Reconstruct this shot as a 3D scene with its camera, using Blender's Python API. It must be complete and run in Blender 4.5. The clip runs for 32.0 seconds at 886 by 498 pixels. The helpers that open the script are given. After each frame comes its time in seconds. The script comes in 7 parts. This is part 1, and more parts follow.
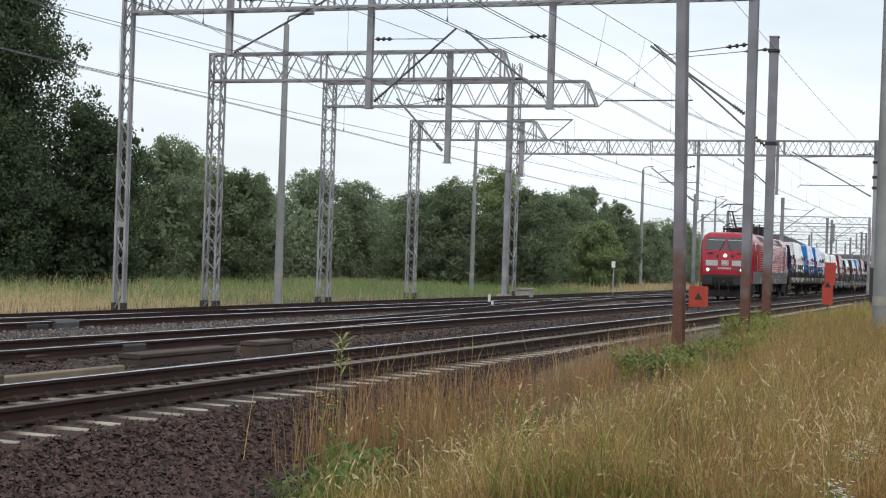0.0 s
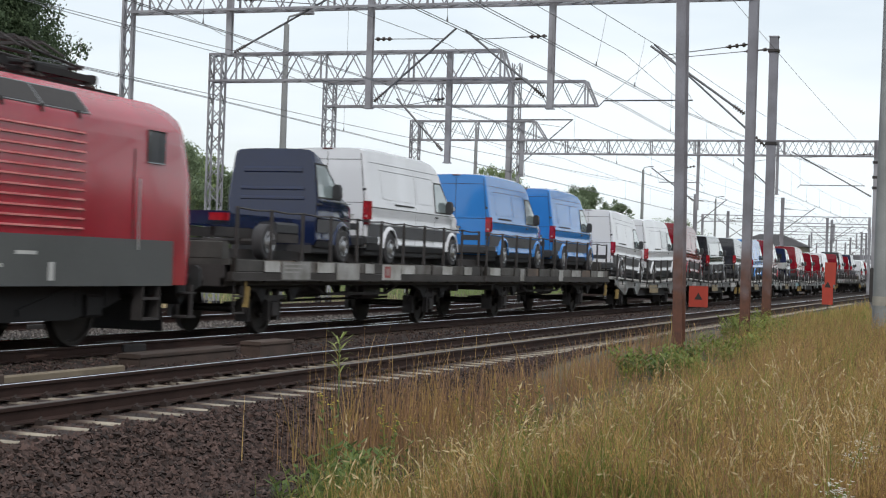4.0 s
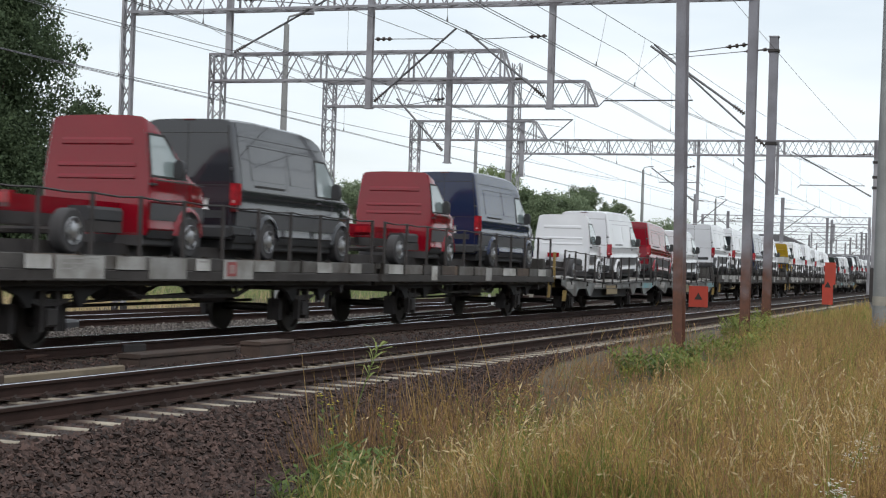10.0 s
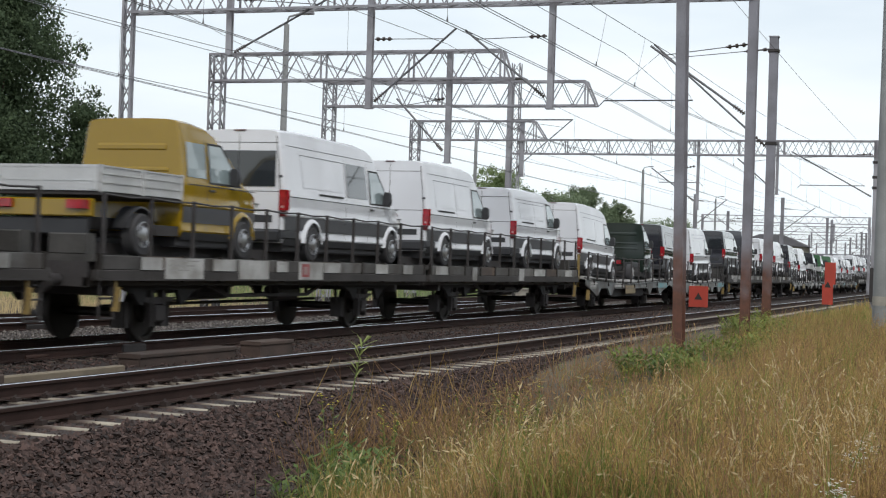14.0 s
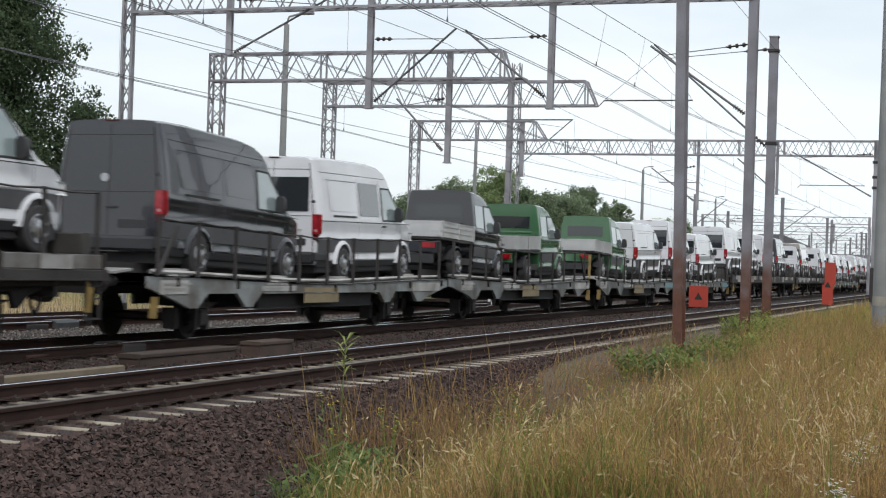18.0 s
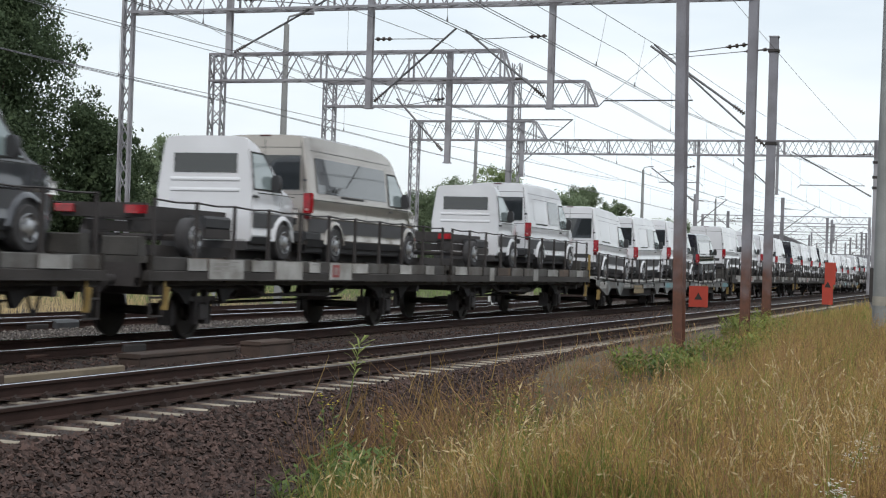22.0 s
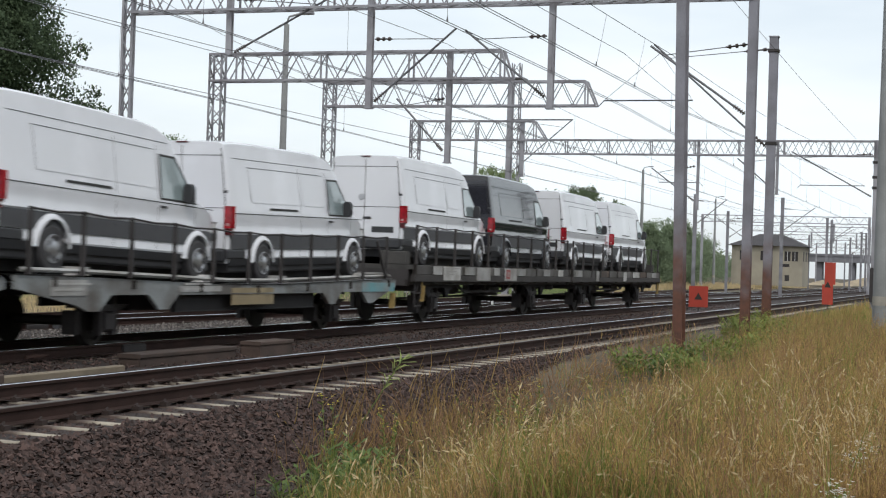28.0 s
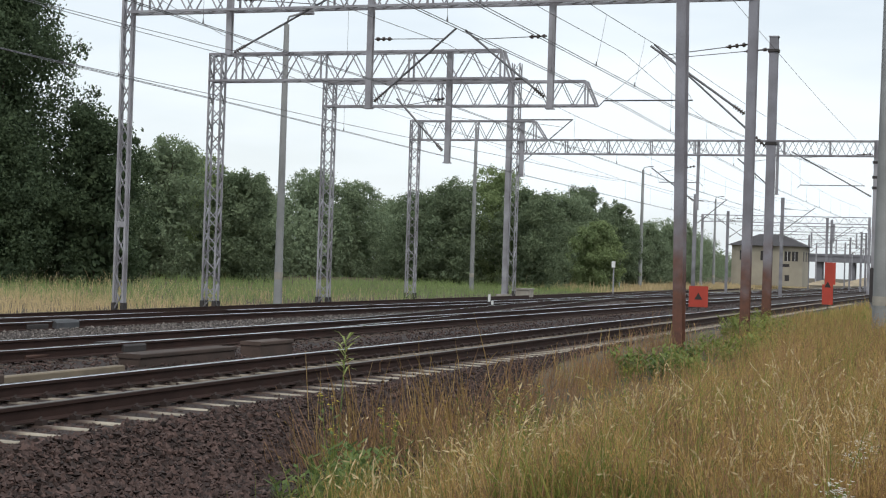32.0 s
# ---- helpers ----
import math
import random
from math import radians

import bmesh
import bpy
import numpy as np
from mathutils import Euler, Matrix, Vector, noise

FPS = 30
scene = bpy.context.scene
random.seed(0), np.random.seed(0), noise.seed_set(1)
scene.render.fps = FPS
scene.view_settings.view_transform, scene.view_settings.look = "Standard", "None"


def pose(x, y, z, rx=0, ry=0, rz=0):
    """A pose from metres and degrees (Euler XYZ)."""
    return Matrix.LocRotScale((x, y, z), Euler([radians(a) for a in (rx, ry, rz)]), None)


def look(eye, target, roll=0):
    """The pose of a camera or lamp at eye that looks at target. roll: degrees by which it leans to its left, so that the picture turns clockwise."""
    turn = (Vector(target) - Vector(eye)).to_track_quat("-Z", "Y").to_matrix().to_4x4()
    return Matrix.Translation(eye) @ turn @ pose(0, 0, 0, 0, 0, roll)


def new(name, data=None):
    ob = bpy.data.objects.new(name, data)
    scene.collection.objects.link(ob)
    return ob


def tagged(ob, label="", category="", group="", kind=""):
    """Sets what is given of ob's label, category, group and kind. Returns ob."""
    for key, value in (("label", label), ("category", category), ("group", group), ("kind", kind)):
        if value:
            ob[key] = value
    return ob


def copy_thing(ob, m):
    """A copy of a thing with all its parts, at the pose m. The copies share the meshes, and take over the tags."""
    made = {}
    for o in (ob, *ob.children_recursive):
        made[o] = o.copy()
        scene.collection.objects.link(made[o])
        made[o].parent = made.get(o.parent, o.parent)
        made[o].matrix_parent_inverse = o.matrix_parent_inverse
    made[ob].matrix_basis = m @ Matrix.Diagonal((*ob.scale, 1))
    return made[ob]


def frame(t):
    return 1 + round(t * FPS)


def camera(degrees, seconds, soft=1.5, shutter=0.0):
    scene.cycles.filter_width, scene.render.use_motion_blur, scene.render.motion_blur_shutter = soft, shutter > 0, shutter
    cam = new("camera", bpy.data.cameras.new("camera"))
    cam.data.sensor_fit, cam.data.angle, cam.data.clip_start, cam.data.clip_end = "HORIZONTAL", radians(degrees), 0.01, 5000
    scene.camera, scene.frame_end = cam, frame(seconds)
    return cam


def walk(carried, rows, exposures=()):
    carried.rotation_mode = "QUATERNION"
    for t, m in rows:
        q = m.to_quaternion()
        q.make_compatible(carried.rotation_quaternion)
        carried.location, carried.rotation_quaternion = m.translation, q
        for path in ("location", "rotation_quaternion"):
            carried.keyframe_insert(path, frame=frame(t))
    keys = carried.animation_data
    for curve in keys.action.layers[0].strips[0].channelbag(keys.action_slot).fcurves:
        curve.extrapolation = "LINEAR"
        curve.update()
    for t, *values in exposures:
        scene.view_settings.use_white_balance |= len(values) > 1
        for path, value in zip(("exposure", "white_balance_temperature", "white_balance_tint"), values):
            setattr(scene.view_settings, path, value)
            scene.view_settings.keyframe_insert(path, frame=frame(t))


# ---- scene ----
# World: x runs along the tracks, away from the camera; y across them; z up from the railheads.
EYE = Vector((0.0, 0.0, 1.443))
HEADING, TILT, LEAN = radians(18.96), radians(0.619), 1.857
cam = camera(31.65, 32.0, soft=1.15, shutter=0.17)
AIM = EYE + Vector((math.cos(TILT) * math.cos(HEADING), math.cos(TILT) * math.sin(HEADING), math.sin(TILT)))
walk(cam, [(0.0, look(EYE, AIM, LEAN)), (32.0, look(EYE, AIM, LEAN))], [(0.0, 0.0), (32.0, 0.0)])

NEAR_TRACK, TRAIN_TRACK, THIRD_TRACK = 9.26, 13.82, 19.65   # track centres
GAUGE = 0.7525                                              # rail to track centre
TRAIN_START, TRAIN_SPEED, TRAIN_GAIN = 108.88, 21.006, 0.100  # first wagon's front, m/s, m/s2
WAGON = 30.66                                               # two coupled units
TRAIN_Z = 0.04

# ---- light ----
world = bpy.data.worlds.new("sky")
scene.world = world
world.use_nodes = True
wn, wl = world.node_tree.nodes, world.node_tree.links
wn.clear()
w_out, w_bg = wn.new("ShaderNodeOutputWorld"), wn.new("ShaderNodeBackground")
w_sky = wn.new("ShaderNodeTexSky")
w_sky.sky_type, w_sky.sun_disc = "NISHITA", False
w_sky.sun_elevation, w_sky.sun_rotation = radians(48), radians(250)
w_sky.air_density, w_sky.dust_density, w_sky.ozone_density = 1.0, 2.5, 1.0
w_map, w_tc = wn.new("ShaderNodeMapping"), wn.new("ShaderNodeTexCoord")
w_map.inputs["Scale"].default_value = (2.0, 2.0, 9.0)
w_noise, w_ramp, w_mix = wn.new("ShaderNodeTexNoise"), wn.new("ShaderNodeValToRGB"), wn.new("ShaderNodeMixRGB")
w_noise.inputs["Scale"].default_value, w_noise.inputs["Detail"].default_value = 1.1, 5.0
w_ramp.color_ramp.elements[0].position, w_ramp.color_ramp.elements[0].color = 0.36, (0.62, 0.62, 0.62, 1)
w_ramp.color_ramp.elements[1].position, w_ramp.color_ramp.elements[1].color = 0.60, (0.97, 0.97, 0.97, 1)
w_mix.inputs[2].default_value = (7.7, 8.25, 8.6, 1)      # bright cloud sheet
w_bg.inputs["Strength"].default_value = 0.130
wl.new(w_tc.outputs["Generated"], w_map.inputs[0])
wl.new(w_map.outputs[0], w_noise.inputs["Vector"])
wl.new(w_noise.outputs["Fac"], w_ramp.inputs[0])
wl.new(w_ramp.outputs[0], w_mix.inputs[0])
wl.new(w_sky.outputs[0], w_mix.inputs[1])
wl.new(w_mix.outputs[0], w_bg.inputs["Color"])
wl.new(w_bg.outputs[0], w_out.inputs[0])
sun = new("sun", bpy.data.lights.new("sun", "SUN"))
sun.data.energy, sun.data.angle, sun.data.color = 1.3, radians(14), (1.0, 0.96, 0.9)
sun.matrix_world = look((-60, -40, 95), (20, 12, 0))


# ---- materials ----
def mat(name, color, rough=0.6, metal=0.0, spread=0.25, scale=3.0, fine=40.0, bump=0.0, tint=None, rand=0.0, coat=0.0, amount=0.5):
    """A surface with wear at two scales; tint is the colour of its stains, rand its change from piece to piece."""
    m = bpy.data.materials.new(name)
    m.use_nodes = True
    n, l = m.node_tree.nodes, m.node_tree.links
    b = n["Principled BSDF"]
    tc, n1, n2 = n.new("ShaderNodeTexCoord"), n.new("ShaderNodeTexNoise"), n.new("ShaderNodeTexNoise")
    n1.inputs["Scale"].default_value, n1.inputs["Detail"].default_value = scale, 6
    n2.inputs["Scale"].default_value, n2.inputs["Detail"].default_value = fine, 3
    l.new(tc.outputs["Object"], n1.inputs["Vector"])
    l.new(tc.outputs["Object"], n2.inputs["Vector"])
    tint = tint or tuple(c * (1 - spread) for c in color)
    ramp = n.new("ShaderNodeValToRGB")
    ramp.color_ramp.elements[0].position, ramp.color_ramp.elements[0].color = 0.5 - 0.5 * amount + 0.1, (*tint, 1)
    ramp.color_ramp.elements[1].position, ramp.color_ramp.elements[1].color = 0.62, (*color, 1)
    l.new(n1.outputs["Fac"], ramp.inputs[0])
    mix = n.new("ShaderNodeMixRGB")
    mix.blend_type = "MULTIPLY"
    mix.inputs[0].default_value = spread
    l.new(ramp.outputs[0], mix.inputs[1])
    l.new(n2.outputs["Fac"], mix.inputs[2])
    last = mix.outputs[0]
    if rand:
        info, hsv, rng = n.new("ShaderNodeObjectInfo"), n.new("ShaderNodeHueSaturation"), n.new("ShaderNodeMapRange")
        rng.inputs["To Min"].default_value, rng.inputs["To Max"].default_value = 1 - rand, 1 + rand
        l.new(info.outputs["Random"], rng.inputs["Value"])
        l.new(rng.outputs[0], hsv.inputs["Value"])
        l.new(last, hsv.inputs["Color"])
        last = hsv.outputs[0]
    l.new(last, b.inputs["Base Color"])
    rr = n.new("ShaderNodeMapRange")
    rr.inputs["To Min"].default_value, rr.inputs["To Max"].default_value = max(0.02, rough - 0.12), min(1, rough + 0.12)
    l.new(n1.outputs["Fac"], rr.inputs["Value"])
    l.new(rr.outputs[0], b.inputs["Roughness"])
    b.inputs["Metallic"].default_value = metal
    if coat:
        b.inputs["Coat Weight"].default_value, b.inputs["Coat Roughness"].default_value = coat, 0.025
    if bump:
        bp = n.new("ShaderNodeBump")
        bp.inputs["Strength"].default_value, bp.inputs["Distance"].default_value = bump, 0.02
        l.new(n2.outputs["Fac"], bp.inputs["Height"])
        l.new(bp.outputs[0], b.inputs["Normal"])
    return m


def glow(name, color, strength):
    m = bpy.data.materials.new(name)
    m.use_nodes = True
    b = m.node_tree.nodes["Principled BSDF"]
    b.inputs["Base Color"].default_value = (*color, 1)
    b.inputs["Emission Color"].default_value, b.inputs["Emission Strength"].default_value = (*color, 1), strength
    return m


def leafy(name, color, dark, rough=0.6, through_light=0.25, patch_scale=0.6, middle=None):
    """Leaves and grass: colour changes from leaf to leaf, some light passes."""
    m = bpy.data.materials.new(name)
    m.use_nodes = True
    n, l = m.node_tree.nodes, m.node_tree.links
    b = n["Principled BSDF"]
    geo, ramp = n.new("ShaderNodeNewGeometry"), n.new("ShaderNodeValToRGB")
    ramp.color_ramp.elements[0].color, ramp.color_ramp.elements[1].color = (*dark, 1), (*color, 1)
    if middle:
        ramp.color_ramp.elements.new(0.5).color = (*middle, 1)
    b.inputs["Specular IOR Level"].default_value = 0.15
    tc, nz, mx = n.new("ShaderNodeTexCoord"), n.new("ShaderNodeTexNoise"), n.new("ShaderNodeMath")
    nz.inputs["Scale"].default_value = patch_scale
    l.new(tc.outputs["Object"], nz.inputs["Vector"])
    mx.operation = "MULTIPLY_ADD"
    mx.inputs[1].default_value = 0.55
    nz.inputs["Detail"].default_value = 3
    mx2 = n.new("ShaderNodeMath")
    mx2.operation = "MULTIPLY_ADD"
    mx2.inputs[1].default_value, mx2.inputs[2].default_value = 1.3, -0.42
    l.new(nz.outputs["Fac"], mx2.inputs[0])
    l.new(geo.outputs["Random Per Island"], mx.inputs[0])
    l.new(mx2.outputs[0], mx.inputs[2])
    l.new(mx.outputs[0], ramp.inputs[0])
    l.new(ramp.outputs[0], b.inputs["Base Color"])
    b.inputs["Roughness"].default_value = rough
    tr, add = n.new("ShaderNodeBsdfTranslucent"), n.new("ShaderNodeMixShader")
    l.new(ramp.outputs[0], tr.inputs[0])
    add.inputs[0].default_value = through_light
    l.new(b.outputs[0], add.inputs[1])
    l.new(tr.outputs[0], add.inputs[2])
    l.new(add.outputs[0], n["Material Output"].inputs[0])
    return m


RAIL_SIDE = mat("rail_rust", (0.050, 0.027, 0.022), 0.85, 0.0, 0.35, 2.0, 60, 0.15)
RAIL_SIDE.node_tree.nodes["Principled BSDF"].inputs["Specular IOR Level"].default_value = 0.25
RAIL_TOP = mat("rail_head", (0.78, 0.78, 0.80), 0.2, 1.0, 0.15, 1.5, 40)
RAIL_DULL = mat("dull_rail_head", (0.16, 0.14, 0.125), 0.5, 0.4, 0.3, 1.5, 40)
CONCRETE = mat("concrete", (0.42, 0.39, 0.34), 0.85, 0, 0.3, 2.5, 60, 0.2, rand=0.12)
SLEEPER = mat("sleeper_concrete", (0.48, 0.43, 0.35), 0.9, 0, 0.35, 3, 60, 0.3, tint=(0.30, 0.25, 0.19), rand=0.18)
sn, sl_ = SLEEPER.node_tree.nodes, SLEEPER.node_tree.links      # brown with brake dust and oil between the rails
s_tc, s_sep, s_abs, s_map, s_mix = (sn.new("ShaderNode" + k) for k in ("TexCoord", "SeparateXYZ", "Math", "ValToRGB", "MixRGB"))
s_abs.operation = "ABSOLUTE"
s_map.color_ramp.elements[0].position, s_map.color_ramp.elements[1].position = 0.24, 0.36
s_map.color_ramp.elements[0].color, s_map.color_ramp.elements[1].color = (0.62, 0.62, 0.62, 1), (0.72, 0.72, 0.72, 1)
for e_, c_ in ((0.44, 0.5), (0.5, 0.0), (0.66, 0.08), (0.76, 1.0)):
    s_map.color_ramp.elements.new(e_).color = (c_, c_, c_, 1)
s_half = sn.new("ShaderNodeMath")
s_half.operation, s_half.inputs[1].default_value = "DIVIDE", 1.5
s_mix.inputs[1].default_value = (0.075, 0.05, 0.042, 1)
s_old = sn["Principled BSDF"].inputs["Base Color"].links[0].from_socket
for a_, b_ in ((s_tc.outputs["Object"], s_sep.inputs[0]), (s_sep.outputs["Y"], s_abs.inputs[0]), (s_abs.outputs[0], s_half.inputs[0]), (s_half.outputs[0], s_map.inputs[0]), (s_map.outputs[0], s_mix.inputs[0]), (s_old, s_mix.inputs[2]), (s_mix.outputs[0], sn["Principled BSDF"].inputs["Base Color"])):
    sl_.new(a_, b_)
SLEEPER_DARK = mat("oily_sleeper", (0.13, 0.10, 0.082), 0.9, 0, 0.35, 3, 60, 0.3, rand=0.2)
CLADDING = mat("grey_plastic", (0.085, 0.087, 0.095), 0.5, 0, 0.2, 3, 60, 0.04)
STEEL = mat("galvanised_steel", (0.40, 0.40, 0.43), 0.55, 0.3, 0.25, 1.2, 30, 0.05, tint=(0.25, 0.24, 0.26))
MAST_STEEL = mat("weathered_mast_steel", (0.30, 0.30, 0.33), 0.6, 0.25, 0.3, 1.2, 30, 0.08, tint=(0.20, 0.195, 0.21))
RUSTY = mat("rusty_steel", (0.135, 0.072, 0.054), 0.8, 0.2, 0.35, 2.0, 40, 0.15, tint=(0.092, 0.056, 0.048))
# mast paint that has rusted away towards the foot, with a ragged upper limit
MAST_RUST = mat("rust_footed_mast", (0.30, 0.30, 0.34), 0.65, 0.2, 0.3, 1.2, 30, 0.10, tint=(0.21, 0.205, 0.23))
mn, ml = MAST_RUST.node_tree.nodes, MAST_RUST.node_tree.links
m_tc, m_sep, m_nz, m_add, m_ramp, m_mix, m_nz2, m_rc = (mn.new("ShaderNode" + k) for k in ("TexCoord", "SeparateXYZ", "TexNoise", "Math", "ValToRGB", "MixRGB", "TexNoise", "ValToRGB"))
m_nz.inputs["Scale"].default_value, m_nz.inputs["Detail"].default_value = 1.6, 6
m_nz2.inputs["Scale"].default_value, m_nz2.inputs["Detail"].default_value = 7.0, 5
m_add.operation, m_add.inputs[1].default_value = "MULTIPLY_ADD", 2.6
m_ramp.color_ramp.elements[0].position, m_ramp.color_ramp.elements[0].color = 0.36, (0, 0, 0, 1)
m_ramp.color_ramp.elements[1].position, m_ramp.color_ramp.elements[1].color = 0.62, (1, 1, 1, 1)
m_div = mn.new("ShaderNodeMath")
m_div.operation, m_div.inputs[1].default_value = "DIVIDE", 6.4
m_rc.color_ramp.elements[0].color, m_rc.color_ramp.elements[1].color = (0.065, 0.036, 0.029, 1), (0.185, 0.076, 0.047, 1)
m_old = mn["Principled BSDF"].inputs["Base Color"].links[0].from_socket
for a_, b_ in ((m_tc.outputs["Object"], m_sep.inputs[0]), (m_tc.outputs["Object"], m_nz.inputs["Vector"]), (m_tc.outputs["Object"], m_nz2.inputs["Vector"]), (m_nz.outputs["Fac"], m_add.inputs[0]), (m_sep.outputs["Z"], m_add.inputs[2]), (m_add.outputs[0], m_div.inputs[0]), (m_div.outputs[0], m_ramp.inputs[0]), (m_nz2.outputs["Fac"], m_rc.inputs[0]), (m_rc.outputs[0], m_mix.inputs[1]), (m_old, m_mix.inputs[2]), (m_ramp.outputs[0], m_mix.inputs[0]), (m_mix.outputs[0], mn["Principled BSDF"].inputs["Base Color"])):
    ml.new(a_, b_)
WIRE = mat("wire", (0.16, 0.16, 0.17), 0.5, 0.6, 0.1, 1, 10)
DARK = mat("dark_steel", (0.068, 0.061, 0.061), 0.7, 0.3, 0.3, 2, 30, 0.05)
PLASTIC = mat("black_plastic", (0.042, 0.043, 0.048), 0.6, 0, 0.2, 3, 60, 0.04)
RUBBER = mat("rubber", (0.058, 0.056, 0.060), 0.8, 0, 0.2, 4, 60, 0.05)
RIM = mat("silver_rim", (0.55, 0.55, 0.57), 0.35, 0.9, 0.15, 5, 40)
LAMP_RED = mat("red_lens", (0.46, 0.012, 0.022), 0.12, 0, 0.4, 9, 60, coat=0.4, tint=(0.24, 0.006, 0.012))
WHITE_LENS = mat("clear_lens", (0.75, 0.75, 0.75), 0.15, 0, 0.1, 5, 60, coat=0.5)
ORANGE = mat("orange_board", (0.44, 0.052, 0.030), 0.6, 0, 0.12, 2, 30)
HEADLIGHT = glow("headlight", (1.0, 0.97, 0.9), 3.0)


# ---- mesh making ----
class Shape:
    """Collects faces for one mesh."""

    def __init__(self):
        self.v, self.f = [], []

    def add(self, verts, faces):
        k = len(self.v)
        self.v += [tuple(p) for p in verts]
        self.f += [tuple(i + k for i in f) for f in faces]
        return self

    def box(self, x0, x1, y0, y1, z0, z1, b=0.0):
        """A box; b chamfers its four long edges (along its longest side)."""
        if b <= 0:
            v = [(x, y, z) for x in (x0, x1) for y in (y0, y1) for z in (z0, z1)]
            return self.add(v, [(0, 1, 3, 2), (4, 6, 7, 5), (0, 4, 5, 1), (2, 3, 7, 6), (0, 2, 6, 4), (1, 5, 7, 3)])
        d = [x1 - x0, y1 - y0, z1 - z0]
        ax = d.index(max(d))
        lo, hi = (x0, y0, z0), (x1, y1, z1)
        u, w = [(1, 2), (2, 0), (0, 1)][ax]
        ring = [(lo[u] + b, lo[w]), (hi[u] - b, lo[w]), (hi[u], lo[w] + b), (hi[u], hi[w] - b), (hi[u] - b, hi[w]), (lo[u] + b, hi[w]), (lo[u], hi[w] - b), (lo[u], lo[w] + b)]
        v = []
        for e in (lo[ax], hi[ax]):
            for p, q in ring:
                t = [0, 0, 0]
                t[ax], t[u], t[w] = e, p, q
                v.append(tuple(t))
        return self.add(v, [tuple(range(7, -1, -1)), tuple(range(8, 16))] + [(i, (i + 1) % 8, 8 + (i + 1) % 8, 8 + i) for i in range(8)])

    def bar(self, p, q, w, h=None, up=(0, 0, 1)):
        """A straight bar of section w x h from p to q."""
        h = h or w
        p, q = Vector(p), Vector(q)
        d = (q - p).normalized()
        s = d.cross(Vector(up))
        s = s.normalized() if s.length > 1e-4 else d.cross(Vector((1, 0, 0))).normalized()
        t = s.cross(d)
        v = [e + s * a * w / 2 + t * c * h / 2 for e in (p, q) for a, c in ((-1, -1), (1, -1), (1, 1), (-1, 1))]
        return self.add(v, [(3, 2, 1, 0), (4, 5, 6, 7)] + [(i, (i + 1) % 4, 4 + (i + 1) % 4, 4 + i) for i in range(4)])

    def rod(self, p, q, r, n=6, r2=None, caps=True):
        p, q = Vector(p), Vector(q)
        d = (q - p).normalized()
        s = d.orthogonal().normalized()
        t = d.cross(s)
        r2 = r if r2 is None else r2
        v = [e + (s * math.cos(2 * math.pi * i / n) + t * math.sin(2 * math.pi * i / n)) * rr for e, rr in ((p, r), (q, r2)) for i in range(n)]
        f = [(i, (i + 1) % n, n + (i + 1) % n, n + i) for i in range(n)]
        return self.add(v, f + ([tuple(range(n - 1, -1, -1)), tuple(range(n, 2 * n))] if caps else []))

    def wheel(self, x, y0, y1, z, rings, n=20):
        """A turned body round an axle along y; rings: (share of the way from y0 to y1, radius)."""
        k, v, f = len(rings), [], []
        for s, r in rings:
            v += [(x + r * math.cos(2 * math.pi * i / n), y0 + (y1 - y0) * s, z + r * math.sin(2 * math.pi * i / n)) for i in range(n)]
        for j in range(k - 1):
            f += [(j * n + i, j * n + (i + 1) % n, (j + 1) * n + (i + 1) % n, (j + 1) * n + i) for i in range(n)]
        f += [tuple(range(n - 1, -1, -1)), tuple(range((k - 1) * n, k * n))]
        return self.add(v, f)

    def prism(self, outline, axis, a, b):
        """An outline of 2D points pushed along an axis from a to b; 'y': points are (x, z); 'x': (y, z); 'z': (x, y)."""
        def at(p, e):
            return {"y": (p[0], e, p[1]), "x": (e, p[0], p[1]), "z": (p[0], p[1], e)}[axis]
        n = len(outline)
        v = [at(p, a) for p in outline] + [at(p, b) for p in outline]
        return self.add(v, [tuple(range(n - 1, -1, -1)), tuple(range(n, 2 * n))] + [(i, (i + 1) % n, n + (i + 1) % n, n + i) for i in range(n)])

    def grid(self, rows):
        """A sheet through rows of points."""
        n = len(rows[0])
        return self.add([p for r in rows for p in r], [(j * n + i, j * n + i + 1, (j + 1) * n + i + 1, (j + 1) * n + i) for j in range(len(rows) - 1) for i in range(n - 1)])

    def mesh(self, name, material, smooth=0):
        me = bpy.data.meshes.new(name)
        me.from_pydata(self.v, [], self.f)
        bm = bmesh.new()
        bm.from_mesh(me)
        if len(self.f) < 60000:
            bmesh.ops.recalc_face_normals(bm, faces=bm.faces)
        if smooth:
            limit = radians(smooth)
            for f in bm.faces:
                f.smooth = True
            for e in bm.edges:
                e.smooth = len(e.link_faces) == 2 and e.calc_face_angle(0) < limit
        bm.to_mesh(me)
        bm.free()
        me.materials.append(material)
        return me


def part(name, shape, material, parent=None, label="", smooth=0, at=None):
    """One mesh object, under its thing if one is given. shape: a Shape, or a mesh to share."""
    me = shape.mesh(name, material, smooth) if isinstance(shape, Shape) else shape
    ob = new(name, me)
    ob.parent = parent
    if at is not None:
        ob.matrix_basis = at
    if label:
        ob["label"] = label
    return ob


def thing(name, label, category, at=None, group="", kind=""):
    ob = new(name)
    if at is not None:
        ob.matrix_basis = at
    return tagged(ob, label, category, group, kind)


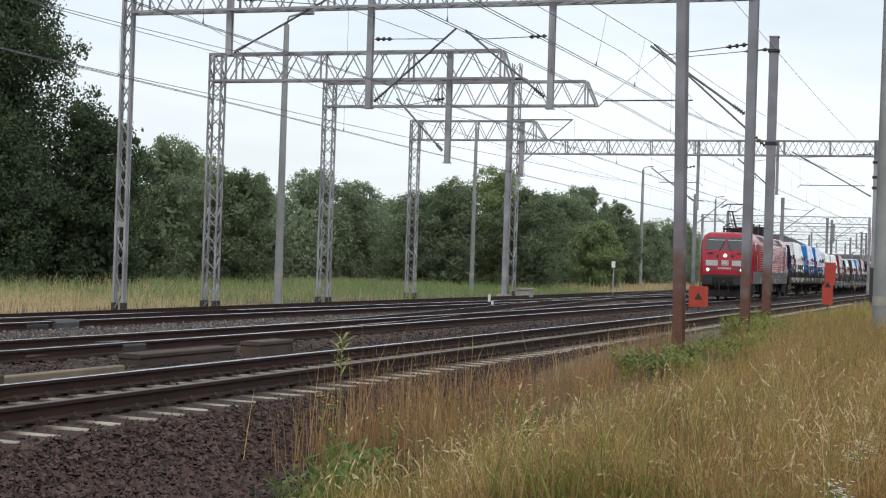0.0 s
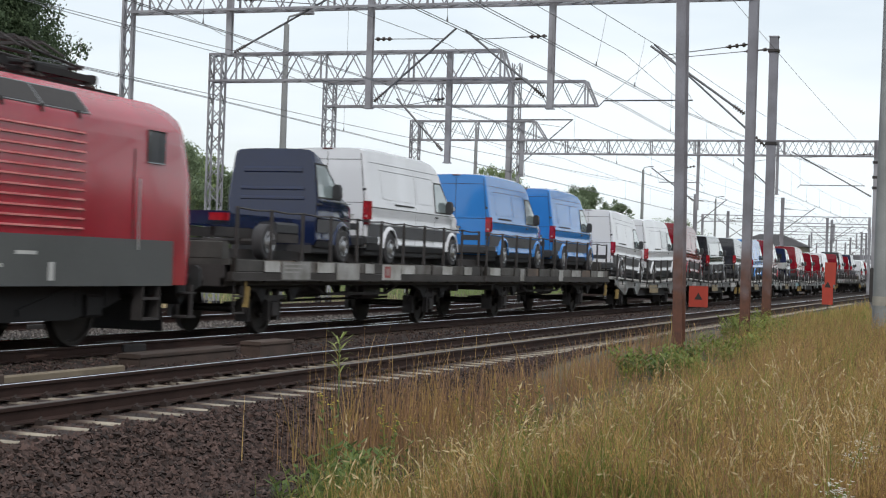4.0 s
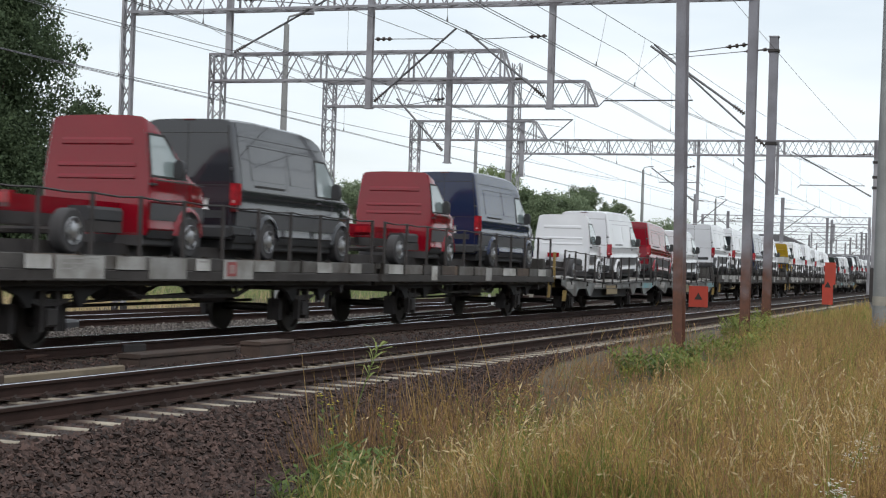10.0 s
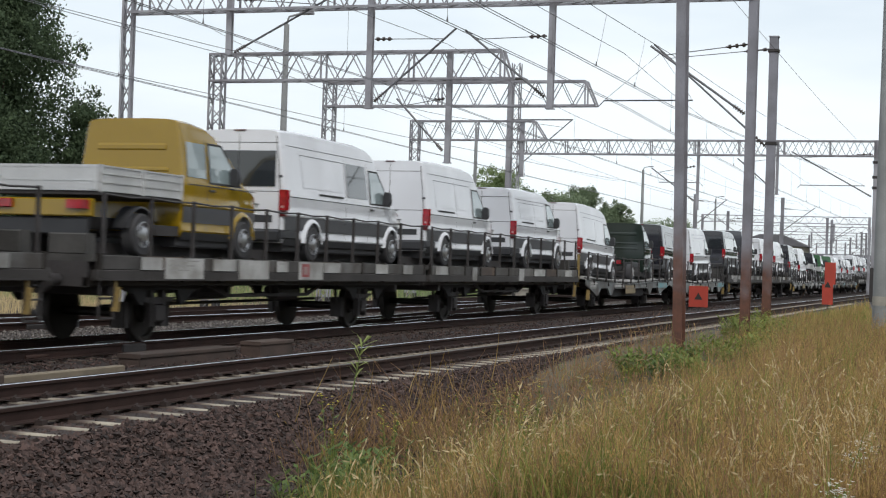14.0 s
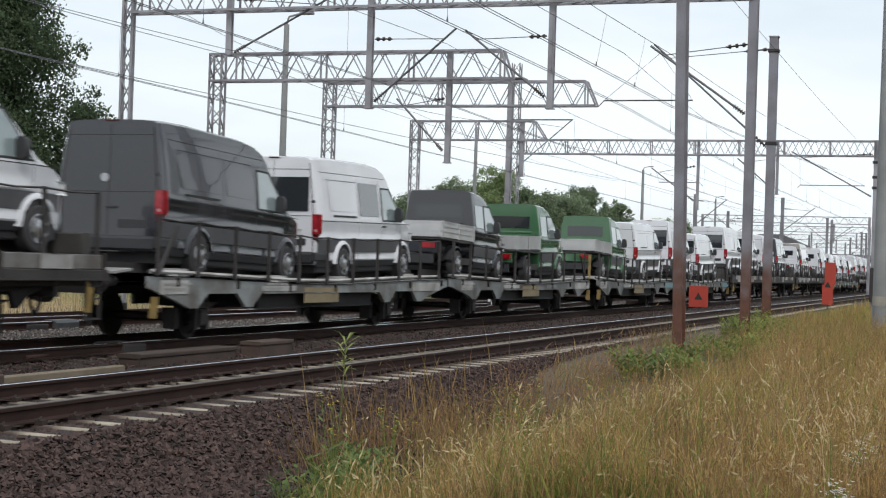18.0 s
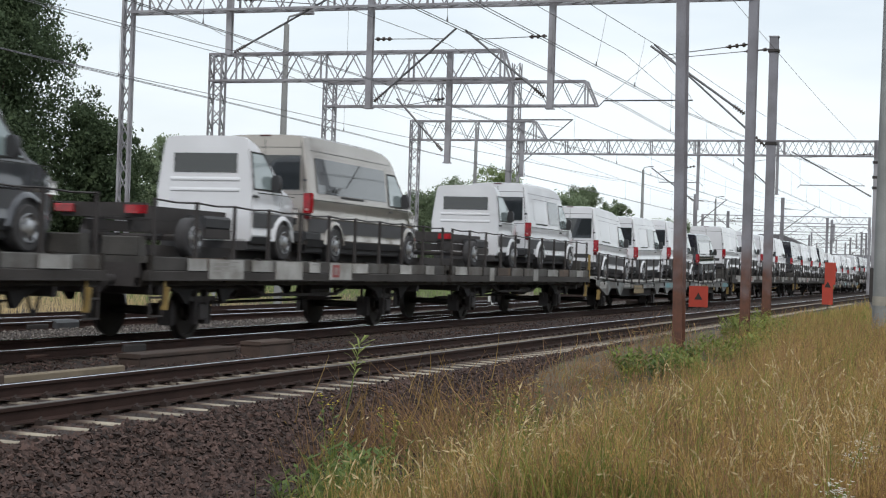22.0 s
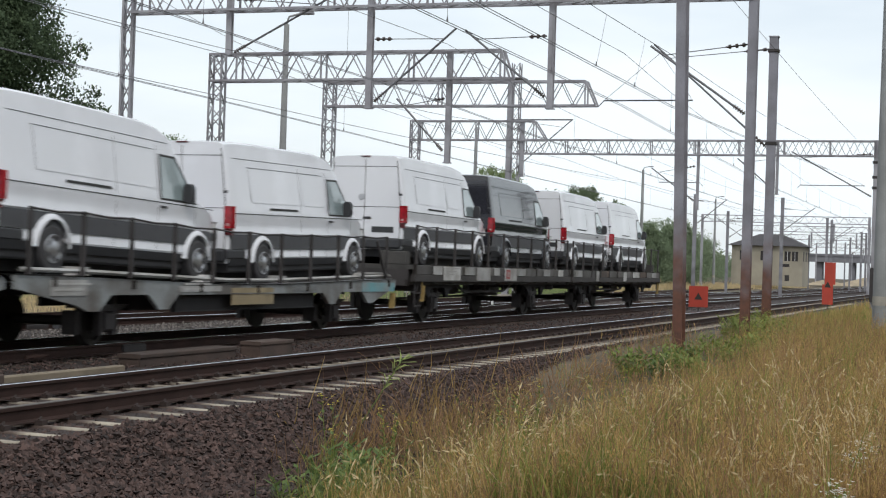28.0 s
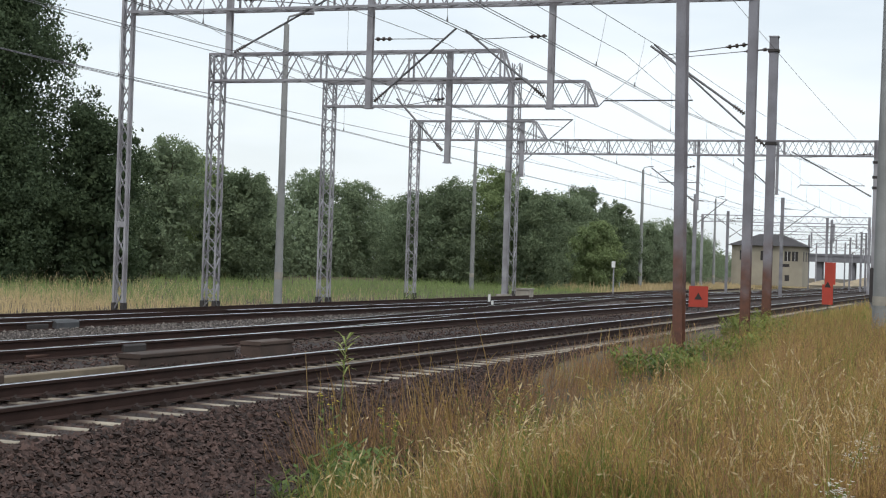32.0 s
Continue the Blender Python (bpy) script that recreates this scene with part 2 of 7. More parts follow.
def lerp(t, *pts):
    """Piecewise linear through (t, value) pairs."""
    if t <= pts[0][0]:
        return pts[0][1]
    for (a, u), (b, w) in zip(pts, pts[1:]):
        if t <= b:
            return u + (w - u) * (t - a) / (b - a)
    return pts[-1][1]
# ---- ground and tracks ----
def ground_z(x, y):
    """Height of the land: a shallow ditch before the near track, level behind the tracks, a slight rise beyond."""
    dip = lerp(x, (20, 0.68), (34, 0.18), (60, 0.12))
    near = lerp(y, (-40, 0.3), (-3, 0.0), (2.5, -0.12), (4.5, -0.55 * dip / 0.68 - 0.1 * dip), (5.8, -dip), (7.0, -dip), (7.75, -0.26), (10.6, -0.24))
    far = lerp(y, (10.6, -0.24), (22.2, -0.24), (23.4, -0.2), (27, -0.16), (40, 0.0 + 0.002 * max(0, min(150, x - 60))), (70, 0.5))
    return near if y < 10.6 else far


GROUND = mat("dry_ground", (0.13, 0.095, 0.055), 0.95, 0, 0.4, 0.8, 12, 0.6, tint=(0.06, 0.05, 0.028))
BALLAST = mat("ballast", (0.052, 0.034, 0.029), 0.95, 0, 0.5, 1.2, 26, 1.0, tint=(0.026, 0.018, 0.016))


def ticks(*spans):
    out = []
    for a, b, d in spans:
        k = max(1, round((b - a) / d))
        out += [a + (b - a) * i / k for i in range(k)]
    return out + [spans[-1][1]]


xs = ticks((-1500, -60, 240), (-60, 0, 10), (0, 60, 1.0), (60, 140, 4), (140, 500, 30), (500, 3500, 500))
ys = ticks((-1500, -50, 290), (-50, -4, 6), (-4, 12, 0.25), (12, 40, 0.7), (40, 100, 6), (100, 2500, 300))
g = Shape().grid([[(x, y, ground_z(x, y) + (0.05 * noise.noise((x * 0.4, y * 0.4, 0)) if -2 < y < 6 or y > 24 else 0)) for y in ys] for x in xs])
tagged(part("ground", g, GROUND, smooth=60), "dry summer ground under grass and weeds", "ground", kind="structure")

bed = Shape()
profile = [(4.3, -0.605), (5.2, -0.635), (6.4, -0.655), (7.1, -0.50), (7.6, -0.24), (7.8, -0.215), (10.7, -0.215), (10.9, -0.20), (11.4, -0.22), (11.9, -0.17), (15.7, -0.17), (16.6, -0.21), (17.6, -0.20), (22.6, -0.20), (23.3, -0.32)]
bxs = ticks((-30, 60, 1.5), (60, 900, 20))
bed.grid([[(x, y, z + 0.02 * noise.noise((x, y * 2, 3))) for y, z in profile] for x in bxs])
bed_ob = tagged(part("ballast_bed", bed, BALLAST), "brown crushed-stone ballast bed under the tracks", "ballast", kind="structure")


def rail_shape(x0, x1, y, z):
    s = Shape()
    prof = [(-0.07, -0.17), (0.07, -0.17), (0.07, -0.16), (0.012, -0.14), (0.012, -0.05), (0.036, -0.04), (0.036, -0.006), (-0.036, -0.006), (-0.036, -0.04), (-0.012, -0.05), (-0.012, -0.14), (-0.07, -0.16)]
    return s.prism([(y + a, z + b) for a, b in prof], "x", x0, x1)


def railway(name, y, z, label, x0=-30, x1=900):
    t = thing(name, label, "railway track", kind="structure")
    for side in (-1, 1):
        yy = y + side * GAUGE
        r = part("rail", rail_shape(x0, x1, yy, z), RAIL_SIDE, t)
        part("rail_head", Shape().prism([(yy - 0.034, z - 0.0055), (yy + 0.034, z - 0.0055), (yy + 0.030, z + 0.002), (yy - 0.030, z + 0.002)], "x", x0, x1), RAIL_DULL if side < 0 and name == "track_1" else RAIL_TOP, r, "bright worn running surface")
    return t


track_a = railway("track_1", NEAR_TRACK, 0.0, "railway track with shiny railheads on concrete sleepers")
track_b = railway("track_2", TRAIN_TRACK, TRAIN_Z, "railway track that the goods train runs on")
track_c = railway("track_3", THIRD_TRACK, -0.02, "rusty siding track behind the train's track")
# ---- sleepers, ballast stones, track furniture ----
def sleeper_shape(half=1.44):
    s = Shape()
    top = [(-half, -0.20), (-0.5, -0.185), (0.5, -0.185), (half, -0.20)]
    rows = [[(dx, y, z + dz) for dx, dz in ((-0.075, -0.15), (-0.050, -0.012), (-0.038, 0.0), (0.038, 0.0), (0.050, -0.012), (0.075, -0.15))] for y, z in top]
    s.grid(rows)
    n = 6
    s.f += [tuple(range(n)), tuple(range(3 * n, 4 * n))[::-1]]
    return s


def clip_shape():
    s = Shape()
    for r in (-GAUGE, GAUGE):
        for d in (-0.11, 0.11):
            s.box(-0.05, 0.05, r + d - 0.04, r + d + 0.04, -0.19, -0.145)
            s.rod((-0.04, r + d, -0.145), (0.04, r + d * 0.75, -0.125), 0.014, 5)
    return s


CLIP = mat("rail_clip", (0.04, 0.025, 0.021), 0.85, 0.0, 0.3, 5, 40)
sleeper_mesh, clip_mesh = sleeper_shape().mesh("sleeper", SLEEPER), clip_shape().mesh("rail_clips", CLIP)
oily_mesh = sleeper_shape(1.3).mesh("sleeper", SLEEPER_DARK)
for track, y, z, first, count in ((track_a, NEAR_TRACK, 0.0, 11.65 - 0.6 * 8, 170), (track_b, TRAIN_TRACK, TRAIN_Z, 14.0, 90)):
    for i in range(count):
        sl = part("sleeper", sleeper_mesh if track is track_a else oily_mesh, None, track, at=pose(first + 0.6 * i, y, z, 0, 0, 0))
        if i < 70 and track is track_a:
            part("rail_clips", clip_mesh, None, sl)

STONE = mat("ballast_stone", (0.15, 0.10, 0.082), 0.95, 0, 0.4, 2.0, 30)
nt = STONE.node_tree
geo, hs = nt.nodes.new("ShaderNodeNewGeometry"), nt.nodes.new("ShaderNodeValToRGB")
hs.color_ramp.elements[0].color, hs.color_ramp.elements[1].color = (0.020, 0.013, 0.0115, 1), (0.100, 0.062, 0.053, 1)
nt.links.new(geo.outputs["Random Per Island"], hs.inputs[0])
nt.links.new(hs.outputs[0], nt.nodes["Principled BSDF"].inputs["Base Color"])


def bed_z(y):
    return lerp(y, *profile)


def stones(name, label, x0, x1, y0, y1, count, size, seed, squeeze=0.0, material=None):
    rng = np.random.default_rng(seed)
    u = rng.random(count)
    x = x0 + (x1 - x0) * (u ** 1.6)
    y = y0 + (y1 - y0) * rng.random(count)
    y = np.where(y < 6.2, np.where(rng.random(count) < 0.35, y, 6.2 + 1.5 * rng.random(count)), y) if y0 < 6 else y
    z = np.array([bed_z(v) for v in y]) + rng.random(count) * (0.02 if squeeze else 0.035) - squeeze
    if squeeze:
        free = np.abs((x - 11.65 + 0.3) % 0.6 - 0.3) > 0.10
        x, y, z = x[free], y[free], z[free]
        count = len(x)
    base = np.array([(1, 0, 0), (-1, 0, 0), (0, 1, 0), (0, -1, 0), (0, 0, 1), (0, 0, -1)], float)
    faces = np.array([(0, 2, 4), (2, 1, 4), (1, 3, 4), (3, 0, 4), (2, 0, 5), (1, 2, 5), (3, 1, 5), (0, 3, 5)])
    r = size * (0.45 + 0.75 * rng.random((count, 1, 1)))
    v = base[None] * (0.6 + 0.6 * rng.random((count, 6, 1))) * np.array([1, 0.85, 0.7]) + 0.28 * rng.normal(size=(count, 6, 3))
    a = rng.random(count) * 6.28
    ca, sa = np.cos(a)[:, None], np.sin(a)[:, None]
    v = np.stack([v[..., 0] * ca - v[..., 1] * sa, v[..., 0] * sa + v[..., 1] * ca, v[..., 2]], -1) * r
    v += np.stack([x, y, z], -1)[:, None]
    f = faces[None] + 6 * np.arange(count)[:, None, None]
    me = bpy.data.meshes.new(name)
    me.from_pydata(v.reshape(-1, 3).tolist(), [], f.reshape(-1, 3).tolist())
    me.materials.append(material or STONE)
    return tagged(part(name, me, None), label, "ballast stones", kind="stuff")


stones("ballast_stones", "dark brown crushed-stone ballast on the track shoulder", 8.0, 36, 4.35, 7.76, 42000, 0.038, 1)
stones("ballast_stones", "brown ballast stones between the sleepers", 9.0, 60, 7.72, 10.75, 34000, 0.030, 2, 0.018)
stones("ballast_stones", "brown ballast stones between the sleepers farther off", 40.0, 112, 7.72, 10.75, 9000, 0.042, 9, 0.02)
stones("ballast_stones", "brown ballast stones beside the near track", 12.0, 60, 10.7, 11.9, 9000, 0.024, 5)
stones("ballast_stones", "brown ballast stones round the middle track", 14.0, 90, 11.6, 15.4, 10000, 0.034, 3)
GREY_STONE = STONE.copy()
GREY_STONE.name = "grey_ballast_stone"
for n_ in GREY_STONE.node_tree.nodes:
    if n_.type == "VALTORGB" and not n_.outputs[0].links[0].to_node.type == "MIX_RGB":
        n_.color_ramp.elements[0].color, n_.color_ramp.elements[1].color = (0.06, 0.052, 0.048, 1), (0.22, 0.195, 0.18, 1)
stones("ballast_stones", "pale grey ballast stones beside the siding", 14.0, 90, 15.4, 18.7, 16000, 0.036, 4, 0.0, GREY_STONE)

# turnout rails that leave the train's track for the siding
turnout = thing("turnout", "turnout rails branching off towards the siding", "railway turnout", kind="structure")
for off in (-GAUGE, GAUGE):
    pts = [(x, lerp(x, (26, 13.9), (34, 14.35), (42, 15.1), (56, 16.55), (74, 18.5), (113, 22.4), (150, 26)) + off, 0.0) for x in range(26, 150, 6)]
    s, h = Shape(), Shape()
    for (xa, ya, _), (xb, yb, _) in zip(pts, pts[1:]):
        s.bar((xa, ya, -0.085), (xb, yb, -0.085), 0.05, 0.16)
        h.bar((xa, ya, -0.002), (xb, yb, -0.002), 0.065, 0.012)
    r = part("rail", s, RAIL_SIDE, turnout)
    part("rail_head", h, RAIL_TOP, r)
far_track = thing("track_4", "rusty rails curving off beside the gantry masts", "railway track", kind="structure")
for off in (-GAUGE, GAUGE):
    pts = [(x, lerp(x, (10, 19.9), (30, 20.5), (55, 21.6), (80, 22.2), (140, 24.5), (220, 28)) + off + 0.2, -0.02) for x in range(10, 220, 10)]
    s = Shape()
    for (xa, ya, za), (xb, yb, zb) in zip(pts, pts[1:]):
        s.bar((xa, ya, za - 0.085), (xb, yb, zb - 0.085), 0.05, 0.16).bar((xa, ya, za), (xb, yb, zb), 0.07, 0.02)
    part("rail", s, RAIL_SIDE, far_track)

LEAD_GREY = mat("lead_grey", (0.11, 0.115, 0.125), 0.6, 0.3, 0.3, 3, 30)
BROWN_BLOCK = mat("brown_concrete", (0.095, 0.064, 0.052), 0.9, 0, 0.35, 2, 30, 0.3, rand=0.2)
TAN_DUCT = mat("tan_duct", (0.26, 0.21, 0.15), 0.85, 0, 0.3, 2, 30, 0.2)
for x0, x1, y0, y1, z1 in ((20.3, 23.4, 11.62, 11.98, 0.0), (24.0, 25.3, 11.45, 11.8, 0.06)):
    t = thing("cable_trough", "brown stained concrete cable trough beside the rails", "cable trough")
    part("trough", Shape().box(x0, x1, y0, y1, -0.3, z1 - 0.07, 0.015), BROWN_BLOCK, t)
    part("lid", Shape().box(x0 - 0.02, x1 + 0.02, y0 - 0.02, y1 + 0.02, z1 - 0.066, z1, 0.012), BROWN_BLOCK, t)
duct = thing("timber_duct", "pale timber duct lying beside the track", "duct")
part("plank", Shape().box(13.5, 18.9, 11.05, 11.18, -0.22, -0.06, 0.015), TAN_DUCT, duct)
part("plank", Shape().box(13.5, 18.8, 11.2, 11.34, -0.22, -0.09, 0.015), TAN_DUCT, duct)
end_block = thing("cable_box", "small dark concrete box beside the rail", "cable box")
part("box", Shape().box(15.2, 15.8, 10.85, 11.2, -0.25, 0.0, 0.02), BROWN_BLOCK, end_block)
sw = thing("point_machine", "grey point machine beside the siding rails", "point machine")
part("housing", Shape().box(29.2, 30.1, 18.78, 19.15, -0.25, 0.0, 0.06), LEAD_GREY, sw)
part("rod_cover", Shape().box(28.2, 29.0, 18.85, 19.1, -0.25, -0.05, 0.04), DARK, sw)
sw2 = thing("point_machine", "dark point motor between the rails", "point machine")
part("housing", Shape().box(22.2, 22.9, 13.0, 13.6, -0.2, 0.03, 0.05), DARK, sw2)
part("rod", Shape().rod((19.5, 13.05, -0.08), (22.2, 13.2, -0.05), 0.03), RUSTY, sw2)
dw = thing("dwarf_signal", "small white and black points indicator between the tracks", "points indicator")
part("lamp_head", Shape().box(58.0, 58.12, 17.93, 18.03, 0.12, 0.40, 0.03), WHITE_LENS, dw, "white indicator plate")
part("base_lamp", Shape().box(57.98, 58.1, 17.80, 17.88, 0.0, 0.14, 0.02), WHITE_LENS, dw)
part("stand", Shape().box(58.02, 58.1, 17.94, 18.0, -0.25, 0.12).box(57.8, 58.4, 17.6, 18.4, -0.28, -0.1), DARK, dw)
kb = thing("relay_box", "grey concrete relay box by the siding", "relay box")
part("cabinet", Shape().box(82.3, 83.1, 23.2, 24.0, -0.3, 0.28, 0.04), CONCRETE, kb)
part("lid", Shape().box(82.25, 83.15, 23.15, 24.05, 0.28, 0.36, 0.03), CONCRETE, kb)
jb = thing("relay_box", "low grey box beside the middle track", "relay box")
part("cabinet", Shape().box(72.0, 72.7, 14.9, 15.6, -0.3, 0.12, 0.04), BROWN_BLOCK, jb)
# ---- catenary gantries and masts ----
def lattice_mast(parent, x, y, z0, z1, w=0.42, d=0.30, step=0.40, bar=0.055):
    """Four corner angles with zigzag bracing, as parts."""
    hx, hy = d / 2, w / 2
    for sx in (-1, 1):
        for sy in (-1, 1):
            part("corner_angle", Shape().bar((x + sx * hx, y + sy * hy, z0), (x + sx * hx, y + sy * hy, z1), bar, bar, (1, 0, 0)), STEEL, parent)
    n = max(1, round((z1 - z0) / step))
    for name, a, b in (("front_bracing", (-hx, -hy), (-hx, hy)), ("rear_bracing", (hx, -hy), (hx, hy)), ("side_bracing", (-hx, -hy), (hx, -hy)), ("side_bracing", (-hx, hy), (hx, hy))):
        s = Shape()
        for i in range(n):
            za, zb = z0 + (z1 - z0) * i / n, z0 + (z1 - z0) * (i + 1) / n
            p, q = (a, b) if (i + (name == "rear_bracing")) % 2 else (b, a)
            s.bar((x + p[0], y + p[1], za), (x + q[0], y + q[1], zb), 0.05, 0.02)
        part(name, s, STEEL, parent)["kind"] = "stuff"
    for sx in (-1, 1):
        for sy in (-1, 1):
            f = Shape().box(x + sx * hx - 0.05, x + sx * hx + 0.05, y + sy * hy - 0.05, y + sy * hy + 0.05, z0 - 0.5, z0 + 0.24)
            part("base_shoe", f, DARK, parent, "dark painted foot of the mast")


def truss_beam(parent, x, y0, y1, z0, z1, d=0.45, step=0.48, slant=0.0, counter=0, chord=0.065):
    """A box truss across the tracks."""
    for name, z in (("bottom_chord", z0), ("top_chord", z1)):
        e = slant if z == z0 else 0.0
        for sx in (-1, 1):
            part(name, Shape().bar((x + sx * d / 2, y0 - e, z), (x + sx * d / 2, y1, z), chord, chord), STEEL, parent)
    n = max(2, round(abs(y1 - y0) / step))
    for sx in (-1, 1):
        s = Shape()
        for i in range(n):
            ya, yb = y0 + (y1 - y0) * i / n, y0 + (y1 - y0) * (i + 1) / n
            a, b = (z0, z1) if (i + (sx > 0) * counter) % 2 else (z1, z0)
            s.bar((x + sx * d / 2, ya, a), (x + sx * d / 2, yb, b), 0.045, 0.025)
            if i % 6 == 0:
                s.bar((x + sx * d / 2, ya, z0), (x + sx * d / 2, ya, z1), 0.05, 0.05)
        if slant:
            s.bar((x + sx * d / 2, y0, z1), (x + sx * d / 2, y0 - slant, z0), 0.06, 0.06)
        part("face_lacing", s, STEEL, parent)["kind"] = "stuff"
    s = Shape()
    for i in range(n):
        ya, yb = y0 + (y1 - y0) * i / n, y0 + (y1 - y0) * (i + 1) / n
        for z in (z0, z1):
            s.bar((x - d / 2, ya, z), (x + d / 2, yb, z), 0.04, 0.02)
    part("cross_lacing", s, STEEL, parent)["kind"] = "stuff"


def insulator(parent, p, q, n=5, r=0.055):
    p, q = Vector(p), Vector(q)
    s = Shape().rod(p, q, 0.022)
    for i in range(n):
        c = p.lerp(q, (i + 0.5) / n)
        h = (q - p) * 0.18 / n
        s.rod(c - h, c + h, r, 8)
    part("insulator", s, INSULATOR, parent, "dark ribbed insulator")


INSULATOR = mat("insulator_brown", (0.05, 0.035, 0.03), 0.35, 0, 0.2, 6, 40)


def h_section(x, y, w, z0, z1, f=0.022, deep=None):
    """One rolled H-section standing upright, its flanges facing along the track."""
    a, c = w / 2, (deep or w) / 2
    return Shape().prism([(x - c, y - a), (x - c, y + a), (x - c + f, y + a), (x - c + f, y + 0.010), (x + c - f, y + 0.010), (x + c - f, y + a), (x + c, y + a), (x + c, y - a), (x + c - f, y - a), (x + c - f, y - 0.010), (x - c + f, y - 0.010), (x - c + f, y - a)], "z", z0, z1)


def drop_post(parent, x, y, z0, z1, w=0.16):
    """An H-section post hung in a beam, with its end plate."""
    part("drop_post", h_section(x, y, w, z0, z1), STEEL, parent)
    part("end_plate", Shape().box(x - w / 2 - 0.03, x + w / 2 + 0.03, y - w / 2 - 0.03, y + w / 2 + 0.03, z0 - 0.03, z0), STEEL, parent)


def bracket(parent, x, y, z, out, rise, stay=1.5, arm=None):
    """A slanted bracket tube from a post at (y, z) reaching out across the track, with stay rod and registration arm."""
    sgn = 1 if out > 0 else -1
    foot, tip = Vector((x, y + 0.16 * sgn, z)), Vector((x, y + out, z + rise))
    a = foot.lerp(tip, 0.12)
    insulator(parent, foot, a)
    part("bracket_tube", Shape().rod(a, tip, 0.03, 8), WIRE, parent)
    top = Vector((x, y + 0.14 * sgn, z + stay))
    end = foot.lerp(tip, 0.86)
    b = top.lerp(end, 0.25)
    insulator(parent, top, b, 3)
    part("stay_rod", Shape().rod(b, end, 0.012, 6), WIRE, parent)
    if arm:
        ya, yb, za = arm
        part("registration_arm", Shape().rod((x, ya, za), (x, yb, za), 0.02, 6).rod((x, yb, za), (x, yb + 0.15 * (yb - ya > 0 or -1), za - 0.16), 0.012, 6), WIRE, parent)
        part("dropper_links", Shape().rod(tip.lerp(a, 0.12), (x, ya, za), 0.006, 5).rod(tip.lerp(a, 0.12), (x, yb, za), 0.006, 5), WIRE, parent)


def h_mast(name, x, y, z0, z1, w=0.25, label="", cat="catenary mast", deep=None, paint_mat=None):
    t = thing(name, label, cat)
    c = (deep or w) / 2
    part("upright", h_section(x, y, w, z0, z1, 0.022, deep), paint_mat or MAST_STEEL, t)
    part("mast_cap", Shape().box(x - c - 0.02, x + c + 0.02, y - w / 2 - 0.02, y + w / 2 + 0.02, z1, z1 + 0.03), STEEL, t)
    part("mast_footing", Shape().box(x - c - 0.2, x + c + 0.2, y - 0.35, y + 0.35, z0 - 0.5, z0 + 0.06, 0.03), CONCRETE, t)
    return t


# gantry across all tracks, lattice leg beyond them and H-section leg by the near track
g1 = thing("catenary_gantry", "grey steel lattice gantry spanning all the tracks", "catenary gantry", group="gantries over the tracks")
lattice_mast(g1, 39.5, 23.36, -0.15, 9.3, 0.30, 0.12, 0.56, 0.065)
part("gusset_plate", Shape().box(39.43, 39.57, 23.2, 23.52, 2.25, 2.42, 0.01), STEEL, g1)
truss_beam(g1, 39.5, 5.5, 23.3, 8.42, 9.25)
for y, z in ((20.12, 7.2), (15.85, 5.68), (10.74, 5.66)):
    drop_post(g1, 39.5, y, z, 9.2)
bracket(g1, 39.5, 20.12, 7.25, -3.1, 1.5)
bracket(g1, 39.5, 15.85, 5.85, -2.45, 1.95, 1.7)
bracket(g1, 39.5, 10.74, 5.95, 2.4, 1.8, 1.6)
part("leg", h_section(39.5, 5.525, 0.22, -0.6, 8.5, 0.022, 0.34), MAST_RUST, g1)
bracket(g1, 39.5, 5.52, 5.5, 2.6, 1.75, 1.75, (7.0, 9.3, 5.85))

g2 = thing("catenary_gantry", "grey steel half gantry on one lattice mast", "catenary gantry", group="gantries over the tracks")
lattice_mast(g2, 45, 23.3, -0.15, 8.0, 0.42)
truss_beam(g2, 45, 13.75, 23.5, 7.13, 7.98, slant=0.3)
drop_post(g2, 45, 15.42, 4.6, 8.0)
bracket(g2, 45, 15.42, 4.95, 1.7, 1.6, 1.6)

g3 = thing("catenary_gantry", "grey steel half gantry on one lattice mast", "catenary gantry", group="gantries over the tracks")
lattice_mast(g3, 56, 24.1, -0.15, 8.4, 0.42)
truss_beam(g3, 56, 13.85, 24.3, 7.5, 8.4, slant=0.4)
g4 = thing("catenary_gantry", "grey steel half gantry on one lattice mast", "catenary gantry", group="gantries over the tracks")
lattice_mast(g4, 71, 26.0, -0.15, 8.4, 0.42)
truss_beam(g4, 71, 20.0, 26.2, 7.5, 8.4, slant=0.6)
drop_post(g4, 71, 20.6, 5.8, 8.4)
g5 = thing("catenary_gantry", "grey steel gantry spanning the tracks farther away", "catenary gantry", group="gantries over the tracks")
truss_beam(g5, 76, 4.7, 22.6, 7.25, 7.95, 0.45, 0.36, 0.0, 1)
for y, z in ((13.1, 4.6), (9.3, 5.4)):
    drop_post(g5, 76, y, z, 7.9, 0.13)
bracket(g5, 76, 13.1, 5.0, 2.3, 1.6, 1.7, (15.0, 13.0, 5.9))
bracket(g5, 76, 9.3, 5.6, 1.9, 1.5, 1.5)
bracket(g5, 76, 4.75, 5.35, 3.9, 2.1, 2.0, (5.2, 8.2, 5.85))
for z in (5.7, 6.2, 6.9):
    part("clamp_band", Shape().box(75.82, 76.18, 4.50, 4.88, z, z + 0.12, 0.01), DARK, g5)
part("leg_cabinet", Shape().box(75.7, 75.85, 4.5, 4.85, 0.4, 2.0, 0.02), DARK, g5, "dark box at the gantry leg")
part("leg", h_section(76, 4.69, 0.28, -0.6, 8.0), STEEL, g5)

